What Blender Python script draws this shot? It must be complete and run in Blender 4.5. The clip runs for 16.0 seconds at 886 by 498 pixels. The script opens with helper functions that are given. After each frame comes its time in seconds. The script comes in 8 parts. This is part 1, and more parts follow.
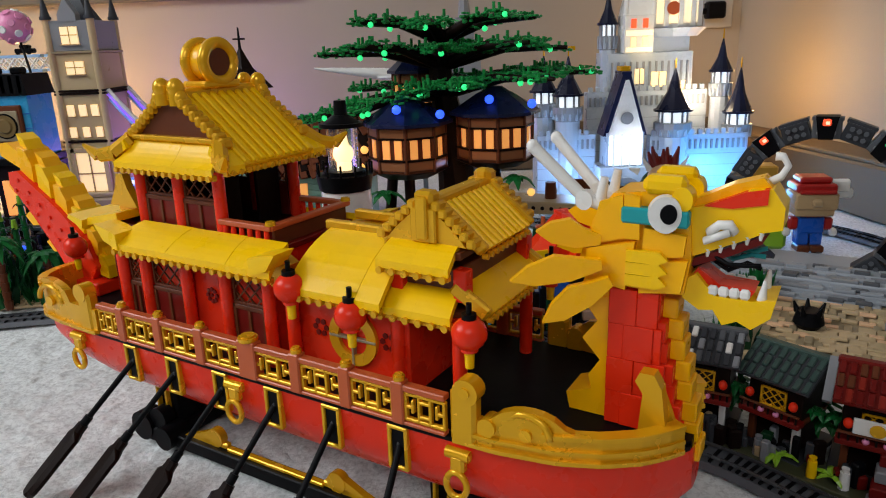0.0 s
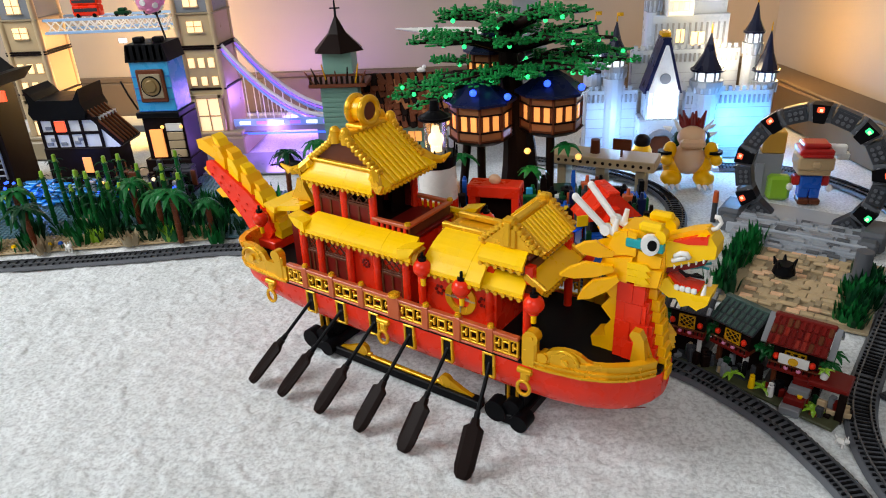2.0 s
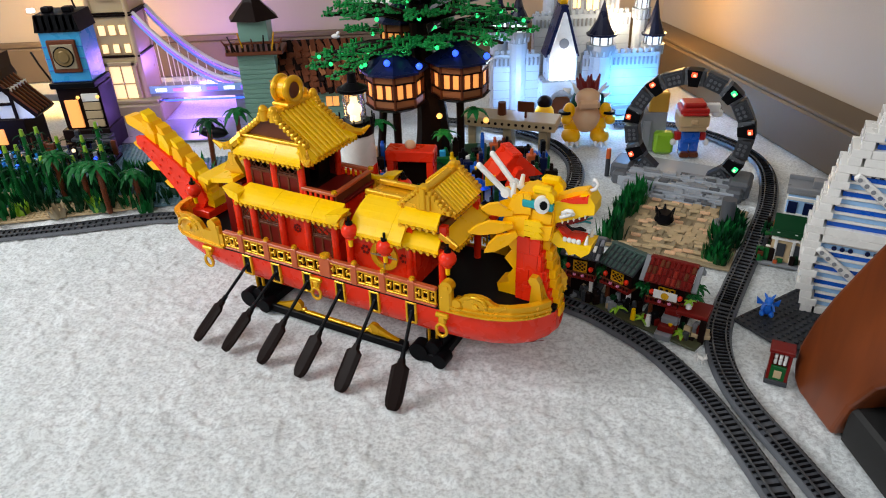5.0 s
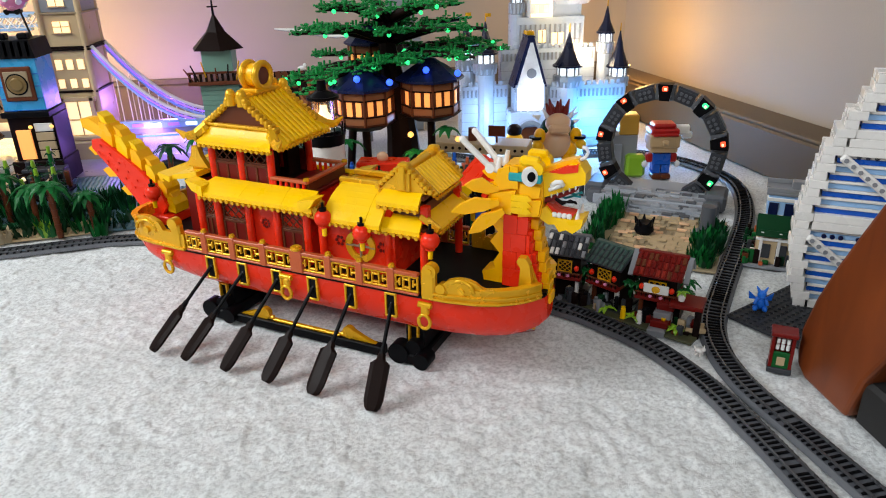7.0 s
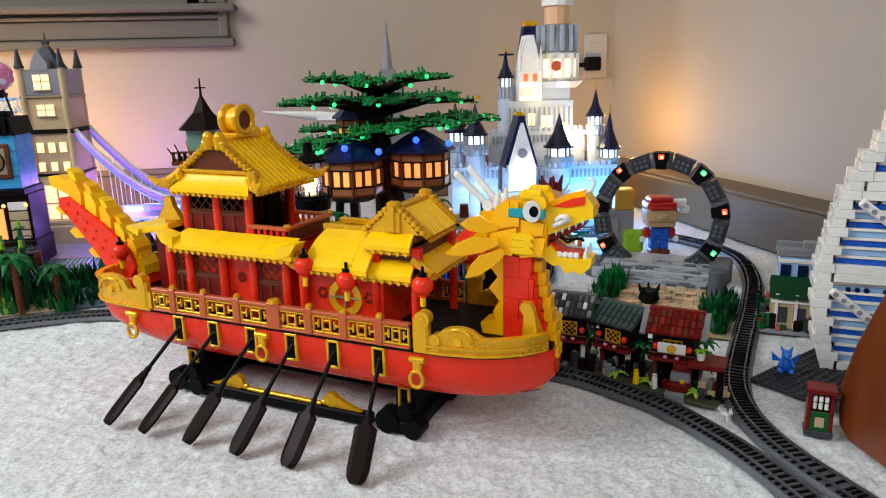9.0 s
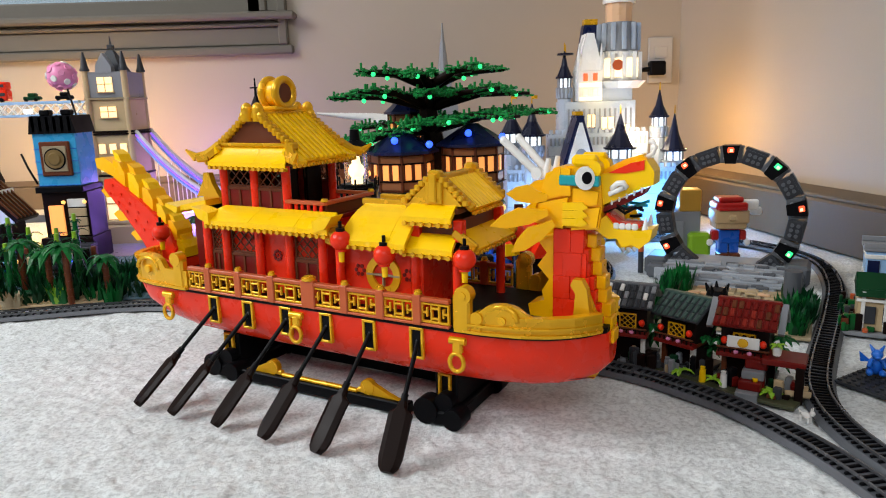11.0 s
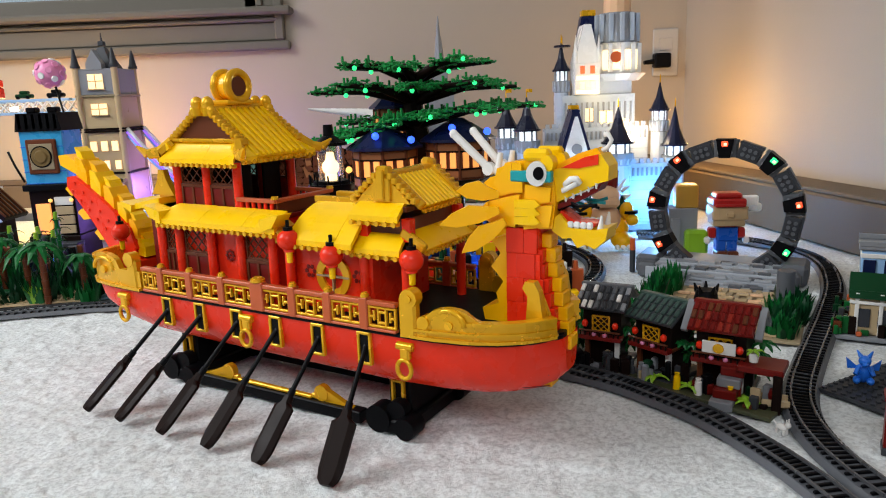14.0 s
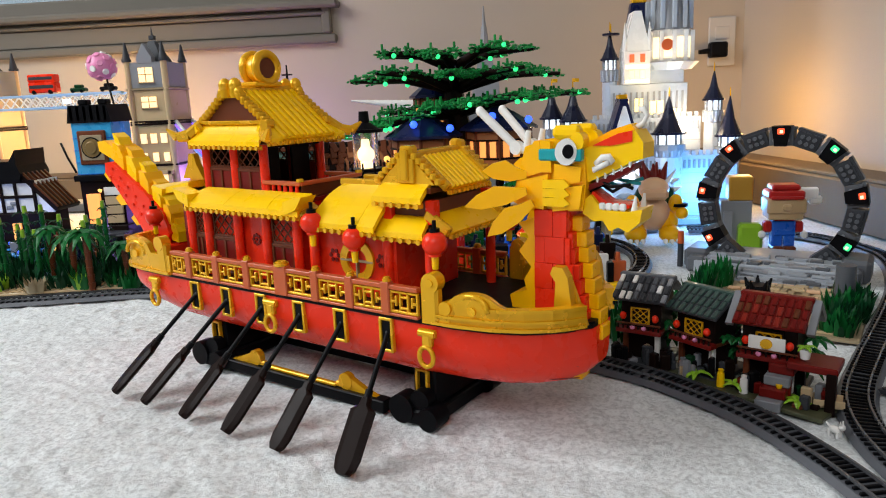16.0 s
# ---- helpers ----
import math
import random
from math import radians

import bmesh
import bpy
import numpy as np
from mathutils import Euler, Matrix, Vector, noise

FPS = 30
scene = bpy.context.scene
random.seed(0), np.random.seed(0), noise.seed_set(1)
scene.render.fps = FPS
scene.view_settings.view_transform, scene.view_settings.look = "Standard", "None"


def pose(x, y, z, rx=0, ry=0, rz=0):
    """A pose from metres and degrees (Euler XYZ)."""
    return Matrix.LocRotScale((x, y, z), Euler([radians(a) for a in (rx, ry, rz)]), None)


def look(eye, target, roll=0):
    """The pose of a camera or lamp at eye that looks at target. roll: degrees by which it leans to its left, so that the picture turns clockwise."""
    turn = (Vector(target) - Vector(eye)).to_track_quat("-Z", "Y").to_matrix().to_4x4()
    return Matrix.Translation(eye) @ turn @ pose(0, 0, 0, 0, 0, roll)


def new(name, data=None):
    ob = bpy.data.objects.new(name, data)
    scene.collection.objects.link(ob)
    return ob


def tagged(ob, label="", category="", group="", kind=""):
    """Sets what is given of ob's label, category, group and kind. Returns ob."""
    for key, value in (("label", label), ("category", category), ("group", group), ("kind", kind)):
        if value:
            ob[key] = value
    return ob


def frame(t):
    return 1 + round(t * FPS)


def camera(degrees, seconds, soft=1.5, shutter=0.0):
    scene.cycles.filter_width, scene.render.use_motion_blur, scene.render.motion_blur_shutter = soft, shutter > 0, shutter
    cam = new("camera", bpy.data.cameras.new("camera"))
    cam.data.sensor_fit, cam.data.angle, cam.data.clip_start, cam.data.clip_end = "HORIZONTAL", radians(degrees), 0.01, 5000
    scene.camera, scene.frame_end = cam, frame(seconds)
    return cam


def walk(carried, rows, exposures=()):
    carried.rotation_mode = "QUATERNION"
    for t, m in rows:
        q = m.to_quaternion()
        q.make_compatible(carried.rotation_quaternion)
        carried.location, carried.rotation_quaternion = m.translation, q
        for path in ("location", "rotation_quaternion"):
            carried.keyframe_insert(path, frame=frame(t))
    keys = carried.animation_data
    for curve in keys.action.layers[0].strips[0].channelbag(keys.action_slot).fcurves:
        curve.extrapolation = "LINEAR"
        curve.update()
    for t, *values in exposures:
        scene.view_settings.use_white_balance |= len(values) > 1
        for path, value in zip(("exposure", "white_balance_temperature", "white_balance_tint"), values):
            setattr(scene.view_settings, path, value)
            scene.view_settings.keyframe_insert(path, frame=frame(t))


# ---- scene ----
cam = camera(65.1, 16.0, 1.05)
METRES, EYE, TILT, LEAN, TURN = 0.8, 0.293, -16.5, 2.1, 0.0
ROWS = [
    (0.0, 0.0, 0.0, 0.0, 0.0, 0.0, -0.0),
    (0.5, 0.0144, -0.0917, 0.0344, 4.26, -3.19, -0.84),
    (1.0, -0.0025, -0.1679, 0.0493, 5.0, -5.56, -0.88),
    (1.5, -0.0251, -0.2463, 0.1058, 4.42, -7.61, -0.72),
    (2.0, -0.0341, -0.3031, 0.1272, 3.9, -9.26, -0.59),
    (2.5, -0.0397, -0.3494, 0.1527, 3.07, -11.72, -0.43),
    (3.0, -0.0349, -0.3811, 0.17, 1.81, -12.98, -0.2),
    (3.5, -0.0303, -0.3989, 0.1888, 0.46, -13.29, 0.06),
    (4.0, -0.0289, -0.4142, 0.2098, -0.86, -13.31, 0.25),
    (4.5, -0.0294, -0.4197, 0.2018, -2.0, -13.25, 0.38),
    (5.0, -0.0326, -0.4174, 0.1604, -3.0, -13.17, 0.45),
    (7.5, -0.0586, -0.3691, 0.0108, -7.14, -4.22, 1.25),
    (8.0, -0.0579, -0.3461, -0.0105, -7.72, -1.55, 1.44),
    (10.5, -0.0451, -0.2547, -0.0905, -4.08, 4.68, 0.74),
    (11.0, -0.0327, -0.2414, -0.0991, -2.32, 4.64, 0.4),
    (11.5, -0.0149, -0.2304, -0.0995, -1.67, 4.56, 0.37),
    (12.0, 0.0024, -0.224, -0.0987, -1.82, 4.49, 0.5),
    (12.5, 0.0178, -0.217, -0.0975, -2.12, 4.43, 0.61),
    (13.0, 0.0224, -0.2163, -0.0983, -2.18, 4.41, 0.66),
    (13.5, 0.0316, -0.2108, -0.0996, -1.62, 4.39, 0.54),
    (14.0, 0.0395, -0.2051, -0.093, -0.56, 4.37, 0.32),
    (14.5, 0.0425, -0.2026, -0.0928, 0.44, 4.36, 0.12),
    (15.0, 0.0505, -0.1975, -0.0955, 1.4, 4.32, -0.06),
    (15.5, 0.0594, -0.1877, -0.0994, 2.47, 4.31, -0.29),
    (16.0, 0.0648, -0.1748, -0.1055, 3.71, 4.3, -0.62),
]
EXPOSURES = ((0.0, -1.24), (0.5, -1.05), (1.5, -0.80), (5.0, -0.78), (8.0, -0.72), (16.0, -0.72))

walk(cam, [(t, pose(0, 0, EYE, TILT, LEAN, TURN) @ pose(METRES * x, METRES * y, METRES * z, 90 + pitch, roll, yaw)) for t, x, y, z, yaw, pitch, roll in ROWS], EXPOSURES)

# ---- world and light ----
sky_world = bpy.data.worlds.new("sky")
sky_world.use_nodes = True
scene.world = sky_world
_sky = sky_world.node_tree.nodes.new("ShaderNodeTexSky")
_sky.sky_type, _sky.sun_disc, _sky.sun_elevation, _sky.sun_rotation = "NISHITA", False, radians(38), radians(150)
sky_world.node_tree.nodes["Background"].inputs["Strength"].default_value = 0.1
sky_world.node_tree.links.new(_sky.outputs["Color"], sky_world.node_tree.nodes["Background"].inputs["Color"])


def area_lamp(name, eye, target, sx, sy, watts, color):
    d = bpy.data.lights.new(name, "AREA")
    d.shape, d.size, d.size_y, d.energy, d.color = "RECTANGLE", sx, sy, watts, color
    o = new(name, d)
    o.matrix_world = look(eye, target)
    return o


def led(name, x, y, z, watts, color, radius=1.2):
    """A small lamp of the light strings, centimetres."""
    d = bpy.data.lights.new(name, "POINT")
    d.energy, d.color, d.shadow_soft_size = watts, color, radius * 0.01
    o = new(name, d)
    o.location = (x * 0.01, y * 0.01, z * 0.01)
    return o


# daylight through the west window (the main one), the window behind the camera and the one in the back wall
area_lamp("window_light_west", (-2.08, 0.15, 1.55), (0.1, 0.45, 0.0), 1.3, 1.1, 104.0, (0.95, 0.98, 1.0))
area_lamp("window_light_south", (-0.30, -1.78, 1.80), (-0.1, 0.3, 0.0), 1.5, 0.7, 38.0, (0.95, 0.98, 1.0))
area_lamp("window_light_north", (-0.9, 1.86, 1.1), (-0.7, 0.4, 0.3), 0.9, 0.7, 3.0, (0.95, 0.98, 1.0))
# light strings inside the models
PURPLE, WARM, ICE, BLUE = (0.42, 0.2, 1.0), (1.0, 0.60, 0.20), (0.70, 0.85, 1.0), (0.08, 0.22, 1.0)
led("led_bridge_span", -84, 144, 13, 6.0, WARM, 3)
led("led_bridge_span_upper", -86, 146, 24, 2.4, WARM, 3)
led("led_bridge_cable", -52, 146, 9, 3.0, PURPLE, 3)
led("led_bridge_deck", -52, 126, 5, 0.8, PURPLE, 2)
led("led_shore", -58, 118, 5, 0.25, PURPLE, 2)
led("led_castle_back", 57, 136, 20, 3.0, (1.0, 0.56, 0.18), 3)
led("led_castle_blue", 45, 111, 6, 2.6, (0.10, 0.42, 1.0), 2)
led("led_castle_white", 21, 112, 7, 1.1, (0.3, 0.55, 1.0), 2)
led("led_castle_gate", 31, 111, 12, 0.25, (0.9, 0.93, 1.0), 1)
led("led_castle_top", 37, 117, 26, 0.5, (1.0, 0.80, 0.5), 1.5)
led("led_castle_keep", 43, 121, 19, 0.7, (1.0, 0.78, 0.5), 1.0)
led("led_street", -76, 104, 9, 0.06, BLUE, 1)
led("led_pond", -90, 96, 4.5, 0.22, BLUE, 1)
led("led_cabins", 1, 84, 12, 0.10, (1.0, 0.5, 0.15), 1)
led("led_fairground", 8, 68, 6, 0.03, BLUE, 1)

# ---- helpers ----
CM = 0.01


def nodes_of(name):
    m = bpy.data.materials.new(name)
    m.use_nodes = True
    return m, m.node_tree.nodes, m.node_tree.links, m.node_tree.nodes["Principled BSDF"]


def plastic(name, color, rough=0.26, metal=0.0, vary=0.10, glow=0.0, glass=0.0, bump=0.02, dust=0.02, gloss=0.42):
    """Moulded plastic: slight shade change from piece to piece, fine relief and a thin coat of dust."""
    m, nt, ln, b = nodes_of(name)
    tc = nt.new("ShaderNodeTexCoord")
    info = nt.new("ShaderNodeObjectInfo")
    geo = nt.new("ShaderNodeNewGeometry")
    add = nt.new("ShaderNodeMath")
    add.operation = "ADD"
    ln.new(info.outputs["Random"], add.inputs[0])
    ln.new(geo.outputs["Random Per Island"], add.inputs[1])
    mr = nt.new("ShaderNodeMapRange")
    mr.inputs["From Max"].default_value = 2.0
    mr.inputs["To Min"].default_value, mr.inputs["To Max"].default_value = 1.0 - vary, 1.0 + vary
    ln.new(add.outputs[0], mr.inputs["Value"])
    n1 = nt.new("ShaderNodeTexNoise")
    n1.inputs["Scale"].default_value, n1.inputs["Detail"].default_value = 45.0, 4.0
    ln.new(tc.outputs["Object"], n1.inputs["Vector"])
    n2 = nt.new("ShaderNodeTexNoise")
    n2.inputs["Scale"].default_value, n2.inputs["Detail"].default_value = 420.0, 3.0
    ln.new(tc.outputs["Object"], n2.inputs["Vector"])
    hsv = nt.new("ShaderNodeHueSaturation")
    hsv.inputs["Color"].default_value = (*color, 1)
    ln.new(mr.outputs[0], hsv.inputs["Value"])
    mix = nt.new("ShaderNodeMix")
    mix.data_type = "RGBA"
    mix.inputs["B"].default_value = (0.42, 0.40, 0.37, 1)
    dr = nt.new("ShaderNodeMapRange")
    dr.inputs["From Min"].default_value, dr.inputs["From Max"].default_value = 0.45, 0.85
    dr.inputs["To Max"].default_value = dust
    ln.new(n1.outputs["Fac"], dr.inputs["Value"])
    ln.new(dr.outputs[0], mix.inputs["Factor"])
    ln.new(hsv.outputs[0], mix.inputs["A"])
    ln.new(mix.outputs["Result"], b.inputs["Base Color"])
    rr = nt.new("ShaderNodeMapRange")
    rr.inputs["To Min"].default_value, rr.inputs["To Max"].default_value = max(0.05, rough - 0.1), rough + 0.14
    ln.new(n1.outputs["Fac"], rr.inputs["Value"])
    ln.new(rr.outputs[0], b.inputs["Roughness"])
    bp = nt.new("ShaderNodeBump")
    bp.inputs["Strength"].default_value, bp.inputs["Distance"].default_value = bump * 5, 0.0004
    ln.new(n2.outputs["Fac"], bp.inputs["Height"])
    ln.new(bp.outputs[0], b.inputs["Normal"])
    b.inputs["Metallic"].default_value = metal
    b.inputs["Specular IOR Level"].default_value = gloss
    if glow:
        b.inputs["Emission Color"].default_value, b.inputs["Emission Strength"].default_value = (*color, 1), glow
    if glass:
        b.inputs["Transmission Weight"].default_value = glass
    return m


def wall_paint(name, color, scale=9.0):
    m, nt, ln, b = nodes_of(name)
    tc = nt.new("ShaderNodeTexCoord")
    n1 = nt.new("ShaderNodeTexNoise")
    n1.inputs["Scale"].default_value, n1.inputs["Detail"].default_value = scale * 0.3, 5
    n2 = nt.new("ShaderNodeTexNoise")
    n2.inputs["Scale"].default_value, n2.inputs["Detail"].default_value = scale * 35, 4
    ramp = nt.new("ShaderNodeValToRGB")
    ramp.color_ramp.elements[0].color = (*[c * 0.92 for c in color], 1)
    ramp.color_ramp.elements[1].color = (*[min(1, c * 1.05) for c in color], 1)
    bp = nt.new("ShaderNodeBump")
    bp.inputs["Strength"].default_value, bp.inputs["Distance"].default_value = 0.25, 0.001
    for n in (n1, n2):
        ln.new(tc.outputs["Object"], n.inputs["Vector"])
    ln.new(n1.outputs["Fac"], ramp.inputs["Fac"])
    ln.new(ramp.outputs[0], b.inputs["Base Color"])
    ln.new(n2.outputs["Fac"], bp.inputs["Height"])
    ln.new(bp.outputs[0], b.inputs["Normal"])
    b.inputs["Roughness"].default_value = 0.65
    return m


def carpet_mat():
    m, nt, ln, b = nodes_of("carpet_pile")
    tc = nt.new("ShaderNodeTexCoord")
    v = nt.new("ShaderNodeTexNoise")
    v.inputs["Scale"].default_value, v.inputs["Detail"].default_value, v.inputs["Roughness"].default_value = 250, 3, 0.6
    n1 = nt.new("ShaderNodeTexNoise")
    n1.inputs["Scale"].default_value, n1.inputs["Detail"].default_value = 22, 5
    n3 = nt.new("ShaderNodeTexNoise")
    n3.inputs["Scale"].default_value, n3.inputs["Detail"].default_value = 900, 2
    for n in (v, n1, n3):
        ln.new(tc.outputs["Object"], n.inputs["Vector"])
    ramp = nt.new("ShaderNodeValToRGB")
    e = ramp.color_ramp.elements
    # darker specks: shade between the pile clumps, put into the colour
    e[0].position, e[0].color = 0.32, (0.50, 0.522, 0.530, 1)
    e[1].position, e[1].color = 0.58, (0.760, 0.795, 0.80, 1)
    ln.new(v.outputs["Fac"], ramp.inputs["Fac"])
    r2 = nt.new("ShaderNodeValToRGB")
    r2.color_ramp.elements[0].position, r2.color_ramp.elements[0].color = 0.35, (0.88, 0.88, 0.875, 1)
    r2.color_ramp.elements[1].position, r2.color_ramp.elements[1].color = 0.65, (1, 1, 1, 1)
    ln.new(n1.outputs["Fac"], r2.inputs["Fac"])
    mul = nt.new("ShaderNodeMix")
    mul.data_type, mul.blend_type = "RGBA", "MULTIPLY"
    mul.inputs["Factor"].default_value = 1
    ln.new(ramp.outputs[0], mul.inputs["A"])
    ln.new(r2.outputs[0], mul.inputs["B"])
    ln.new(mul.outputs["Result"], b.inputs["Base Color"])
    add = nt.new("ShaderNodeMath")
    add.operation = "ADD"
    ln.new(v.outputs["Fac"], add.inputs[0])
    ln.new(n3.outputs["Fac"], add.inputs[1])
    bp = nt.new("ShaderNodeBump")
    bp.inputs["Strength"].default_value, bp.inputs["Distance"].default_value = 0.4, 0.003
    ln.new(add.outputs[0], bp.inputs["Height"])
    ln.new(bp.outputs[0], b.inputs["Normal"])
    b.inputs["Roughness"].default_value = 0.95
    b.inputs["Sheen Weight"].default_value = 0.1
    return m


def wood_mat(name, dark, light, rough=0.3, scale=6.0):
    m, nt, ln, b = nodes_of(name)
    tc = nt.new("ShaderNodeTexCoord")
    mp = nt.new("ShaderNodeMapping")
    mp.inputs["Scale"].default_value = (scale * 5, scale * 5, scale)
    n1 = nt.new("ShaderNodeTexNoise")
    n1.inputs["Scale"].default_value, n1.inputs["Detail"].default_value, n1.inputs["Distortion"].default_value = 2.0, 8, 1.2
    ramp = nt.new("ShaderNodeValToRGB")
    ramp.color_ramp.elements[0].position, ramp.color_ramp.elements[0].color = 0.3, (*dark, 1)
    ramp.color_ramp.elements[1].position, ramp.color_ramp.elements[1].color = 0.75, (*light, 1)
    ln.new(tc.outputs["Object"], mp.inputs["Vector"])
    ln.new(mp.outputs[0], n1.inputs["Vector"])
    ln.new(n1.outputs["Fac"], ramp.inputs["Fac"])
    ln.new(ramp.outputs[0], b.inputs["Base Color"])
    bp = nt.new("ShaderNodeBump")
    bp.inputs["Strength"].default_value, bp.inputs["Distance"].default_value = 0.15, 0.001
    ln.new(n1.outputs["Fac"], bp.inputs["Height"])
    ln.new(bp.outputs[0], b.inputs["Normal"])
    b.inputs["Roughness"].default_value = rough
    return m


class Mesh:
    """Gathers simple solids into one mesh; all lengths in centimetres."""

    def __init__(self):
        self.v, self.f, self.s, self.k, self.mat = [], [], [], [], 0

    def use(self, mat):
        self.mat = mat
        return self

    def put(self, verts, faces, smooth=False, m=None):
        b = len(self.v)
        if m is not None:
            verts = [tuple(m @ Vector(p)) for p in verts]
        self.v += [tuple(p) for p in verts]
        self.f += [tuple(i + b for i in f) for f in faces]
        self.s += [smooth] * len(faces)
        self.k += [self.mat] * len(faces)
        return self

    def box(self, x, y, z, sx, sy, sz, b=0.05, m=None):
        """A chamfered block; x and y its middle, z its underside."""
        hx, hy, hz = sx / 2, sy / 2, sz / 2
        b = min(b, hx * 0.6, hy * 0.6, hz * 0.6)
        vs, ix = [], {}
        for a in (-1, 1):
            for c in (-1, 1):
                for d in (-1, 1):
                    for ax in range(3):
                        p = [a * (hx - b), c * (hy - b), d * (hz - b)]
                        p[ax] = (a * hx, c * hy, d * hz)[ax]
                        ix[a, c, d, ax] = len(vs)
                        vs.append((p[0] + x, p[1] + y, p[2] + z + hz))
        fs = []
        for ax in range(3):
            o = [i for i in range(3) if i != ax]
            for s in (-1, 1):
                q = []
                for e0, e1 in ((-1, -1), (1, -1), (1, 1), (-1, 1)):
                    k = [0, 0, 0]
                    k[ax], k[o[0]], k[o[1]] = s, e0, e1
                    q.append(ix[k[0], k[1], k[2], ax])
                fs.append(q if (s > 0) == (ax != 1) else q[::-1])
        for ax in range(3):
            o = [i for i in range(3) if i != ax]
            for e0 in (-1, 1):
                for e1 in (-1, 1):
                    q = []
                    for s, face in ((-1, o[0]), (1, o[0]), (1, o[1]), (-1, o[1])):
                        k = [0, 0, 0]
                        k[ax], k[o[0]], k[o[1]] = s, e0, e1
                        q.append(ix[k[0], k[1], k[2], face])
                    fs.append(q if (e0 * e1 > 0) == (ax != 1) else q[::-1])
        for a in (-1, 1):
            for c in (-1, 1):
                for d in (-1, 1):
                    q = [ix[a, c, d, i] for i in range(3)]
                    fs.append(q if a * c * d > 0 else q[::-1])
        return self.put(vs, fs, False, m)

    def cyl(self, p0, p1, r0, r1=None, n=12, caps=True, smooth=True, m=None):
        r1 = r0 if r1 is None else r1
        p0, p1 = Vector(p0), Vector(p1)
        w = (p1 - p0).normalized()
        a = w.orthogonal().normalized()
        c = w.cross(a)
        ring = [(a * math.cos(2 * math.pi * i / n) + c * math.sin(2 * math.pi * i / n)) for i in range(n)]
        vs = [p0 + q * r0 for q in ring] + [p1 + q * r1 for q in ring]
        self.put(vs, [(i, (i + 1) % n, n + (i + 1) % n, n + i) for i in range(n)], smooth, m)
        if caps:
            if r0 > 1e-4:
                self.put(vs[:n], [tuple(range(n))[::-1]], False, m)
            if r1 > 1e-4:
                self.put(vs[n:], [tuple(range(n))], False, m)
        return self

    def prism(self, pts, axis, c0, c1, m=None):
        """A polygon pushed along an axis. 'y': pts are (x, z); 'x': (y, z); 'z': (x, y)."""
        def at(p, c):
            return {"y": (p[0], c, p[1]), "x": (c, p[0], p[1]), "z": (p[0], p[1], c)}[axis]
        n = len(pts)
        area = sum(pts[i][0] * pts[(i + 1) % n][1] - pts[(i + 1) % n][0] * pts[i][1] for i in range(n))
        if (area > 0) == (axis == "y"):
            pts = pts[::-1]
        lo, hi = [at(p, c0) for p in pts], [at(p, c1) for p in pts]
        flip = c1 < c0
        fs = [tuple(range(n))[::-1], tuple(range(n, 2 * n))] + [(i, (i + 1) % n, n + (i + 1) % n, n + i) for i in range(n)]
        return self.put(lo + hi, [f[::-1] for f in fs] if flip else fs, False, m)

    def ball(self, x, y, z, rx, ry=None, rz=None, nu=12, nv=8, m=None):
        ry, rz = rx if ry is None else ry, rx if rz is None else rz
        vs = [(x, y, z - rz)]
        for j in range(1, nv):
            t = math.pi * j / nv - math.pi / 2
            vs += [(x + rx * math.cos(t) * math.cos(2 * math.pi * i / nu), y + ry * math.cos(t) * math.sin(2 * math.pi * i / nu), z + rz * math.sin(t)) for i in range(nu)]
        vs.append((x, y, z + rz))
        fs = [(0, 1 + (i + 1) % nu, 1 + i) for i in range(nu)]
        for j in range(nv - 2):
            b = 1 + j * nu
            fs += [(b + i, b + (i + 1) % nu, b + nu + (i + 1) % nu, b + nu + i) for i in range(nu)]
        b, top = 1 + (nv - 2) * nu, len(vs) - 1
        fs += [(b + i, b + (i + 1) % nu, top) for i in range(nu)]
        return self.put(vs, fs, True, m)

    def tube(self, pts, r, n=8, m=None, loop=False):
        """A round rod along a path, one skin; loop: closed to a ring."""
        P = [Vector(p) for p in pts]
        k = len(P)
        up = None
        vs = []
        for i, p in enumerate(P):
            d = (P[(i + 1) % k] - P[i - 1]) if loop else (P[min(i + 1, k - 1)] - P[max(i - 1, 0)])
            d.normalize()
            up = d.orthogonal().normalized() if up is None else (up - d * up.dot(d)).normalized()
            c = d.cross(up)
            vs += [p + (up * math.cos(2 * math.pi * j / n) + c * math.sin(2 * math.pi * j / n)) * r for j in range(n)]
        fs = []
        for i in range(k if loop else k - 1):
            q = ((i + 1) % k) * n
            fs += [(i * n + j, i * n + (j + 1) % n, q + (j + 1) % n, q + j) for j in range(n)]
        if not loop:
            fs += [tuple(range(n))[::-1], tuple(range((k - 1) * n, k * n))]
        return self.put(vs, fs, True, m)

    def studs(self, x0, x1, y0, y1, z, pitch=0.8, n=8, m=None):
        nx, ny = max(1, int((x1 - x0) / pitch + 0.01)), max(1, int((y1 - y0) / pitch + 0.01))
        for i in range(nx):
            for j in range(ny):
                x, y = x0 + (i + 0.5) * (x1 - x0) / nx, y0 + (j + 0.5) * (y1 - y0) / ny
                self.cyl((x, y, z - 0.02), (x, y, z + 0.17), 0.24, 0.24, n, True, True, m)
        return self

    def data(self, name, *mats):
        me = bpy.data.meshes.new(name)
        me.from_pydata([(p[0] * CM, p[1] * CM, p[2] * CM) for p in self.v], [], self.f)
        for mt in mats:
            me.materials.append(mt)
        me.polygons.foreach_set("use_smooth", self.s)
        me.polygons.foreach_set("material_index", self.k)
        me.update()
        return me


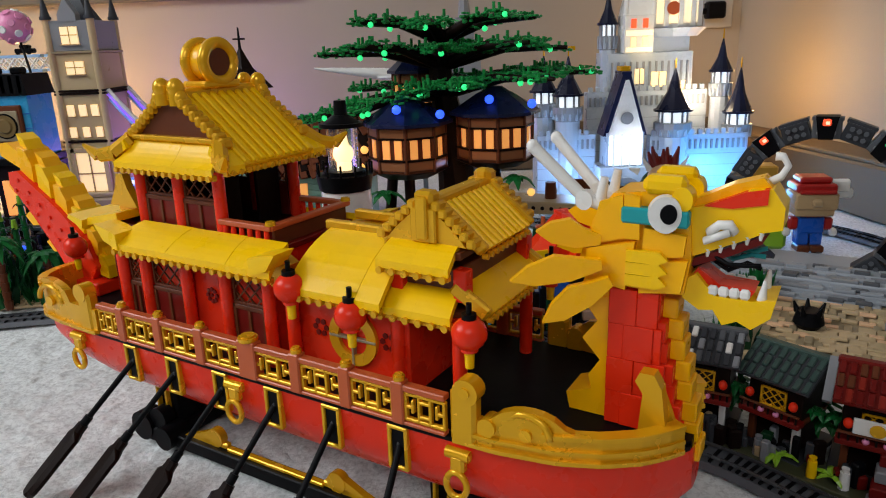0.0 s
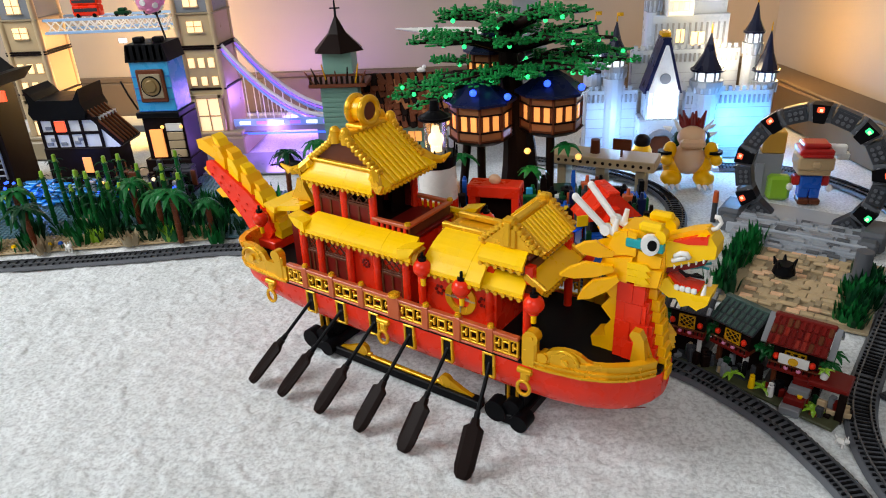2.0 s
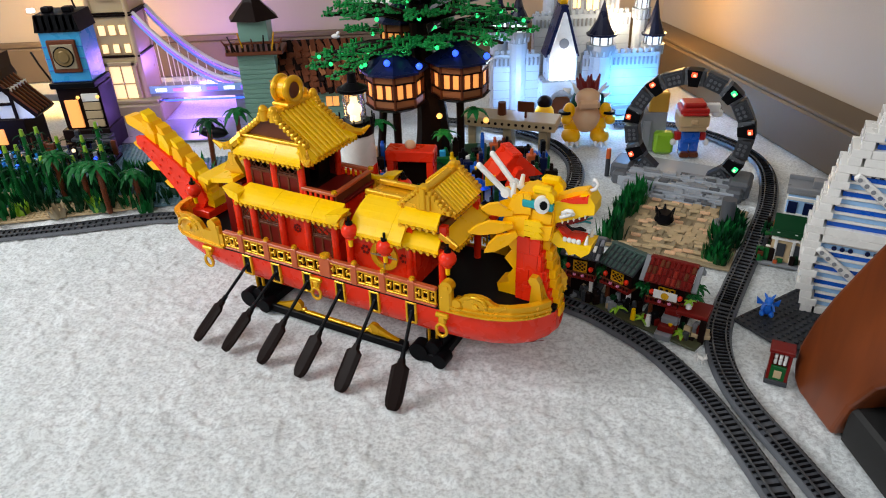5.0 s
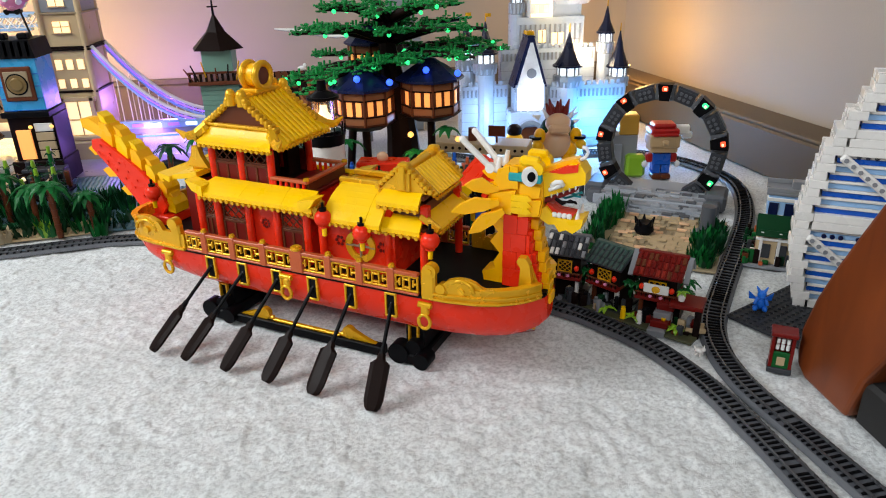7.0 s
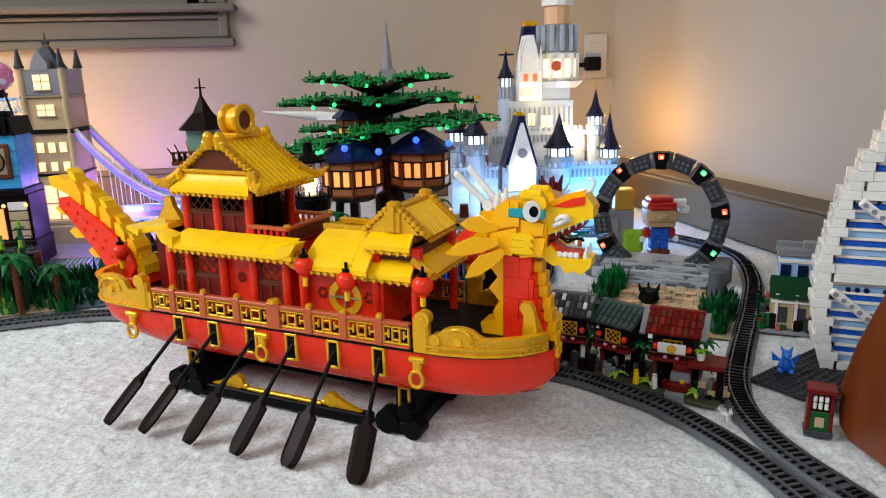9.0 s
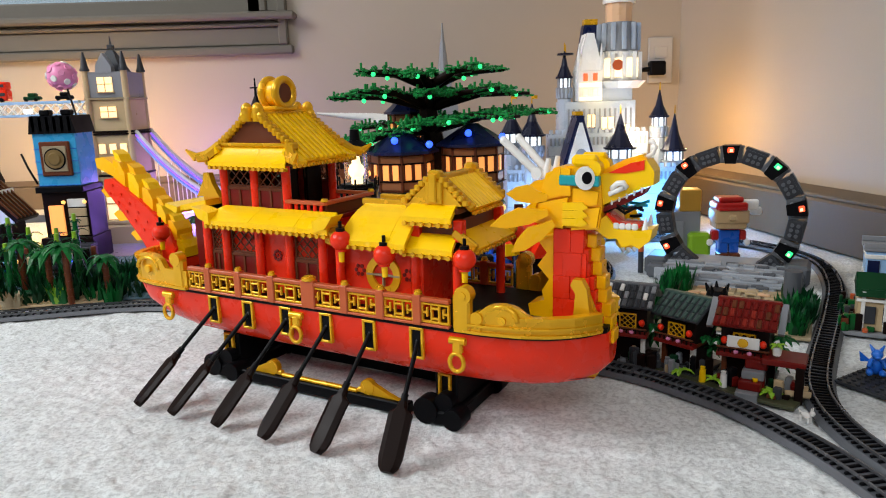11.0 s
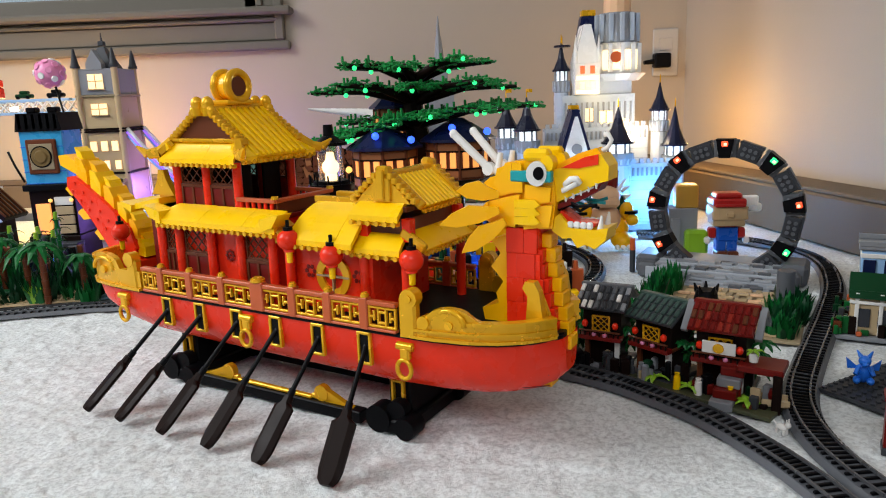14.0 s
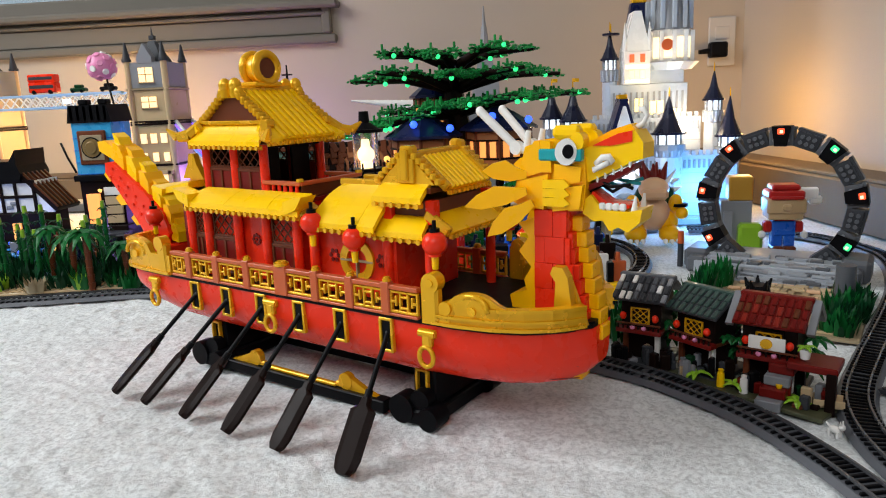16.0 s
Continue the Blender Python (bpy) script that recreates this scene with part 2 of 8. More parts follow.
def part(name, mesh, mats, parent, label=""):
    mats = mats if isinstance(mats, (list, tuple)) else [mats]
    me = mesh if isinstance(mesh, bpy.types.Mesh) else mesh.data(name, *mats)
    o = new(name, me)
    o.parent = parent
    if label:
        o["label"] = label
    return o


def thing(name, x, y, z, rz, label, category, group="", kind="", rx=0, ry=0):
    """An Empty at a thing's base that carries its parts; centimetres and degrees."""
    o = new(name)
    o.empty_display_size = 0.02
    o.matrix_world = pose(x * CM, y * CM, z * CM, rx, ry, rz)
    return tagged(o, label, category, group, kind)


def solid(name, mesh, mats, x, y, z, rz, label, category, group="", kind=""):
    mats = mats if isinstance(mats, (list, tuple)) else [mats]
    o = new(name, mesh.data(name, *mats))
    o.matrix_world = pose(x * CM, y * CM, z * CM, 0, 0, rz)
    return tagged(o, label, category, group, kind)


def turn_about(x, y, z, rx=0, ry=0, rz=0):
    """Turns a solid that is built round the origin and puts it at a place, centimetres."""
    return Matrix.LocRotScale((x, y, z), Euler([radians(a) for a in (rx, ry, rz)]), None)


# ---- materials ----
RED = plastic("red_plastic", (0.79, 0.028, 0.006), 0.26, gloss=0.28)
DEEP_RED = plastic("dark_red_plastic", (0.15, 0.007, 0.005), 0.32, gloss=0.2, dust=0.005)
YELLOW = plastic("yellow_plastic", (0.95, 0.57, 0.001), 0.28, vary=0.05, gloss=0.3)
ORANGE = plastic("bright_orange_yellow_plastic", (0.95, 0.47, 0.001), 0.28, vary=0.06, gloss=0.3)
GOLD = plastic("pearl_gold_plastic", (0.78, 0.41, 0.008), 0.24, metal=0.38)
BLACK = plastic("black_plastic", (0.004, 0.004, 0.005), 0.36, gloss=0.07, dust=0.001)
DARK_BROWN = plastic("dark_brown_plastic", (0.010, 0.005, 0.004), 0.38, gloss=0.07, dust=0.001)
BROWN = plastic("reddish_brown_plastic", (0.12, 0.032, 0.012), 0.34, gloss=0.2, dust=0.008)
TERRACOTTA = plastic("nougat_plastic", (0.50, 0.095, 0.025), 0.3)
WHITE = plastic("white_plastic", (0.80, 0.79, 0.76), 0.25)
TAN = plastic("tan_plastic", (0.50, 0.37, 0.21), 0.3)
DARK_TAN = plastic("dark_tan_plastic", (0.32, 0.25, 0.15), 0.32)
GREY = plastic("light_grey_plastic", (0.22, 0.23, 0.25), 0.3)
DARK_GREY = plastic("dark_grey_plastic", (0.040, 0.043, 0.050), 0.36, gloss=0.2, dust=0.006)
BALLAST = plastic("blue_grey_plastic", (0.085, 0.092, 0.105), 0.45, bump=0.06)
LEAF = plastic("leaf_green_plastic", (0.012, 0.23, 0.05), 0.3, vary=0.35, gloss=0.2, dust=0.0)
GREEN = plastic("green_plastic", (0.006, 0.105, 0.022), 0.32, vary=0.3, gloss=0.18, dust=0.004)
DARK_GREEN = plastic("dark_green_plastic", (0.004, 0.038, 0.013), 0.32, vary=0.3, gloss=0.15, dust=0.003)
LIME = plastic("lime_plastic", (0.22, 0.42, 0.02), 0.3)
SAND_GREEN = plastic("sand_green_plastic", (0.16, 0.30, 0.24), 0.32)
AZURE = plastic("azure_plastic", (0.03, 0.32, 0.62), 0.26)
SKY_BLUE = plastic("light_blue_plastic", (0.30, 0.50, 0.78), 0.28)
BLUE_P = plastic("blue_plastic", (0.012, 0.10, 0.52), 0.26)
NAVY = plastic("dark_blue_plastic", (0.004, 0.009, 0.05), 0.28, gloss=0.3)
TEAL = plastic("teal_plastic", (0.01, 0.33, 0.36), 0.28)
SEA = plastic("sea_blue_baseplate", (0.10, 0.20, 0.25), 0.34)
NOUGAT = plastic("light_nougat_plastic", (0.74, 0.46, 0.27), 0.3)
WOOD_P = plastic("warm_brown_plastic", (0.30, 0.115, 0.045), 0.32, vary=0.25, gloss=0.2)
STONE = plastic("pale_stone_grey_plastic", (0.31, 0.335, 0.37), 0.32, vary=0.18, gloss=0.3)
PINK = plastic("pink_plastic", (0.75, 0.25, 0.45), 0.28)
CLEAR = plastic("clear_plastic", (0.92, 0.94, 0.95), 0.08, glass=0.95, vary=0, dust=0)
BULB_W = plastic("warm_led", (1.0, 0.52, 0.12), 0.3, glow=2.4, vary=0, dust=0)
BULB_LAMP = plastic("bright_warm_led", (1.0, 0.72, 0.36), 0.3, glow=3.5, vary=0, dust=0)
BULB_C = plastic("cool_white_led", (0.85, 0.93, 1.0), 0.3, glow=1.9, vary=0, dust=0)
BULB_Y = plastic("warm_white_led", (1.0, 0.80, 0.50), 0.3, glow=1.9, vary=0, dust=0)
BULB_B = plastic("blue_led", (0.03, 0.10, 1.0), 0.3, glow=4.0, vary=0, dust=0)
BULB_G = plastic("green_led", (0.03, 0.80, 0.22), 0.3, glow=2.6, vary=0, dust=0)
BULB_R = plastic("red_led", (1.0, 0.09, 0.03), 0.3, glow=2.2, vary=0, dust=0)
BULB_P = plastic("purple_led", (0.30, 0.14, 1.0), 0.3, glow=1.6, vary=0, dust=0)
PANE_W = plastic("lit_window_plastic", (1.0, 0.40, 0.10), 0.3, glow=1.25, vary=0.2, dust=0)
PANE_C = plastic("lit_window_pale", (1.0, 0.72, 0.38), 0.3, glow=1.5, vary=0.1, dust=0)
ICE_WALL = plastic("castle_white_plastic", (0.38, 0.43, 0.50), 0.28)
WALL_P = wall_paint("wall_paint", (0.365, 0.308, 0.25))
# for the unseen west and south walls, darkened so that shadows stay deep
LOW_BOUNCE_P = wall_paint("low_bounce_wall_paint", (0.20, 0.18, 0.16))
CEIL_P = wall_paint("ceiling_paint", (0.42, 0.40, 0.38))
TRIM_P = wall_paint("trim_paint", (0.115, 0.080, 0.047))
FRAME_P = wall_paint("window_frame_paint", (0.11, 0.097, 0.078), 4)
CARPET = carpet_mat()
STAINED = wood_mat("stained_wood", (0.11, 0.022, 0.004), (0.21, 0.046, 0.008), 0.34, 2.5)
BLACK_CLOTH = wall_paint("black_cloth", (0.012, 0.012, 0.012), 20)

# ---- room ----
def structure(name, mesh, mats, label, category):
    return solid(name, mesh, mats, 0, 0, 0, 0, label, category, "", "structure")


def carpet_pile(x0, x1, y0, y1, step, amp):
    """A tufted sheet: clumps of pile a few millimetres across, flat at its rim."""
    nx, ny = int((x1 - x0) / step) + 1, int((y1 - y0) / step) + 1
    r = np.random.RandomState(5)

    def blur(a, k):
        for _ in range(k):
            a = (a + np.roll(a, 1, 0) + np.roll(a, -1, 0) + np.roll(a, 1, 1) + np.roll(a, -1, 1)) / 5
        return (a - a.mean()) / a.std()
    h = 0.75 * blur(r.rand(nx, ny), 2) + 0.35 * blur(r.rand(nx, ny), 14) + 0.35 * blur(r.rand(nx, ny), 0)
    h = np.clip(h, -2.2, 1.6) * amp
    gx, gy = np.meshgrid(np.linspace(x0, x1, nx), np.linspace(y0, y1, ny), indexing="ij")
    jx, jy = (r.rand(nx, ny) - 0.5) * step * 0.6, (r.rand(nx, ny) - 0.5) * step * 0.6
    rim = np.minimum.reduce([gx - x0, x1 - gx, gy - y0, y1 - gy])
    z = -0.28 + h
    z[rim < step * 0.5] = -0.6
    co = np.stack([gx + jx, gy + jy, z], -1).reshape(-1, 3) * CM
    i = np.arange(nx * ny).reshape(nx, ny)
    f = np.stack([i[:-1, :-1], i[1:, :-1], i[1:, 1:], i[:-1, 1:]], -1).reshape(-1, 4)
    me = bpy.data.meshes.new("floor")
    me.vertices.add(len(co))
    me.vertices.foreach_set("co", co.ravel())
    me.loops.add(f.size)
    me.loops.foreach_set("vertex_index", f.ravel().astype(np.int32))
    me.polygons.add(len(f))
    me.polygons.foreach_set("loop_start", np.arange(0, f.size, 4, dtype=np.int32))
    me.polygons.foreach_set("use_smooth", np.ones(len(f), dtype=bool))
    me.update(calc_edges=True)
    me.materials.append(CARPET)
    return me


tagged(new("floor", carpet_pile(-92.0, 92.0, -48.0, 90.0, 0.34, 0.12)), "pale grey cut pile carpet", "floor", "", "structure")
structure("subfloor", Mesh().box(-60, -10, -6.35, 320, 380, 6, 0), CARPET, "pale carpet out to the walls", "floor")
NW = 165.0
back = Mesh()
WX0, WX1, WZ0, WZ1 = -140.0, -40.5, 51.0, 140.0
back.box((WX0 - 215) / 2, NW + 5, 0, WX0 + 215, 10, 245, 0)
back.box((WX1 + 75) / 2, NW + 5, 0, 75 - WX1, 10, 245, 0)
back.box((WX0 + WX1) / 2, NW + 5, 0, WX1 - WX0, 10, WZ0, 0)
back.box((WX0 + WX1) / 2, NW + 5, WZ1, WX1 - WX0, 10, 245 - WZ1, 0)
structure("wall_north", back, WALL_P, "warm off-white painted wall with a window", "wall")
EA = math.degrees(math.atan2(10, 75))
east = new("wall_east", Mesh().box(5, -175, 0, 10, 350, 245, 0).data("wall_east", WALL_P))
east.matrix_world = pose(0.672, 1.66, 0, 0, 0, EA)
tagged(east, "warm off-white painted side wall", "wall", "", "structure")
# walls out of view; their dark colour keeps bounced light low
structure("wall_west", Mesh().box(-217, -92.5, 0, 10, 175, 245, 0).box(-217, 130, 0, 10, 90, 245, 0).box(-217, 40, 0, 10, 90, 75, 0).box(-217, 40, 200, 10, 90, 45, 0), LOW_BOUNCE_P, "unseen side wall with a window opening, darkened to cut bounced light", "wall")
structure("wall_south", Mesh().box(-170, -185, 0, 85, 10, 245, 0).box(95, -185, 0, 90, 10, 245, 0).box(-38.5, -185, 0, 178, 10, 78, 0).box(-38.5, -185, 212, 178, 10, 33, 0), LOW_BOUNCE_P, "unseen wall with a wide window opening, darkened to cut bounced light", "wall")
# ceiling out of view, held at grey to weaken the bounce from above
structure("ceiling", Mesh().box(-50, -10, 245, 360, 390, 8, 0), CEIL_P, "unseen grey ceiling, darkened to cut bounced light", "ceiling")
structure("baseboard", Mesh().box(-75, NW - 0.8, 0, 283, 1.6, 9, 0.3).box(-75, NW - 0.5, 9, 283, 1.0, 1.6, 0.3), TRIM_P, "tan painted baseboard", "baseboard")
bb2 = new("baseboard", Mesh().box(-4.3, -175, 0, 8.6, 345, 8.6, 0.4).box(-4.1, -175, 8.6, 8.2, 345, 0.8, 0.3).data("baseboard", TRIM_P))
bb2.matrix_world = pose(0.669, 1.66, 0, 0, 0, EA)
tagged(bb2, "deep brown painted baseboard along the side wall", "baseboard", "", "structure")

win = thing("window_1", 0, NW, 0, 0, "window with a wide grey-brown moulded wooden frame and ledge", "window", kind="structure")
part("window_frame", Mesh().box((WX0 + WX1) / 2 + 0.3, -1.0, 40.6, WX1 - WX0 + 15, 2.0, 2.2, 0.4).box((WX0 + WX1) / 2, -0.6, 42.8, WX1 - WX0 + 12, 1.2, 4.6, 0.5).box((WX0 + WX1) / 2, -1.1, 47.4, WX1 - WX0 + 11, 2.2, 1.0, 0.3)
     .box(-35.0, -1.05, 42.9, 2.4, 2.1, 106, 0.4).box(-37.4, -0.65, 50.9, 3.0, 1.3, 98, 0.4).box(-39.6, -0.95, 50.9, 1.8, 1.9, 98, 0.4)
     .box(-146, -1.0, 40.6, 3, 2.0, 110, 0.4).box((WX0 + WX1) / 2, -1.0, 140, WX1 - WX0 + 12, 2.0, 9, 0.4), FRAME_P, win)
part("window_sill", Mesh().box((WX0 + WX1) / 2 + 0.5, -1.6, 49.0, WX1 - WX0 + 17, 5.6, 1.8, 0.5), FRAME_P, win, "grey-brown window ledge")
part("sash", Mesh().box((WX0 + WX1) / 2, 4, 51, WX1 - WX0, 3, 4, 0.4).box(WX1 - 2, 4, 51, 4, 3, 88, 0.4).box(WX0 + 2, 4, 51, 4, 3, 88, 0.4).box((WX0 + WX1) / 2, 4, 135, WX1 - WX0, 3, 4, 0.4).box((WX0 + WX1) / 2, 4, 92, WX1 - WX0, 3, 4, 0.4), FRAME_P, win)
pane = part("pane", Mesh().box((WX0 + WX1) / 2, 5, 55, WX1 - WX0 - 8, 0.4, 80, 0.05), CLEAR, win)
pane.visible_shadow = False

# ---- dragon boat ----
boat = thing("dragon_boat", -12, 46.6, 0, -30.4, "red and yellow toy-brick dragon boat on a black stand", "toy boat", ry=0.7)
ST = [(-22.0, 3.2, 8.9), (-21.3, 4.9, 7.6), (-19.5, 5.9, 6.4), (-17, 6.3, 5.4), (-13, 6.5, 4.7), (-6, 6.5, 4.45), (6, 6.5, 4.35), (15, 6.5, 4.3), (20, 6.4, 4.5), (23, 5.9, 4.7), (25, 5.1, 4.95), (26.6, 4.0, 5.3), (27.8, 2.6, 5.9), (28.5, 1.3, 6.6)]


def half_width(x):
    for (a, wa, _), (b, wb, _) in zip(ST, ST[1:]):
        if a <= x <= b:
            return wa + (wb - wa) * (x - a) / (b - a)
    return ST[0][1] if x < ST[0][0] else ST[-1][1]


def hull_mesh():
    h = Mesh()
    rows = []
    n = 14
    for x, w, zb in ST:
        ring = []
        for i in range(n + 1):
            a = math.pi * i / n
            c, s = math.cos(a), math.sin(a)
            y = -w * (abs(c) ** 0.42) * (1 if c > 0 else -1)
            z = 9.5 - (9.5 - zb) * (s ** 0.75)
            y *= 1 - 0.10 * s * s
            ring.append((x, y, z))
        rows.append(ring)
    vs = [p for r in rows for p in r]
    m = n + 1
    fs = [(j * m + i, j * m + i + 1, (j + 1) * m + i + 1, (j + 1) * m + i) for j in range(len(rows) - 1) for i in range(n)]
    h.put(vs, fs, True)
    h.put(rows[0], [tuple(range(m))[::-1]])
    h.put(rows[-1], [tuple(range(m))])
    return h


part("hull", hull_mesh(), RED, boat, "smooth bright red hull")
# planked seams low on the bow
for k in range(4):
    z = 8.6 - k * 0.95
    s = Mesh()
    for x0, x1 in ((19.0, 21.5), (21.5, 24), (24, 26), (26, 27.6)):
        f = 1.0 - 0.045 * (k + 1) ** 1.3
        s.cyl((x0, -(half_width(x0) * f + 0.02), z), (x1, -(half_width(x1) * f + 0.02), z + 0.03), 0.05, 0.05, 5, False)
        s.cyl((x0, half_width(x0) * f + 0.02, z), (x1, half_width(x1) * f + 0.02, z + 0.03), 0.05, 0.05, 5, False)
    part("seam", s, DEEP_RED, boat)


def ring_path(x0, x1, step, out=0.0):
    n = max(2, int(abs(x1 - x0) / step))
    return [(x0 + (x1 - x0) * i / n, half_width(x0 + (x1 - x0) * i / n) + out) for i in range(n + 1)]


def deck_outline(out):
    near = [(x, -w) for x, w in ring_path(-22, 28.4, 1.2, out)]
    return near + [(x, -y) for x, y in near[::-1]]


part("deck_band", Mesh().prism(deck_outline(0.14), "z", 9.45, 9.72), BLACK, boat, "black band round the hull")
part("deck", Mesh().prism(deck_outline(-0.1), "z", 9.73, 9.9), BLACK, boat, "dark brown deck")


def wall_strip(mesh, path, z0, tops, th=0.55):
    """A curved wall over a plan path, with a top that rises and falls."""
    vs = []
    for i, (p, t) in enumerate(zip(path, tops)):
        q, r = path[max(i - 1, 0)], path[min(i + 1, len(path) - 1)]
        d = Vector((r[0] - q[0], r[1] - q[1], 0)).normalized()
        nrm = Vector((-d.y, d.x, 0)) * th / 2
        vs += [(p[0] - nrm.x, p[1] - nrm.y, z0), (p[0] - nrm.x, p[1] - nrm.y, t), (p[0] + nrm.x, p[1] + nrm.y, t), (p[0] + nrm.x, p[1] + nrm.y, z0)]
    n = len(path)
    fs = [(4 * i + k, 4 * i + 4 + k, 4 * i + 4 + (k + 1) % 4, 4 * i + (k + 1) % 4) for i in range(n - 1) for k in range(4)]
    return mesh.put(vs, fs + [(0, 1, 2, 3), (4 * n - 1, 4 * n - 2, 4 * n - 3, 4 * n - 4)])


for side in (-1, 1):
    bow = Mesh()
    path = [(x, side * y) for x, y in ring_path(17.6, 28.0, 0.5, 0.05)]
    tops = []
    for x, y in path:
        t = 11.25
        if 19.6 < x < 23.4:
            t = 11.1 + 1.15 * math.sqrt(max(0, 1 - ((x - 21.5) / 1.95) ** 2))
        tops.append(t)
    wall_strip(bow, path, 9.72, tops)
    rail = part("bow_rail", bow, GOLD, boat, "gold curled bow rail")
    part("moulding", wall_strip(Mesh(), [(x, y * 1.02) for x, y in path], 10.3, [10.5] * len(path), 0.75), GOLD, rail)
    part("moulding", wall_strip(Mesh(), [(x, y * 1.02) for x, y in path], 9.72, [9.95] * len(path), 0.78), GOLD, rail)
    part("moulding", wall_strip(Mesh(), [(x, y * 1.02) for x, y in path[9:]], 11.05, [11.3] * len(path[9:]), 0.72), GOLD, rail)
    part("scroll_ring", Mesh().tube([(21.5 + 1.25 * math.cos(a / 10 * math.pi), side * 6.42, 11.0 + 1.05 * math.sin(a / 10 * math.pi)) for a in range(11)], 0.2, 8), GOLD, rail)
    part("scroll_eye", Mesh().cyl((21.5, side * 6.6, 10.95), (21.5, side * 5.8, 10.95), 0.34, 0.34, 12), GOLD, rail)
    part("scroll_post", Mesh().box(18.2, side * 6.55, 9.72, 1.5, 0.9, 3.1, 0.2), GOLD, rail)
    part("scroll_head", Mesh().cyl((18.4, side * 7.05, 12.75), (18.4, side * 6.1, 12.75), 0.72, 0.72, 16), GOLD, rail)
    part("scroll_eye", Mesh().cyl((18.4, side * 7.15, 12.75), (18.4, side * 6.0, 12.75), 0.3, 0.3, 12), GOLD, rail)
    part("scroll_foot", Mesh().box(19.4, side * 6.4, 9.72, 1.3, 0.85, 1.5, 0.25), GOLD, rail)
    part("scroll_head", Mesh().cyl((19.5, side * 6.9, 11.0), (19.5, side * 5.9, 11.0), 0.5, 0.5, 14), GOLD, rail)
    tip = Mesh().prism([(26.0, 9.75), (27.6, 9.75), (27.1, 13.2), (26.7, 13.9), (26.0, 13.9), (25.8, 13.4), (26.2, 12.8)], "y", side * 2.3, side * 3.1)
    tip.prism([(26.6, 9.75), (28.2, 9.75), (27.0, 12.8)], "y", side * 1.9, side * 2.28)
    part("bow_scroll", tip, GOLD, boat, "gold upturned scroll")
    stern = Mesh()
    path = [(x, side * y) for x, y in ring_path(-22.0, -12.2, 0.5, 0.05)]
    path = [(-22.1, 0.0)] + [(-22.05, side * 1.7)] + path
    tops = []
    for x, y in path:
        t = 12.35
        if -20.2 < x < -15.6:
            t = 12.0 + 0.95 * math.sqrt(max(0, 1 - ((x + 17.9) / 2.35) ** 2))
        if x > -15.6:
            t = 11.6
        tops.append(t)
    wall_strip(stern, path, 9.72, tops)
    rail = part("stern_rail", stern, GOLD, boat, "gold curled stern rail")
    part("moulding", wall_strip(Mesh(), [(x - 0.06, y * 1.02) for x, y in path], 9.72, [10.0] * len(path), 0.78), GOLD, rail)
    part("moulding", wall_strip(Mesh(), [(x - 0.06, y * 1.02) for x, y in path[:8]], 12.1, [12.4] * 8, 0.75), GOLD, rail)
    part("scroll_ring", Mesh().tube([(-17.9 + 1.5 * math.cos(a / 10 * math.pi), side * 6.62, 11.3 + 1.2 * math.sin(a / 10 * math.pi)) for a in range(11)], 0.2, 8), GOLD, rail)
    part("scroll_eye", Mesh().cyl((-17.9, side * 6.8, 11.3), (-17.9, side * 5.8, 11.3), 0.4, 0.4, 12), GOLD, rail)
    part("scroll_post", Mesh().box(-13.3, side * 6.5, 9.72, 1.4, 0.9, 3.0, 0.2), GOLD, rail)
    part("scroll_head", Mesh().cyl((-13.5, side * 7.0, 12.7), (-13.5, side * 6.05, 12.7), 0.7, 0.7, 16), GOLD, rail)

    # railing: posts, rails and pierced gold panels
    POSTS = [-12.4, -9.4, -5.5, -1.4, 2.9, 6.8, 10.5, 14.1, 17.4]
    for i, x in enumerate(POSTS[1:-1]):
        wide = 1.5 if abs(x - 2.9) < 0.1 else 0.8
        p = part("rail_post", Mesh().box(x, side * 6.5, 9.72, wide, 0.75, 2.55, 0.08), TERRACOTTA, boat)
        part("rail_knob", Mesh().cyl((x, side * 6.5, 12.25), (x, side * 6.5, 12.5), wide * 0.42, wide * 0.42, 12).cyl((x, side * 6.5, 12.5), (x, side * 6.5, 12.62), wide * 0.3, wide * 0.3, 12), GOLD, p)
    for a, b in zip(POSTS, POSTS[1:]):
        a2, b2 = a + 0.4, b - 0.4
        part("rail_bar", Mesh().box((a + b) / 2, side * 6.5, 11.75, b - a - 0.7, 0.62, 0.36, 0.06).box((a + b) / 2, side * 6.5, 9.72, b - a - 0.7, 0.6, 0.22, 0.05), TERRACOTTA, boat)
        pm = Mesh()
        w, c = b2 - a2, (a2 + b2) / 2
        for z in (9.98, 10.75, 11.5):
            for q in ((-0.5, -0.28), (0.28, 0.5)) if z == 10.75 else ((-0.5, 0.5),):
                pm.box(c + w * sum(q) / 2, side * 6.55, z, w * (q[1] - q[0]), 0.3, 0.2, 0.04)
        for q in (-0.48, -0.3, -0.14, 0.14, 0.3, 0.48):
            pm.box(c + w * q, side * 6.55, 9.98 if abs(q) != 0.3 else 10.5, 0.18, 0.3, 1.7 if abs(q) != 0.3 else 0.8, 0.04)
        pm.box(c, side * 6.55, 10.3, w * 0.28, 0.28, 0.18, 0.04).box(c, side * 6.55, 11.15, w * 0.28, 0.28, 0.18, 0.04)
        part("rail_panel", pm, GOLD, boat)

    # ring handles
    for x in (-15.4, 1.3, 17.7):
        y = side * (half_width(x) + 0.1)
        rm = Mesh().box(x, y, 8.55, 1.5, 0.5, 0.5, 0.12).box(x, y, 7.7, 0.85, 0.6, 1.1, 0.15).cyl((x - 0.7, y, 8.8), (x + 0.7, y, 8.8), 0.33, 0.33, 10)
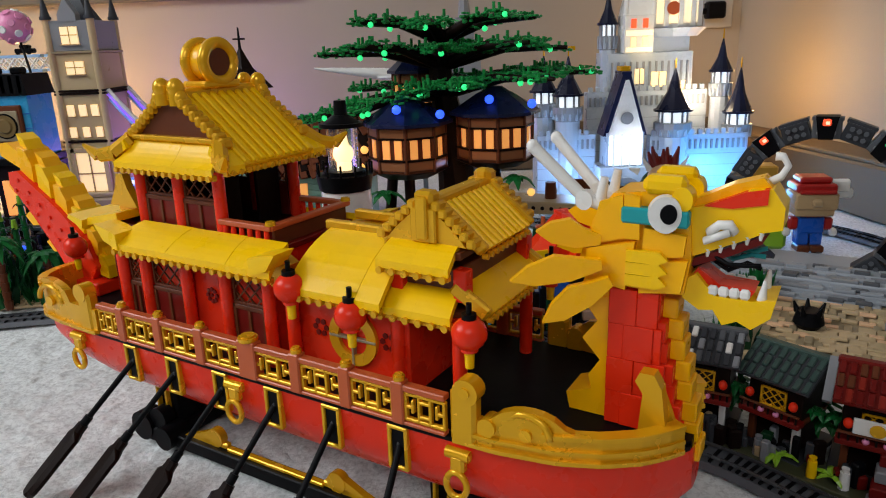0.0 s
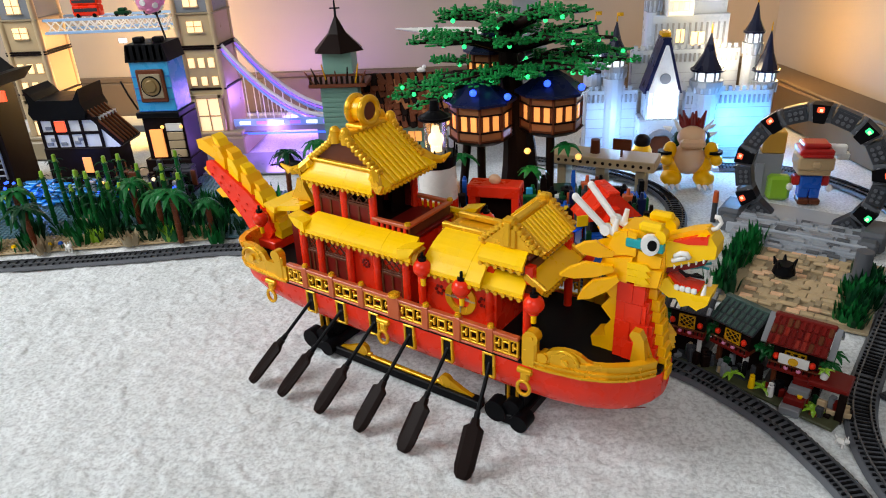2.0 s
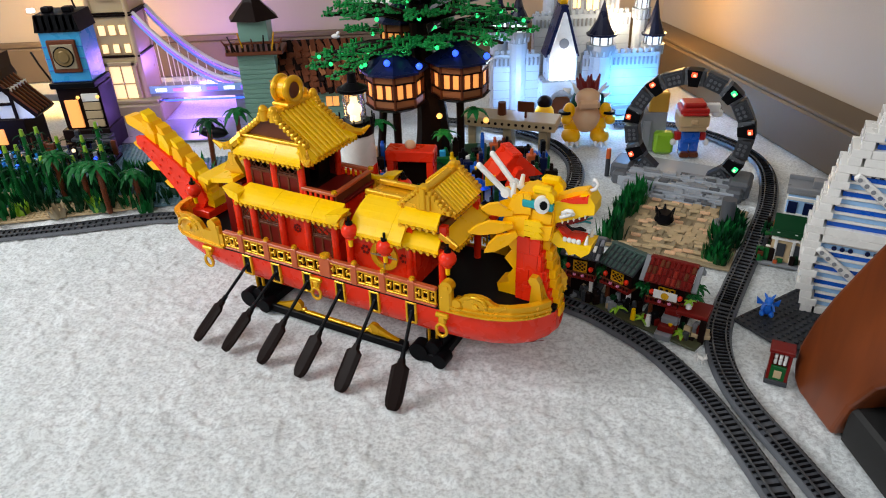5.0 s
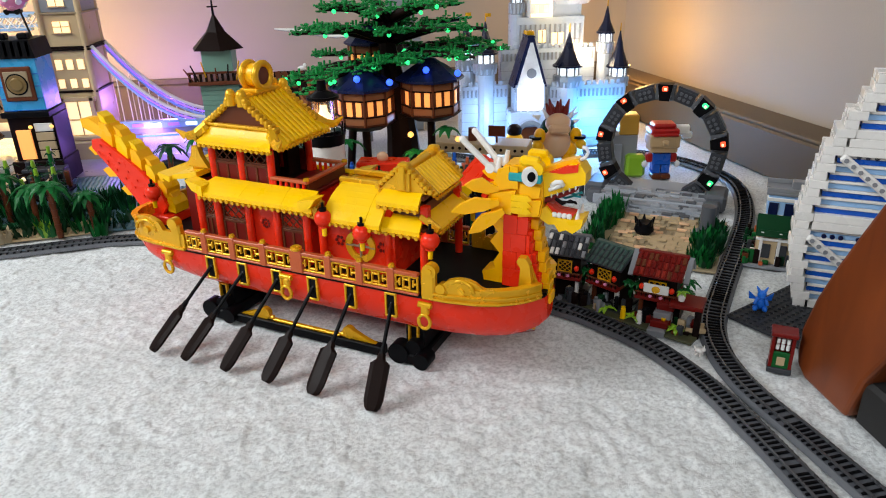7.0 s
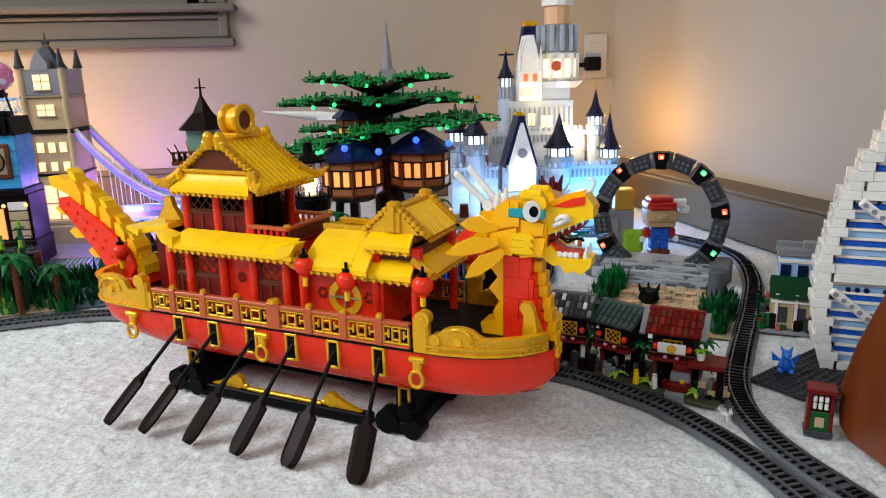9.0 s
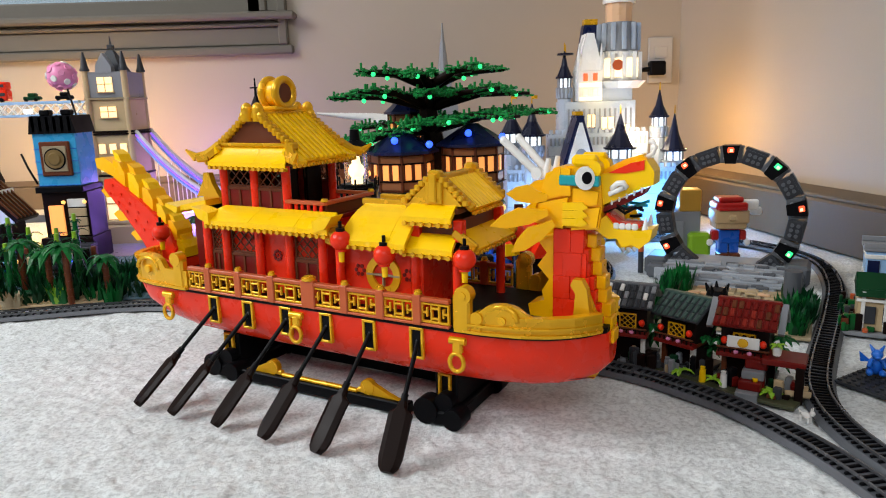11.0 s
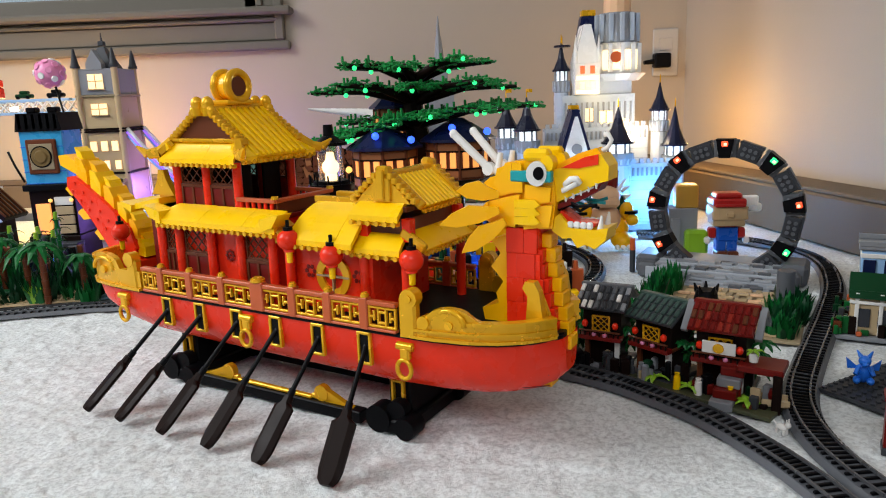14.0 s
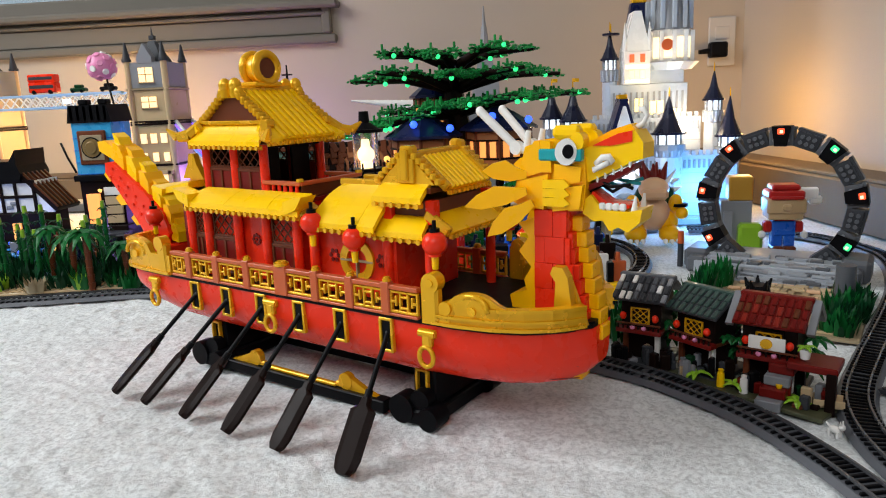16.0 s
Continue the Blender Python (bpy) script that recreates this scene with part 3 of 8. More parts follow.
        rm.tube([(x + 0.62 * math.sin(2 * math.pi * i / 20), y + side * 0.25, 7.05 + 0.75 * math.cos(2 * math.pi * i / 20)) for i in range(20)], 0.19, 8, None, True)
        part("ring_handle", rm, GOLD, boat, "gold ring handle")

# oar ports and oars
OARS = [-9.0, -4.6, 0.0, 4.6, 9.2, 13.9]
SWEEP = [-3.5, -3.4, -2.6, -1.8, -0.8, 1.2]
for side in (-1, 1):
    for x, sweep in zip(OARS, SWEEP):
        y = side * 6.52
        fm = Mesh().box(x - 0.55, y, 6.8, 0.24, 0.4, 2.6, 0.05).box(x + 0.55, y, 6.8, 0.24, 0.4, 2.6, 0.05).box(x, y, 9.2, 1.34, 0.4, 0.24, 0.05).box(x, y, 6.7, 1.34, 0.4, 0.24, 0.05)
        pf = part("oar_port", fm, GOLD, boat, "gold framed oar port")
        part("slot", Mesh().box(x, side * 6.42, 6.9, 0.86, 0.32, 2.3, 0.02), BLACK, pf)
        a = Vector((x, side * 6.3, 8.35))
        d = Vector((sweep, side * 7.0, -7.7))
        b = a + d * 0.52
        om = Mesh().cyl(a, b, 0.2, 0.2, 10).cyl(a + d * 0.46, b, 0.3, 0.3, 8)
        oar = part("oar", om, BLACK, boat, "black rowing oar")
        e = a + d * 1.05
        q = d.to_track_quat("Z", "Y").to_matrix().to_4x4()
        ln_ = (e - b).length
        bm_ = Mesh()
        prof = [(0.0, 0.36), (0.10, 0.46), (0.17, 1.0), (0.80, 0.98), (0.93, 0.82), (1.0, 0.5)]
        for (t0, w0), (t1, w1) in zip(prof, prof[1:]):
            vs = []
            for t, w in ((t0, w0), (t1, w1)):
                vs += [(-w, -0.12, t * ln_), (-w, 0.12, t * ln_), (-w * 0.55, 0.33, t * ln_), (w * 0.55, 0.33, t * ln_), (w, 0.12, t * ln_), (w, -0.12, t * ln_), (w * 0.55, -0.33, t * ln_), (-w * 0.55, -0.33, t * ln_)]
            bm_.put(vs, [(i, (i + 1) % 8, 8 + (i + 1) % 8, 8 + i) for i in range(8)] + [tuple(range(8)), tuple(range(8, 16))[::-1]], False, Matrix.Translation(b) @ q)
        part("blade", bm_, DARK_BROWN, oar, "dark brown oar blade")
        part("lock", Mesh().ball(x, side * 6.55, 8.2, 0.12, 0.12, 0.2, 8, 6), DARK_GREY, oar)

# ---- the boat's houses ----
def lattice(mesh, x0, x1, z0, z1, y, th=0.14):
    """A crossed lattice window in a plane of constant y."""
    mesh.box((x0 + x1) / 2, y, z0, x1 - x0, 0.25, 0.16, 0.02).box((x0 + x1) / 2, y, z1 - 0.16, x1 - x0, 0.25, 0.16, 0.02)
    mesh.box(x0 + 0.08, y, z0, 0.16, 0.25, z1 - z0, 0.02).box(x1 - 0.08, y, z0, 0.16, 0.25, z1 - z0, 0.02)
    n = 3
    for i in range(-n, n + 1):
        for s in (-1, 1):
            w, h = x1 - x0, z1 - z0
            for k in range(1):
                a = (x0 + w * (i + (0 if s > 0 else 1)) / n, z0)
                b = (a[0] + s * h, z1)
                pts = []
                for t in np.linspace(0, 1, 13):
                    px, pz = a[0] + (b[0] - a[0]) * t, a[1] + (b[1] - a[1]) * t
                    if x0 <= px <= x1:
                        pts.append((px, y, pz))
                if len(pts) > 1:
                    mesh.cyl(pts[0], pts[-1], th / 2, th / 2, 4, False, False)
    return mesh


def door_panel(parent, x0, x1, z0, z1, y, side):
    f = part("door", Mesh().box((x0 + x1) / 2, y, z0, x1 - x0, 0.3, (z1 - z0) * 0.56, 0.04), DEEP_RED, parent, "dark red panelled door")
    c, zm = (x0 + x1) / 2, z0 + (z1 - z0) * 0.56
    fr = Mesh()
    for x in (x0 + 0.13, c, x1 - 0.13):
        fr.box(x, y + side * 0.17, z0, 0.26, 0.2, zm - z0, 0.03)
    fr.box(c, y + side * 0.17, zm - 0.3, x1 - x0, 0.2, 0.3, 0.03).box(c, y + side * 0.17, z0, x1 - x0, 0.2, 0.3, 0.03)
    part("door_frame", fr, BROWN, f)
    part("lattice", lattice(Mesh(), x0, x1, zm, z1, y), BROWN, f)


def eave(parent, x0, x1, y_in, z_in, y_out, z_out, side, bulge=0.5, flare=0.5, mat=None, name="eave", studs=True, seg=6):
    """A curved tiled eave along x, with a row of gold studs under its edge."""
    o = None
    k = max(2, int((x1 - x0) / 1.55))
    for j in range(k):
        m, rows = Mesh(), []
        lift = 0.012 * ((j * 7) % 3)
        for i in range(seg + 1):
            t = i / seg
            y = y_in + (y_out - y_in) * t
            z = z_in + (z_out - z_in) * t + bulge * math.sin(math.pi * t) * 0.5 + lift
            xa, xb = x0 - flare * t, x1 + flare * t
            rows.append(((xa + (xb - xa) * j / k + 0.004, side * y, z), (xa + (xb - xa) * (j + 1) / k - 0.004, side * y, z)))
        top = [p for r in rows for p in r]
        low_ = [(p[0], p[1], p[2] - 0.45) for p in top]
        n = len(top)
        fs = []
        for i in range(seg):
            q = (2 * i, 2 * i + 1, 2 * i + 3, 2 * i + 2)
            fs += [q if side > 0 else q[::-1], tuple(n + c for c in (q[::-1] if side > 0 else q))]
            fs += [(2 * i, 2 * i + 2, n + 2 * i + 2, n + 2 * i), (2 * i + 1, n + 2 * i + 1, n + 2 * i + 3, 2 * i + 3)]
        fs += [(0, n, n + 1, 1), (n - 2, n - 1, 2 * n - 1, 2 * n - 2)]
        m.put(top + low_, fs)
        if o is None:
            o = part(name, m, mat or YELLOW, parent, "yellow curved roof eave")
        elif parent is boat:
            part("eave_tile", m, mat or YELLOW, o)
        else:
            part("eave_tile", m, mat or YELLOW, parent)
    if studs:
        g = Mesh()
        k = int((x1 - x0 + 2 * flare) / 0.72)
        for i in range(k):
            x = x0 - flare + 0.3 + (x1 - x0 + 2 * flare - 0.6) * i / (k - 1)
            g.cyl((x, side * (y_out - 0.25), z_out - 0.55), (x, side * (y_out + 0.16), z_out - 0.58), 0.21, 0.21, 8)
        g.box((x0 + x1) / 2, side * (y_out - 0.35), z_out - 0.78, x1 - x0 + 2 * flare - 0.2, 0.35, 0.4, 0.05)
        part("eave_studs", g, GOLD, o if parent is boat else parent, "row of gold studs")
    return o


low = part("lower_house", Mesh().box(-3.8, 0, 9.9, 14.0, 8.6, 7.2, 0.05).box(-3.8, 0, 17.0, 13.4, 8.0, 0.3), RED, boat, "red lower cabin with panelled doors")
for side in (-1, 1):
    for x in (-10.9, -8.4, -4.2, -0.5, 3.3):
        part("column", Mesh().cyl((x, side * 4.8, 9.9), (x, side * 4.8, 16.9), 0.42, 0.42, 12), RED, low)
    door_panel(low, -10.4, -8.9, 10.0, 16.4, side * 4.55, side)
    door_panel(low, -7.9, -4.7, 10.0, 16.4, side * 4.55, side)
    door_panel(low, 0.0, 2.8, 10.0, 16.4, side * 4.55, side)
    ro = part("rosette", Mesh().cyl((-2.35, side * 4.36, 13.6), (-2.35, side * 4.46, 13.6), 0.12, 0.12, 8), DEEP_RED, low)
    for i in range(8):
        a = 2 * math.pi * i / 8
        part("petal", Mesh().cyl((-2.35 + 0.42 * math.cos(a), side * 4.36, 13.6 + 0.42 * math.sin(a)), (-2.35 + 0.42 * math.cos(a), side * 4.45, 13.6 + 0.42 * math.sin(a)), 0.15, 0.15, 6), DEEP_RED, low)
    eave(boat, -9.0, 4.5, 3.9, 18.0, 6.35, 16.85, side, 0.35, 0.6, name="lower_eave")
    for x, s in ((-9.7, -1), (4.5, 1)):
        part("eave_tip", Mesh().prism([(x - s * 0.9, 16.5), (x + s * 0.5, 17.0), (x + s * 1.3, 18.1), (x + s * 0.2, 17.9), (x - s * 0.9, 17.6)], "y", side * 4.8, side * 6.5), YELLOW, boat, "yellow upturned corner")

up = part("upper_house", Mesh().box(-9.55, 0, 17.2, 0.5, 6.6, 5.0, 0.05).box(-5.5, 0, 17.2, 8.2, 6.6, 0.3, 0.05).box(-5.5, 0, 21.6, 8.6, 7.2, 0.5, 0.05), DARK_BROWN, boat, "red upper cabin open towards the bow")
for side in (-1, 1):
    for x in (-9.3, -5.4, -1.5):
        part("column", Mesh().cyl((x, side * 3.5, 17.2), (x, side * 3.5, 22.0), 0.42, 0.42, 12), RED, up)
    door_panel(up, -8.9, -5.8, 17.5, 21.7, side * 3.35, side)
    door_panel(up, -5.0, -1.9, 17.5, 21.7, side * 3.35, side)
# bow side of the upper cabin: dark folding doors and a balcony
bd = Mesh().box(-2.6, -1.9, 17.4, 0.3, 2.2, 4.3, 0.04).box(-2.6, 1.9, 17.4, 0.3, 2.2, 4.3, 0.04)
part("inner_door", bd, DARK_BROWN, up)
part("balcony_floor", Mesh().box(1.0, 0, 17.1, 5.0, 7.6, 0.4, 0.05), DEEP_RED, boat)
for side in (-1, 1):
    bl = part("balcony_rail", Mesh().box(0.9, side * 3.75, 18.55, 4.6, 0.6, 0.35, 0.06), TERRACOTTA, boat)
    for i in range(6):
        part("baluster", Mesh().cyl((-1.0 + i * 0.72, side * 3.75, 17.5), (-1.0 + i * 0.72, side * 3.75, 18.6), 0.2, 0.16, 8), RED, bl)
    part("rail_knob", Mesh().cyl((3.0, side * 3.75, 18.9), (3.0, side * 3.75, 19.15), 0.36, 0.3, 10), GOLD, bl)
    part("bracket", Mesh().prism([(2.9, 15.6), (4.4, 15.2), (5.0, 16.8), (3.6, 17.6), (2.9, 17.1)], "y", side * 3.6, side * 4.9), GOLD, boat, "gold roof bracket")
part("balcony_rail", Mesh().box(3.0, 0, 18.55, 0.6, 7.8, 0.35, 0.06), TERRACOTTA, boat)
part("balcony_panel", Mesh().box(3.0, 0, 17.5, 0.25, 7.2, 1.1, 0.05), BROWN, boat)

# upper roof: hipped skirt, gable with stepped gold edges, ribbed slopes, drum finial
RC = -4.9
roof = part("upper_roof", Mesh().box(RC, 0, 22.0, 10.6, 8.8, 0.45, 0.1), BROWN, boat, "yellow hip-and-gable roof with gold ridges")
for side in (-1, 1):
    part("gable", Mesh().prism([(RC - 4.2, 24.0), (RC + 4.2, 24.0), (RC + 2.3, 25.6), (RC + 0.8, 26.9), (RC - 0.8, 26.9), (RC - 2.3, 25.6)], "y", side * 3.3, side * 3.8), BROWN, roof, "brown gable")
    part("gable_sill", Mesh().box(RC, side * 4.0, 23.9, 8.8, 0.7, 0.35, 0.08), GOLD, roof)
    eave(roof, RC - 4.4, RC + 4.4, 3.9, 24.0, 5.5, 22.35, side, -0.35, 0.9, name="roof_skirt")
    for s in (-1, 1):
        for i in range(9):
            t = i / 8
            x = RC + s * (0.9 + 4.2 * t)
            z = 26.9 - 3.1 * t ** 0.85
            part("gable_edge", Mesh().box(x, side * 3.85, z - 0.2, 0.62, 1.0, 0.75, 0.16), GOLD, roof, "stepped gold gable edge")
        tipm = Mesh()
        P = [(RC + s * 4.7, side * 4.1, 23.9), (RC + s * 5.7, side * 5.0, 22.9), (RC + s * 6.6, side * 5.7, 22.75), (RC + s * 7.6, side * 6.2, 23.6)]
        for a, b, r0, r1 in zip(P, P[1:], (0.55, 0.6, 0.5), (0.6, 0.5, 0.12)):
            tipm.cyl(a, b, r0, r1, 6, True, False)
        part("hip", tipm, GOLD, roof, "gold upturned hip")
        orn = Mesh().ball(RC + s * 0.75, side * 3.9, 27.55, 0.62, 0.62, 0.75).ball(RC + s * 1.2, side * 3.9, 26.9, 0.45, 0.5, 0.6).cyl((RC + s * 0.75, side * 3.9, 26.4), (RC + s * 0.75, side * 3.9, 27.2), 0.55, 0.55, 10)
        part("ridge_ornament", orn, GOLD, roof, "rounded gold ridge ornament")
    # ribbed slope towards bow (side 1) and stern (side -1)
    sl = Mesh()
    a0, a1 = Vector((RC + side * 0.6, 0, 27.0)), Vector((RC + side * 6.3, 0, 22.55))
    L_ = (a1 - a0).length
    ang = math.degrees(math.atan2(27.0 - 22.55, 5.7))
    mt = Matrix.Translation((a0 + a1) / 2) @ turn_about(0, 0, 0, 0, side * ang, 0)
    sl.box(0, 0, -0.5, L_, 7.0, 0.5, 0.05, mt)
    slope = part("roof_slope", sl, YELLOW, roof, "yellow ribbed roof slope")
    for i in range(9):
        yy = -3.2 + i * 0.8
        part("roof_rib", Mesh().box(0, yy, -0.02, L_, 0.5, 0.3, 0.12, mt), YELLOW, slope)
    for s in (-1, 1):
        ends = Mesh().prism([(RC + side * 4.4, 23.3), (RC + side * 6.4, 22.1), (RC + side * 6.4, 22.6), (RC + side * 4.7, 23.9)], "y", s * 3.5, s * 4.9)
        part("slope_wing", ends, YELLOW, slope)
    st = Mesh()
    for i in range(14):
        st.cyl((RC + side * 6.15, -4.6 + i * 0.71, 22.15), (RC + side * 6.5, -4.6 + i * 0.71, 22.12), 0.2, 0.2, 8)
    st.box(RC + side * 6.0, 0, 21.9, 0.4, 10.0, 0.4, 0.05)
    part("eave_studs", st, GOLD, slope)
part("ridge", Mesh().box(RC, 0, 26.6, 1.7, 8.0, 0.9, 0.2).box(RC, 0, 27.4, 2.6, 3.4, 0.5, 0.15), GOLD, roof, "gold roof ridge")
drum = part("drum", Mesh().cyl((RC - 0.9, 0, 29.2), (RC + 0.9, 0, 29.2), 1.35, 1.35, 24), ORANGE, roof, "gold drum finial with a red centre")
for s in (-1, 1):
    rim = Mesh()
    x = RC + s * 0.95
    rim.tube([(x, 1.38 * math.cos(2 * math.pi * i / 32), 29.2 + 1.38 * math.sin(2 * math.pi * i / 32)) for i in range(32)], 0.42, 10, None, True)
    part("drum_rim", rim, GOLD, drum)
    part("drum_centre", Mesh().cyl((RC + s * 0.7, 0, 29.2), (RC + s * 1.05, 0, 29.2), 1.1, 1.1, 24), BROWN, drum, "brown-red disc")

for piece in [roof] + list(roof.children_recursive):
    for v in piece.data.vertices:
        x, y, z = v.co
        v.co = (RC * CM + (x - RC * CM) * 0.9, y * 0.93, 0.219 + (z - 0.219) * 0.92)

# middle block with its round gold emblem
mid = part("middle_house", Mesh().box(9.3, 0, 9.9, 8.2, 8.6, 6.2, 0.05).box(9.3, 0, 16.1, 6.2, 4.6, 1.6, 0.2), RED, boat, "red middle cabin with a round gold emblem")
part("roof_deck", Mesh().box(9.0, 0, 18.0, 6.8, 3.4, 0.35, 0.06), GOLD, mid)
for side in (-1, 1):
    ring = Mesh()
    vs = [(9.5 + r * math.cos(2 * math.pi * i / 28), y, 12.9 + r * math.sin(2 * math.pi * i / 28)) for i in range(28) for r, y in ((1.05, side * 4.3), (1.75, side * 4.3), (1.75, side * 4.55), (1.05, side * 4.55))]
    ring.put(vs, [(4 * i + k, 4 * i + (k + 1) % 4, 4 * ((i + 1) % 28) + (k + 1) % 4, 4 * ((i + 1) % 28) + k) for i in range(28) for k in range(4)])
    part("emblem", ring, GOLD, mid, "round gold emblem")
    part("emblem_bar", Mesh().box(9.5, side * 4.42, 11.2, 0.16, 0.36, 3.4, 0.02).box(9.5, side * 4.42, 12.82, 3.4, 0.36, 0.16, 0.02), DARK_TAN, mid)
    for x in (7.0, 12.0):
        for i in range(6):
            a = 2 * math.pi * i / 6
            part("petal", Mesh().cyl((x + 0.42 * math.cos(a), side * 4.34, 13.1 + 0.42 * math.sin(a)), (x + 0.42 * math.cos(a), side * 4.4, 13.1 + 0.42 * math.sin(a)), 0.19, 0.19, 6), DEEP_RED, mid)
    eave(mid, 6.2, 12.4, 1.7, 18.7, 6.0, 16.1, side, 0.9, 0.25, name="middle_eave")
    part("eave_edge", Mesh().box(9.2, side * 1.5, 18.5, 7.0, 0.6, 0.6, 0.1), GOLD, mid)
    part("column", Mesh().cyl((5.2, side * 4.8, 9.9), (5.2, side * 4.8, 16.2), 0.42, 0.42, 12), RED, mid)

# small two-tier pavilion
tur = part("pavilion", Mesh().box(14.9, 0, 15.3, 4.6, 8.4, 0.4, 0.05).box(14.9, 0, 16.2, 3.8, 7.6, 1.8, 0.05).box(14.9, 0, 18.6, 4.4, 8.2, 0.4, 0.05), BROWN, boat, "two-tiered pavilion with gold gable roof")
for side in (-1, 1):
    for x in (13.1, 17.1):
        part("column", Mesh().cyl((x, side * 4.4, 9.9), (x, side * 4.4, 15.4), 0.42, 0.42, 12), RED, tur)
        part("short_post", Mesh().box(x, side * 3.9, 16.3, 0.8, 0.8, 1.8, 0.06), RED, tur)
    eave(tur, 12.6, 16.8, 3.6, 16.9, 5.3, 15.75, side, 0.2, 0.25, name="lower_eave")
    eave(tur, 12.5, 16.7, 3.4, 19.4, 5.1, 18.35, side, 0.2, 0.2, name="upper_eave")
    gp = Mesh().prism([(12.2, 19.2), (17.2, 19.2), (16.6, 20.0), (15.6, 21.0), (15.2, 22.0), (14.2, 22.0), (13.8, 21.0), (12.8, 20.0)], "y", side * 3.0, side * 3.7)
    for k in range(6):
        for s in (-1, 1):
            part("gable_step", Mesh().box(14.7 + s * (0.75 + k * 0.42), side * 3.45, 21.3 - k * 0.42, 0.55, 0.95, 0.6, 0.12), GOLD, tur)
    part("gable_boss", Mesh().box(14.7, side * 3.8, 19.3, 1.6, 0.3, 2.2, 0.1), GOLD, tur)
    part("gable_boss", Mesh().box(14.7, side * 3.9, 19.5, 0.7, 0.5, 2.7, 0.1), GOLD, tur)
    part("finial", Mesh().box(14.7, side * 3.4, 21.6, 1.2, 1.0, 0.9, 0.2), GOLD, tur)
    part("gable", gp, GOLD, tur, "stepped gold gable")
    for z0, dx, wy in ((19.1, 3.2, 6.0), (16.4, 4.0, 8.2)):
        a0, a1 = Vector((14.7 + side * (0.5 if z0 > 17 else 1.9), 0, z0 + (2.4 if z0 > 17 else 0.7))), Vector((14.7 + side * dx, 0, z0 - (0.2 if z0 > 17 else 0.6)))
        L_ = (a1 - a0).length
        an = math.degrees(math.atan2(a0.z - a1.z, abs(a1.x - a0.x)))
        mt = Matrix.Translation((a0 + a1) / 2) @ turn_about(0, 0, 0, 0, side * an, 0)
        sl = part("roof_slope", Mesh().box(0, 0, -0.4, L_, wy, 0.4, 0.06, mt), YELLOW, tur, "yellow ribbed roof slope")
        rb = Mesh()
        k = int(wy / 0.55)
        for i in range(k):
            yy = -wy / 2 + (i + 0.5) * wy / k
            if z0 > 17:
                part("roof_rib", Mesh().cyl(mt @ Vector((-L_ / 2, yy, 0.02)), mt @ Vector((L_ / 2, yy, 0.02)), 0.2, 0.2, 8), YELLOW, sl)
            e = a1 + Vector((0, yy, -0.35))
            rb.cyl(e - Vector((side * 0.2, 0, 0)), e + Vector((side * 0.12, 0, 0)), 0.17, 0.17, 8)
        part("eave_studs", rb, GOLD, sl)
        for s in (-1, 1):
            part("slope_edge", Mesh().box(0, s * wy / 2, -0.35, L_, 0.5, 0.8, 0.12, mt), GOLD, sl)
part("ridge", Mesh().box(14.7, 0, 21.3, 0.9, 6.6, 0.7, 0.15).box(14.7, 3.2, 21.6, 0.9, 0.8, 1.0, 0.2), GOLD, tur)

for piece in [tur] + list(tur.children_recursive):
    for v in piece.data.vertices:
        x, y, z = v.co
        v.co = (x - 0.004, y, z if z < 0.19 else 0.19 + (z - 0.19) * 0.87)


# lanterns
def lantern(x, y, z, r=0.95):
    """A red paper-lantern ball with a black cap and a yellow tassel."""
    o = part("lantern", Mesh().ball(x, y, z, r, r, r * 0.95, 16, 10).cyl((x, y, z - r * 1.0), (x, y, z - r * 0.8), r * 0.5, r * 0.5, 12), RED, boat, "red round lantern with yellow tassel")
    part("cap", Mesh().cyl((x, y, z + r * 0.85), (x, y, z + r * 1.15), r * 0.42, r * 0.42, 10).cyl((x, y, z + r * 1.15), (x, y, z + r * 1.75), r * 0.16, r * 0.16, 8), BLACK, o)
    part("tassel", Mesh().cyl((x, y, z - r * 2.0), (x, y, z - r * 0.95), r * 0.26, r * 0.3, 10), YELLOW, o)


for x, y, z in ((6.2, -5.9, 16.0), (10.6, -5.9, 15.1), (17.9, -5.5, 15.3), (6.2, 5.9, 16.5), (10.6, 5.9, 15.4), (17.9, 5.5, 15.3), (-20.3, -2.6, 14.2)):
    lantern(x, y, z)

# stern porch with its little gold gable
part("stern_gable", Mesh().prism([(-13.4, 18.6), (-10.3, 18.6), (-11.2, 20.0), (-11.5, 21.0), (-12.2, 21.0), (-12.5, 20.0)], "y", -3.4, -2.8).box(-11.8, 0, 18.0, 2.6, 6.0, 0.9, 0.2).prism([(-13.4, 18.6), (-10.3, 18.6), (-11.2, 20.0), (-11.5, 21.0), (-12.2, 21.0), (-12.5, 20.0)], "y", 2.8, 3.4), GOLD, boat, "small gold stern gable")
part("stern_roof", Mesh().prism([(-14.6, 17.2), (-10.8, 17.9), (-10.8, 18.5), (-14.4, 17.8)], "y", -4.8, 4.8).prism([(-14.6, 17.0), (-16.2, 17.7), (-16.0, 18.0), (-14.4, 17.7)], "y", -5.2, 5.2), YELLOW, boat, "yellow stern awning")
part("stern_house", Mesh().box(-12.6, 0, 9.9, 3.2, 6.6, 7.4, 0.05), DEEP_RED, boat)

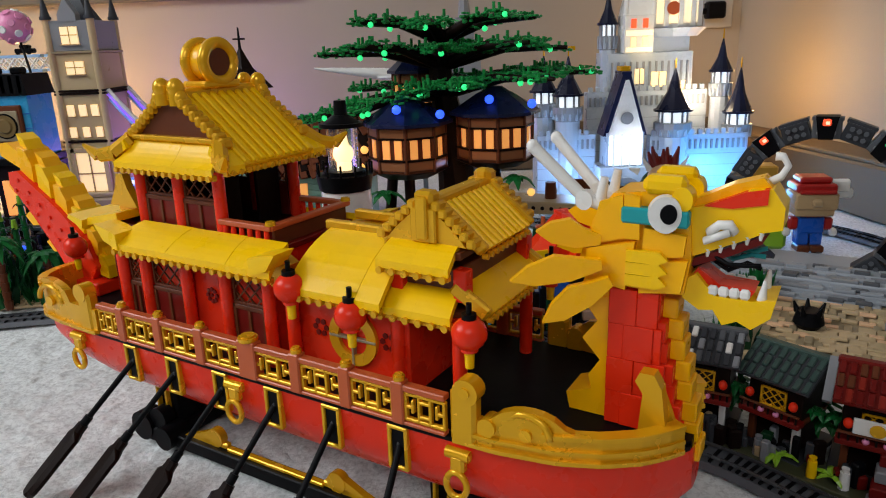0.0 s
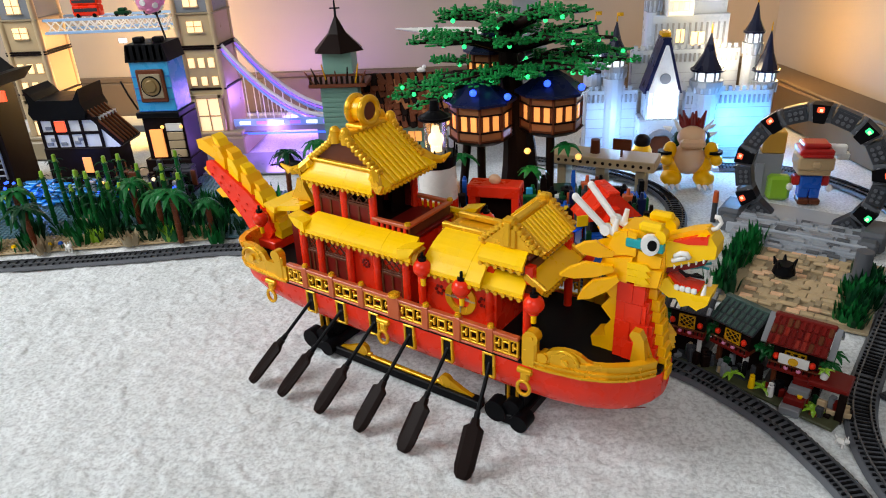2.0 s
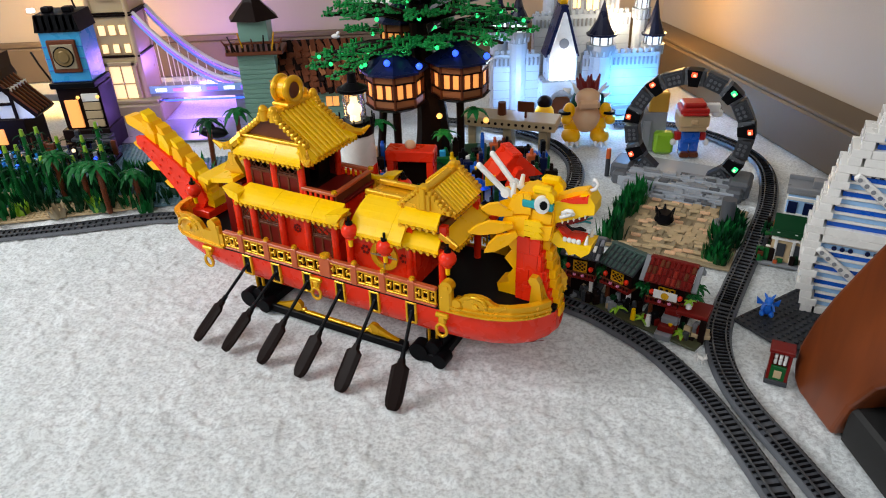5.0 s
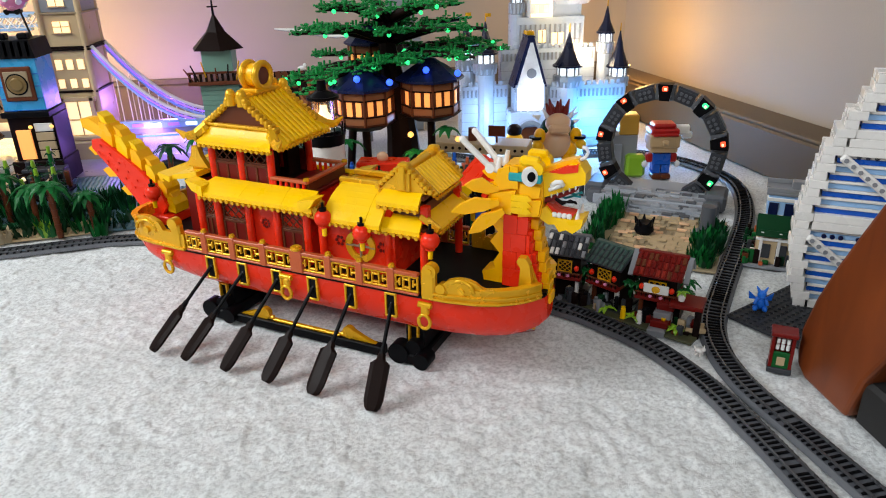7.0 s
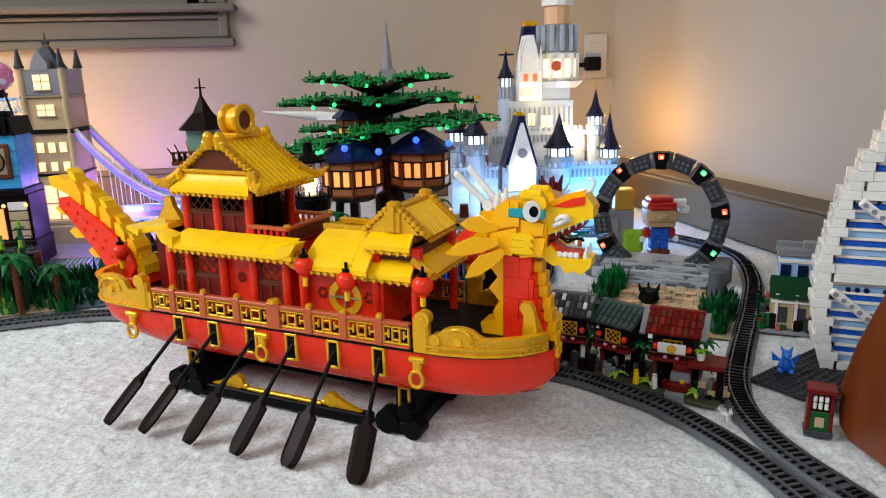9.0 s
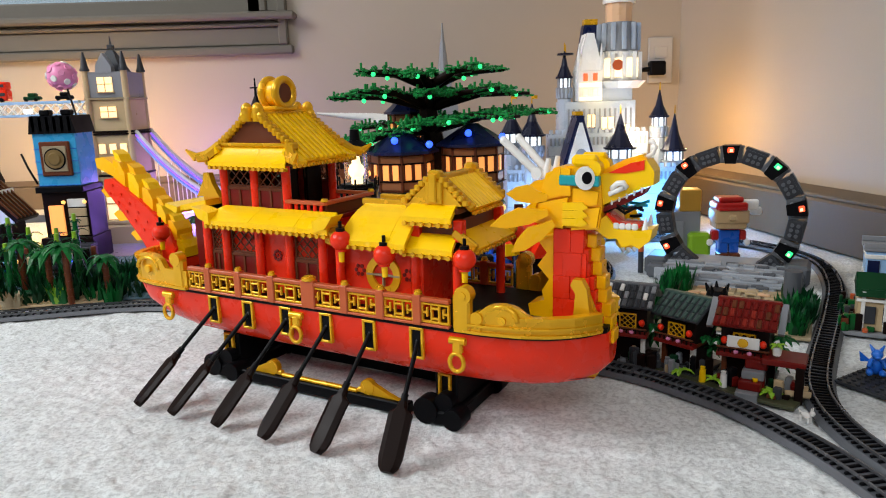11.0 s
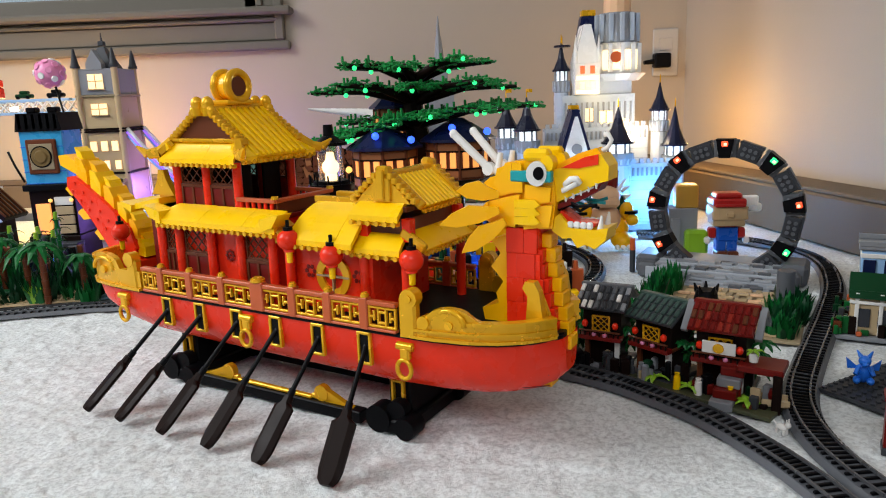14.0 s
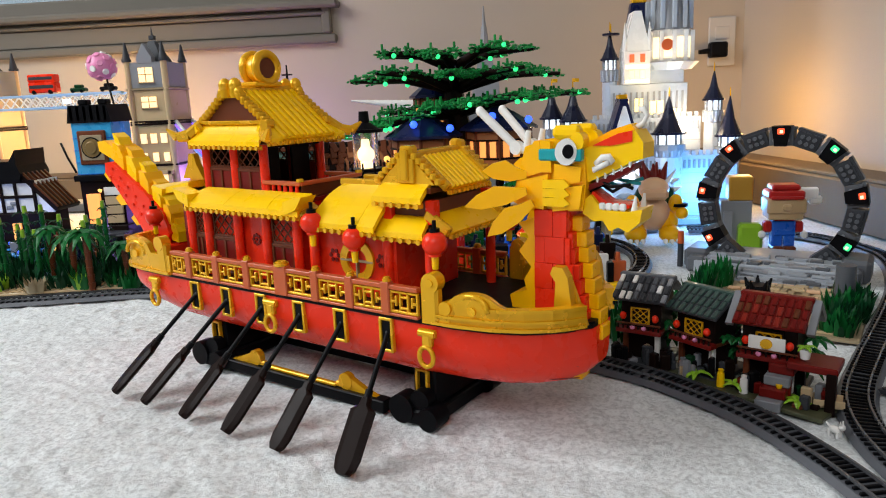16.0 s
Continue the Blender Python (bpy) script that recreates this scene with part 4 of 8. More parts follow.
# dragon tail: red blades with studs and orange flames
tail = part("dragon_tail", Mesh().box(-21.6, 0, 9.9, 5.4, 4.4, 1.1, 0.1), RED, boat, "raised red tail with orange flame scales")
blade_pts = [(-20.6, 10.9), (-19.6, 12.2), (-20.6, 14.6), (-24.2, 17.4), (-29.6, 20.6), (-31.0, 20.4), (-31.2, 19.2), (-28.0, 16.0), (-25.2, 12.8), (-23.8, 10.8)]
for side in (-1, 1):
    b = part("tail_blade", Mesh().prism(blade_pts, "y", side * 0.9, side * 1.5), RED, tail)
    stm = Mesh()
    for i in range(7):
        for j in (-0.55, 0.5):
            t = i / 6
            x, z = -21.6 - 8.2 * t, 12.6 + 6.6 * t + j
            stm.cyl((x + j * 0.6, side * 1.5, z), (x + j * 0.6, side * 1.67, z), 0.2, 0.2, 8)
    part("studs", stm, RED, b)
for i, (x, z, s) in enumerate(((-19.2, 12.0, 0.8), (-20.2, 14.1, 0.9), (-21.9, 15.9, 1.0), (-24.0, 17.6, 1.15), (-26.2, 19.2, 1.25), (-28.6, 20.6, 1.35))):
    mt = turn_about(x, 0, z, 0, 8, 0)
    fs = part("flame_scale", Mesh().prism([(-0.75 * s, -0.9 * s), (0.7 * s, -0.9 * s), (0.62 * s, 0.55 * s), (-0.1 * s, 1.5 * s), (-0.95 * s, 1.62 * s), (-0.85 * s, 0.6 * s)], "y", -1.1, 1.1, mt), ORANGE if i % 2 else YELLOW, tail)
    part("flame_point", Mesh().prism([(-0.95 * s, 1.6 * s), (-0.12 * s, 1.48 * s), (-0.55 * s, 2.15 * s), (-1.35 * s, 2.45 * s)], "y", -0.75, 0.75, mt), YELLOW if i % 2 else ORANGE, fs)
part("flame_tip", Mesh().prism([(-28.6, 20.2), (-27.6, 21.2), (-31.6, 23.2), (-33.2, 23.0), (-33.0, 21.8)], "y", -0.9, 0.9), ORANGE, tail)
for x, z in ((-31.3, 18.4), (-29.4, 15.4), (-26.6, 13.0)):
    part("flame_scale", Mesh().prism([(x + 1.2, z + 0.6), (x + 1.6, z - 0.2), (x - 0.6, z - 0.5), (x - 1.6, z + 0.4), (x - 0.8, z + 0.9)], "y", -0.8, 0.8), ORANGE, tail)

for piece in [tail] + list(tail.children_recursive):
    for v in piece.data.vertices:
        x, y, z = v.co
        v.co = (x if x > -0.2 else -0.2 + (x + 0.2) * 0.93, y, z if z < 0.12 else 0.12 + (z - 0.12) * 0.89)

# dragon neck and head
neck = part("dragon_neck", Mesh().box(25.5, 0, 9.9, 3.0, 2.9, 3.7, 0.06).box(25.2, 0, 13.6, 2.4, 2.9, 4.0, 0.06), RED, boat, "red brick-built dragon neck")
for i in range(4):
    z = 9.95 + i * 1.9
    for side in (-1, 1):
        for j, (xa, xb) in enumerate(((23.9, 25.3), (25.3, 27.1 - 0.25 * i)) if i % 2 else ((23.9, 24.7), (24.7, 26.2), (26.2, 27.1 - 0.25 * i))):
            part("brick", Mesh().box((xa + xb) / 2, side * (1.5 + 0.06 * ((i + j) % 2)), z, xb - xa, 0.3, 1.89, 0.035), RED, neck)
for i in range(11):
    z = 5.0 + i * 1.1
    x = 28.15 - max(0, 8 - z) ** 1.7 * 0.22 - max(0, z - 9.0) * 0.22 + (0.09 if i % 2 else 0.0)
    part("throat_scale", Mesh().box(x + 0.1, 0, z, 0.8, 1.5, 1.08, 0.08), ORANGE, neck)
    if z > 8.8:
        part("throat_side", Mesh().box(x - 0.95, 0, z, 1.5, 2.9, 1.08, 0.06), RED, neck)
part("mane", Mesh().prism([(24.0, 17), (22.4, 16.4), (23.2, 15.4), (22.4, 14.3), (23.4, 13.2), (22.8, 12.2), (23.0, 11.4), (21.6, 10.9), (21.8, 9.95), (24.2, 9.95)], "y", -1.2, 1.2), ORANGE, neck, "orange serrated mane")

head = part("dragon_head", Mesh().prism([(22.2, 18.0), (23.2, 21.0), (24.2, 22.3), (26.6, 22.6), (28.4, 21.2), (28.6, 19.4), (28.3, 17.6), (24.2, 17.3)], "y", -1.9, 1.9), ORANGE, boat, "orange and yellow dragon head with open jaws")
for side in (-1, 1):
    ck = (((23.0, 19.6), (25.0, 20.2), (24.8, 22.3), (23.6, 21.9)), ((25.0, 20.2), (25.8, 20.2), (25.7, 22.3), (24.9, 22.4)), ((23.0, 17.9), (25.2, 17.6), (25.6, 20.1), (23.0, 19.5)), ((25.9, 19.2), (28.2, 19.6), (28.3, 20.6), (26.0, 20.8)), ((25.9, 17.5), (28.2, 17.8), (28.5, 19.4), (25.9, 19.1)))
    for k, q in enumerate(ck):
        part("cheek_plate", Mesh().prism(list(q), "y", side * 1.85, side * (2.35 + 0.12 * (k % 3))), ORANGE, head)
    for k in range(3):
        z = 19.7 - k * 0.62
        part("scale", Mesh().prism([(25.2, z), (26.9, z + 0.05), (27.4, z - 0.35), (26.9, z - 0.58), (25.2, z - 0.58)], "y", side * 2.4, side * 2.75), YELLOW, head)
    part("eye_patch", Mesh().box(26.6, side * 2.2, 21.0, 3.6, 0.8, 0.8, 0.1), TEAL, head, "teal eye patch")
    eye = part("eye", Mesh().cyl((27.0, side * 2.2, 21.6), (27.15, side * 2.85, 21.62), 0.92, 0.88, 24), WHITE, head, "round white eye with black pupil")
    part("pupil", Mesh().cyl((27.3, side * 2.80, 21.66), (27.33, side * 2.93, 21.66), 0.48, 0.46, 20), BLACK, eye)
    part("brow", Mesh().box(26.9, side * 1.7, 22.45, 2.3, 1.2, 0.9, 0.3, None).cyl((27.9, side * 1.1, 22.3), (27.9, side * 2.4, 22.3), 0.62, 0.62, 14), YELLOW, head)
    # ear fins: three leaf shapes a side
    for (x, z, L_, tilt, yy) in ((23.3, 20.0, 3.0, 6, 3.2), (23.6, 18.8, 4.5, -12, 4.3), (24.2, 17.9, 3.8, -33, 4.4)):
        mt = Matrix.Translation((x, side * yy * 0.72, z)) @ turn_about(0, 0, 0, 0, 0, -side * 20) @ turn_about(0, 0, 0, 0, tilt, 0)
        part("ear_fin", Mesh().prism([(0.4, -0.25), (0.4, 0.25), (-0.5, 0.45), (-L_ * 0.45, 0.85), (-L_ * 0.8, 0.5), (-L_ * 1.05, -0.1), (-L_ * 0.75, -0.55), (-L_ * 0.3, -0.6)], "y", -0.3, 0.3, mt), ORANGE, head, "orange leaf-shaped ear fin")
    an = part("antler", Mesh().cyl((22.7, side * 1.5, 21.7), (19.7, side * 2.2, 24.4), 0.34, 0.34, 10).ball(19.7, side * 2.2, 24.4, 0.36).cyl((23.8, side * 1.5, 21.5), (22.5, side * 1.55, 21.9), 0.34, 0.34, 10).cyl((22.6, side * 1.2, 21.8), (22.6, side * 1.95, 21.8), 0.5, 0.5, 12), WHITE, head, "white rod antler")
    part("tine", Mesh().cyl((23.4, side * 1.5, 21.8), (23.6, side * 1.5, 23.0), 0.32, 0.22, 10), WHITE, an)
    part("tusk", Mesh().tube([(29.4, side * 1.75, 20.8), (30.0, side * 1.95, 21.25), (30.6, side * 1.9, 21.3), (30.9, side * 1.8, 20.9)], 0.24, 8).tube([(29.2, side * 1.85, 20.4), (30.6, side * 1.95, 20.95)], 0.2, 8), WHITE, head, "curved white tusk")
snout = part("snout", Mesh().prism([(28.0, 19.3), (28.0, 21.8), (29.5, 22.1), (31.5, 22.9), (32.6, 23.0), (33.3, 22.2), (33.3, 21.2), (32.4, 21.0), (31.5, 20.6)], "y", -1.5, 1.5), YELLOW, head, "yellow upper jaw")
part("nose_ridge", Mesh().prism([(29.0, 22.0), (31.2, 22.8), (32.4, 23.0), (32.4, 22.3), (30.6, 22.0)], "y", -1.62, 1.62), RED, snout)
part("snout_crest", Mesh().prism([(28.2, 22.1), (30.4, 23.0), (32.0, 23.4), (32.6, 22.9), (31.0, 22.6), (28.6, 21.6)], "y", -0.9, 0.9), ORANGE, snout)
part("gum", Mesh().prism([(28.2, 19.2), (31.6, 20.5), (32.6, 20.9), (32.3, 20.4), (30.5, 19.6), (28.4, 18.9)], "y", -1.2, 1.2), DEEP_RED, snout)
for k in range(5):
    part("tooth", Mesh().cyl((29.4 + k * 0.7, -1.35, 19.95 + k * 0.26), (29.4 + k * 0.7, -1.35, 19.55 + k * 0.26), 0.2, 0.08, 6), WHITE, snout)
part("nose_curl", Mesh().tube([(32.2, 0, 23.1), (32.8, 0, 23.4), (33.1, 0, 23.9), (32.8, 0, 24.3), (32.4, 0, 24.3)], 0.2, 8), WHITE, snout)
jaw = part("lower_jaw", Mesh().prism([(28.2, 18.3), (28.2, 17.4), (29.2, 16.9), (30.0, 17.0), (30.6, 16.3), (31.4, 16.6), (32.2, 16.3), (33.2, 17.0), (33.4, 17.9), (32.2, 17.7), (30.0, 17.7), (28.9, 18.7)], "y", -1.6, 1.6), YELLOW, head, "yellow lower jaw")
part("tongue", Mesh().prism([(28.6, 18.5), (29.6, 17.9), (32.0, 17.8), (32.2, 18.1), (30.2, 18.2), (28.9, 18.9)], "y", -1.1, 1.1), RED, jaw)
for s in (-1, 1):
    for k in range(4):
        part("tooth", Mesh().box(29.9 + 0.6 * k, s * 1.45, 17.7, 0.58, 0.4, 0.5, 0.12), WHITE, jaw)
    part("fang", Mesh().cyl((32.6, s * 1.2, 17.7), (32.7, s * 1.2, 18.7), 0.3, 0.1, 8), WHITE, jaw)
for k, s in enumerate((-1, 1, -1, 1)):
    y = s * (0.6 + 0.4 * (k // 2))
    part("whisker", Mesh().tube([(28.6, y, 18.9), (29.6, y, 19.3 + 0.15 * k), (30.6, y * 1.4, 18.9 + 0.2 * k), (31.6, y * 1.6, 19.4), (32.4, y * 1.7, 19.2 + 0.15 * k)], 0.13, 6), TEAL if k % 2 else BLACK, head)

# the head is narrow and its muzzle short
for piece in [head] + list(head.children_recursive):
    for v in piece.data.vertices:
        x, y, z = v.co
        v.co = (0.264 + (x - 0.27) * (0.79 if x > 0.27 else 0.93), y * 0.74, z)

# stand
stand = part("stand", Mesh().box(1.5, -4.0, 0.1, 20, 1.2, 1.1, 0.1).box(1.5, 4.0, 0.1, 20, 1.2, 1.1, 0.1), BLACK, boat, "black stand with gold scrolls")
for x in (-10.6, 14.8):
    m = Mesh().box(x, 0, 0.05, 3.2, 9.6, 1.3, 0.15).box(x, 0, 1.3, 2.2, 6.6, 3.3, 0.15)
    for s in (-1, 1):
        m.cyl((x - 1.3, s * 4.9, 1.2), (x - 1.3, s * 3.4, 1.2), 1.2, 1.2, 16).cyl((x + 1.5, s * 5.2, 0.95), (x + 1.5, s * 3.4, 0.95), 0.95, 0.95, 16)
        m.cyl((x + 0.4, s * 4.6, 2.1), (x + 0.4, s * 3.6, 2.1), 0.9, 0.9, 14)
    part("foot", m, BLACK, stand)
    for s in (-1, 1):
        y = s * 3.5
        part("foot_frame", Mesh().box(x - 0.5, y, 2.4, 0.22, 0.4, 2.0, 0.04).box(x + 0.5, y, 2.4, 0.22, 0.4, 2.0, 0.04).box(x, y, 4.2, 1.2, 0.4, 0.22, 0.04).box(x, y, 2.3, 1.2, 0.4, 0.22, 0.04), GOLD, stand)
for s in (-1, 1):
    for x, d in ((-4.4, 1), (7.0, -1)):
        m = Mesh().cyl((x, s * 4.2, 1.9), (x, s * 3.6, 1.9), 0.75, 0.75, 16).box(x, s * 3.9, 1.2, 2.4, 0.5, 0.5, 0.1)
        m.prism([(x - d * 0.4, 1.2), (x - d * 0.4, 2.4), (x - d * 2.2, 1.6), (x - d * 3.4, 1.2)], "y", s * 3.65, s * 4.15)
        part("gold_scroll", m, GOLD, stand)
    part("gold_bar", Mesh().box(1.4, s * 4.05, 1.2, 9.0, 0.5, 0.3, 0.06), GOLD, stand)

# ---- model railway ----
RAIL = plastic("grey_rail", (0.11, 0.115, 0.125), 0.25, metal=0.5)

def smooth_path(pts, step=1.0):
    """A Catmull-Rom curve through plan points, resampled at even steps."""
    P = [Vector((x, y, 0)) for x, y in pts]
    P = [P[0] * 2 - P[1]] + P + [P[-1] * 2 - P[-2]]
    fine = []
    for a, b, c, d in zip(P, P[1:], P[2:], P[3:]):
        for i in range(16):
            t = i / 16
            fine.append(0.5 * ((2 * b) + (c - a) * t + (2 * a - 5 * b + 4 * c - d) * t * t + (3 * b - a - 3 * c + d) * t ** 3))
    fine.append(P[-2])
    out, acc = [fine[0]], 0.0
    for p, q in zip(fine, fine[1:]):
        acc += (q - p).length
        if acc >= step:
            out.append(q)
            acc = 0.0
    return out


SLEEPER = Mesh().box(0, 0, 0, 0.24, 2.3, 0.2, 0.04).data("sleeper", BLACK)


def railway(name, pts, label, piece_range):
    """Ballast bed, two rails and their sleepers along a plan curve."""
    o = thing(name, 0, 0, 0.0, 0, label, "railway track", "model railway tracks")
    path = smooth_path(pts, 0.5)
    bed, rails = Mesh(), [Mesh(), Mesh()]
    rest = Mesh()
    prof = [(-1.55, 0.02), (-1.25, 0.5), (1.25, 0.5), (1.55, 0.02)]
    sect = []
    for i, p in enumerate(path):
        d = (path[min(i + 1, len(path) - 1)] - path[max(i - 1, 0)]).normalized()
        n = Vector((-d.y, d.x, 0))
        sect.append((p, d, n))
    vs = [tuple(p + n * a + Vector((0, 0, z))) for p, d, n in sect for a, z in prof]
    bed.put(vs, [(4 * i + k, 4 * i + 4 + k, 4 * i + 5 + k, 4 * i + 1 + k)[::-1] for i in range(len(sect) - 1) for k in range(3)])
    part("ballast", bed, BALLAST, o, "blue-grey moulded ballast bed")
    for r, s in zip(rails, (-1, 1)):
        vs = []
        for p, d, n in sect:
            for a, z in ((-0.08, 0.69), (-0.08, 0.92), (0.08, 0.92), (0.08, 0.69)):
                vs.append(tuple(p + n * (s * 0.75 + a) + Vector((0, 0, z))))
        r.put(vs, [(4 * i + k, 4 * i + 4 + k, 4 * i + 4 + (k + 1) % 4, 4 * i + (k + 1) % 4) for i in range(len(sect) - 1) for k in range(4)])
        part("rail", r, RAIL, o, "thin metal rail")
    for i, (p, d, n) in enumerate(sect):
        if piece_range[0] <= i < piece_range[1]:
            s = new("sleeper", SLEEPER)
            s.parent = o
            s.matrix_basis = pose(p.x * CM, p.y * CM, 0.5 * CM, 0, 0, math.degrees(math.atan2(d.y, d.x)))
        else:
            rest.box(0, 0, 0, 0.24, 2.3, 0.2, 0.04, turn_about(p.x, p.y, 0.5, 0, 0, math.degrees(math.atan2(d.y, d.x))))
    if rest.v:
        tagged(part("sleeper_bed", rest, BLACK, o), kind="stuff")
    return o


railway("railway_track", [(29.8, -14), (29.5, 4), (28.9, 14), (28.4, 19.5), (27.6, 25.2), (26.5, 29.5), (24.5, 34.8), (21.2, 39.8), (17.6, 43.8), (8, 51.2), (-6, 60), (-22, 69), (-33, 74), (-44, 75.8), (-59, 73.4), (-72, 71.5), (-95, 68), (-125, 62)], "curved model railway track with black sleepers on the carpet", (20, 190))
railway("railway_track", [(35.5, -10), (34.2, 5), (32.6, 16.5), (31.3, 24), (31.2, 29.5), (32.2, 34.5), (34.3, 39.2), (38.9, 46.3), (47.6, 59), (55.2, 71.2), (60.2, 83), (60.5, 92), (57, 101), (50, 108), (40, 110)], "model railway track running back past the stone arch", (20, 220))
railway("railway_track", [(2, 118), (12, 113), (20, 107), (25.4, 100), (27.3, 92), (26.4, 84.5), (23.4, 77.5), (17, 70), (8, 63)], "model railway loop round the fairground", (0, 0))

# ---- baseplates ----
def baseplate(name, x, y, rz, w, d, mat, label, z=0.02, th=0.35, studs=True):
    m = Mesh().box(w / 2, d / 2, 0, w, d, th, 0.06)
    o = thing(name, x, y, z, rz, label, "baseplate")
    part("plate", m, mat, o)
    if studs:
        s = Mesh().studs(0, w, 0, d, th, 0.8, 6)
        tagged(part("stud_field", s, mat, o), kind="stuff")
    return o


PL = 9.0
baseplate("baseplate", -73.0, 76.3, PL, 26.0, 6.0, TAN, "sand coloured studded baseplate beside the railway")
baseplate("baseplate", -100.0, 72.2, PL, 27.2, 6.0, TAN, "sand coloured studded baseplate with flowers")
baseplate("baseplate", -47.3, 80.4, PL, 14.0, 20.0, SEA, "sea-blue studded baseplate with leafy shore")
baseplate("baseplate", -101.0, 78.2, PL, 53.6, 26.0, SEA, "sea-blue studded baseplate under the jungle")
baseplate("baseplate", 36.0, 39.6, -62.0, 11.0, 22.0, DARK_GREY, "dark grey studded baseplate on the carpet")
# shore strip of the bridge, lilac grey
baseplate("baseplate", -78.0, 112.0, 0, 42.0, 14.0, GREY, "light grey baseplate below the bridge", studs=False)

# ---- plants ----
rng = random.Random(7)


def leaf_fan(mesh, x, y, z, n, length, droop, width=0.55, up=0.5):
    for i in range(n):
        a = 2 * math.pi * (i + rng.random() * 0.6) / n
        c, s = math.cos(a), math.sin(a)
        L_ = length * (0.8 + 0.4 * rng.random())
        pts = []
        for t in (0, 0.35, 0.7, 1.0):
            pts.append((x + c * L_ * t, y + s * L_ * t, z + up * L_ * t * (1 - t) * 2 - droop * L_ * t * t))
        ws = (0.12, width, width * 0.8, 0.04)
        vs = []
        for p, w in zip(pts, ws):
            vs += [(p[0] - s * w, p[1] + c * w, p[2]), (p[0], p[1], p[2] + 0.12), (p[0] + s * w, p[1] - c * w, p[2])]
        fs = []
        for k in range(3):
            b = 3 * k
            fs += [(b, b + 1, b + 4, b + 3), (b + 1, b + 2, b + 5, b + 4)]
        mesh.put(vs, fs)
    return mesh


def palm(x, y, h, r, trunk_mat=BROWN):
    o = thing("toy_palm", x, y, 0.3, rng.random() * 360, "green plastic palm with a jointed brown trunk", "toy plant", "palms on the baseplate")
    m = Mesh()
    k = max(3, int(h / 1.1))
    for i in range(k):
        m.cyl((0.06 * i, 0, i * h / k), (0.06 * (i + 1), 0, (i + 1) * h / k), 0.42, 0.52, 8)
    part("trunk", m, trunk_mat, o)
    part("crown", leaf_fan(leaf_fan(Mesh(), 0.06 * k, 0, h, 8, r, 0.55), 0.06 * k, 0, h + 0.3, 6, r * 0.75, 0.2), GREEN if rng.random() < 0.6 else DARK_GREEN, o)


def bamboo(x, y, h):
    o = thing("toy_bamboo", x, y, 0.3, rng.random() * 360, "green jointed bamboo stalk with thin leaves", "toy plant", "bamboo stalks")
    m, lf = Mesh(), Mesh()
    k = int(h / 1.5)
    for i in range(k):
        m.cyl((0, 0, i * h / k), (0, 0, (i + 0.92) * h / k), 0.42, 0.36, 8).cyl((0, 0, (i + 0.88) * h / k), (0, 0, (i + 1) * h / k), 0.52, 0.52, 8)
        if i > 1:
            leaf_fan(lf, 0, 0, (i + 0.9) * h / k, 4, 1.7, 0.1, 0.16, 0.5)
    part("stalk", m, GREEN, o)
    part("leaves", lf, DARK_GREEN, o)
    part("shoot", Mesh().cyl((0, 0, h), (0, 0, h + 1.2), 0.4, 0.3, 8), LIME, o)


def grass_tuft(x, y, r, h, mat, n=16):
    o = thing("toy_shrub", x, y, 0.3, rng.random() * 360, "clump of upright green plastic leaves", "toy plant", "shrubs on the baseplates")
    m = Mesh()
    for i in range(n):
        a, q = rng.random() * 6.283, math.sqrt(rng.random()) * r
        bx, by = math.cos(a) * q, math.sin(a) * q
        tx, ty = bx * 1.5 + rng.uniform(-0.3, 0.3), by * 1.5 + rng.uniform(-0.3, 0.3)
        hh = h * rng.uniform(0.6, 1.1)
        w = 0.28
        c, s = math.cos(a + 1.57), math.sin(a + 1.57)
        m.put([(bx - c * w, by - s * w, 0), (bx + c * w, by + s * w, 0), ((bx + tx) / 2 + c * w, (by + ty) / 2 + s * w, hh * 0.6), ((bx + tx) / 2 - c * w, (by + ty) / 2 - s * w, hh * 0.6), (tx, ty, hh)], [(0, 1, 2, 3), (3, 2, 4)])
    part("leaves", m, mat, o)


for x, y, h, r in ((-53.5, 78.5, 8.0, 3.8), (-48.8, 80.5, 6.0, 3.0), (-58, 82, 7.0, 3.6), (-77, 76.5, 6.5, 4.2), (-82, 82, 7.5, 3.8), (-64, 86, 7.5, 3.6), (-40.5, 97, 8.5, 3.2), (-36, 101, 9.0, 3.2), (-88, 77, 7, 3.8), (-96, 80, 7, 3.6)):
    palm(x, y, h, r)
for i in range(17):
    bamboo(-79 + (i % 9) * 2.9 + rng.uniform(-1, 1), 86 + (i // 9) * 5.0 + rng.uniform(-1.2, 1.2), rng.uniform(5.5, 10.5))
for i in range(8):
    bamboo(-98 + i * 2.4, 86 + rng.uniform(-2, 3), rng.uniform(5.5, 9.5))
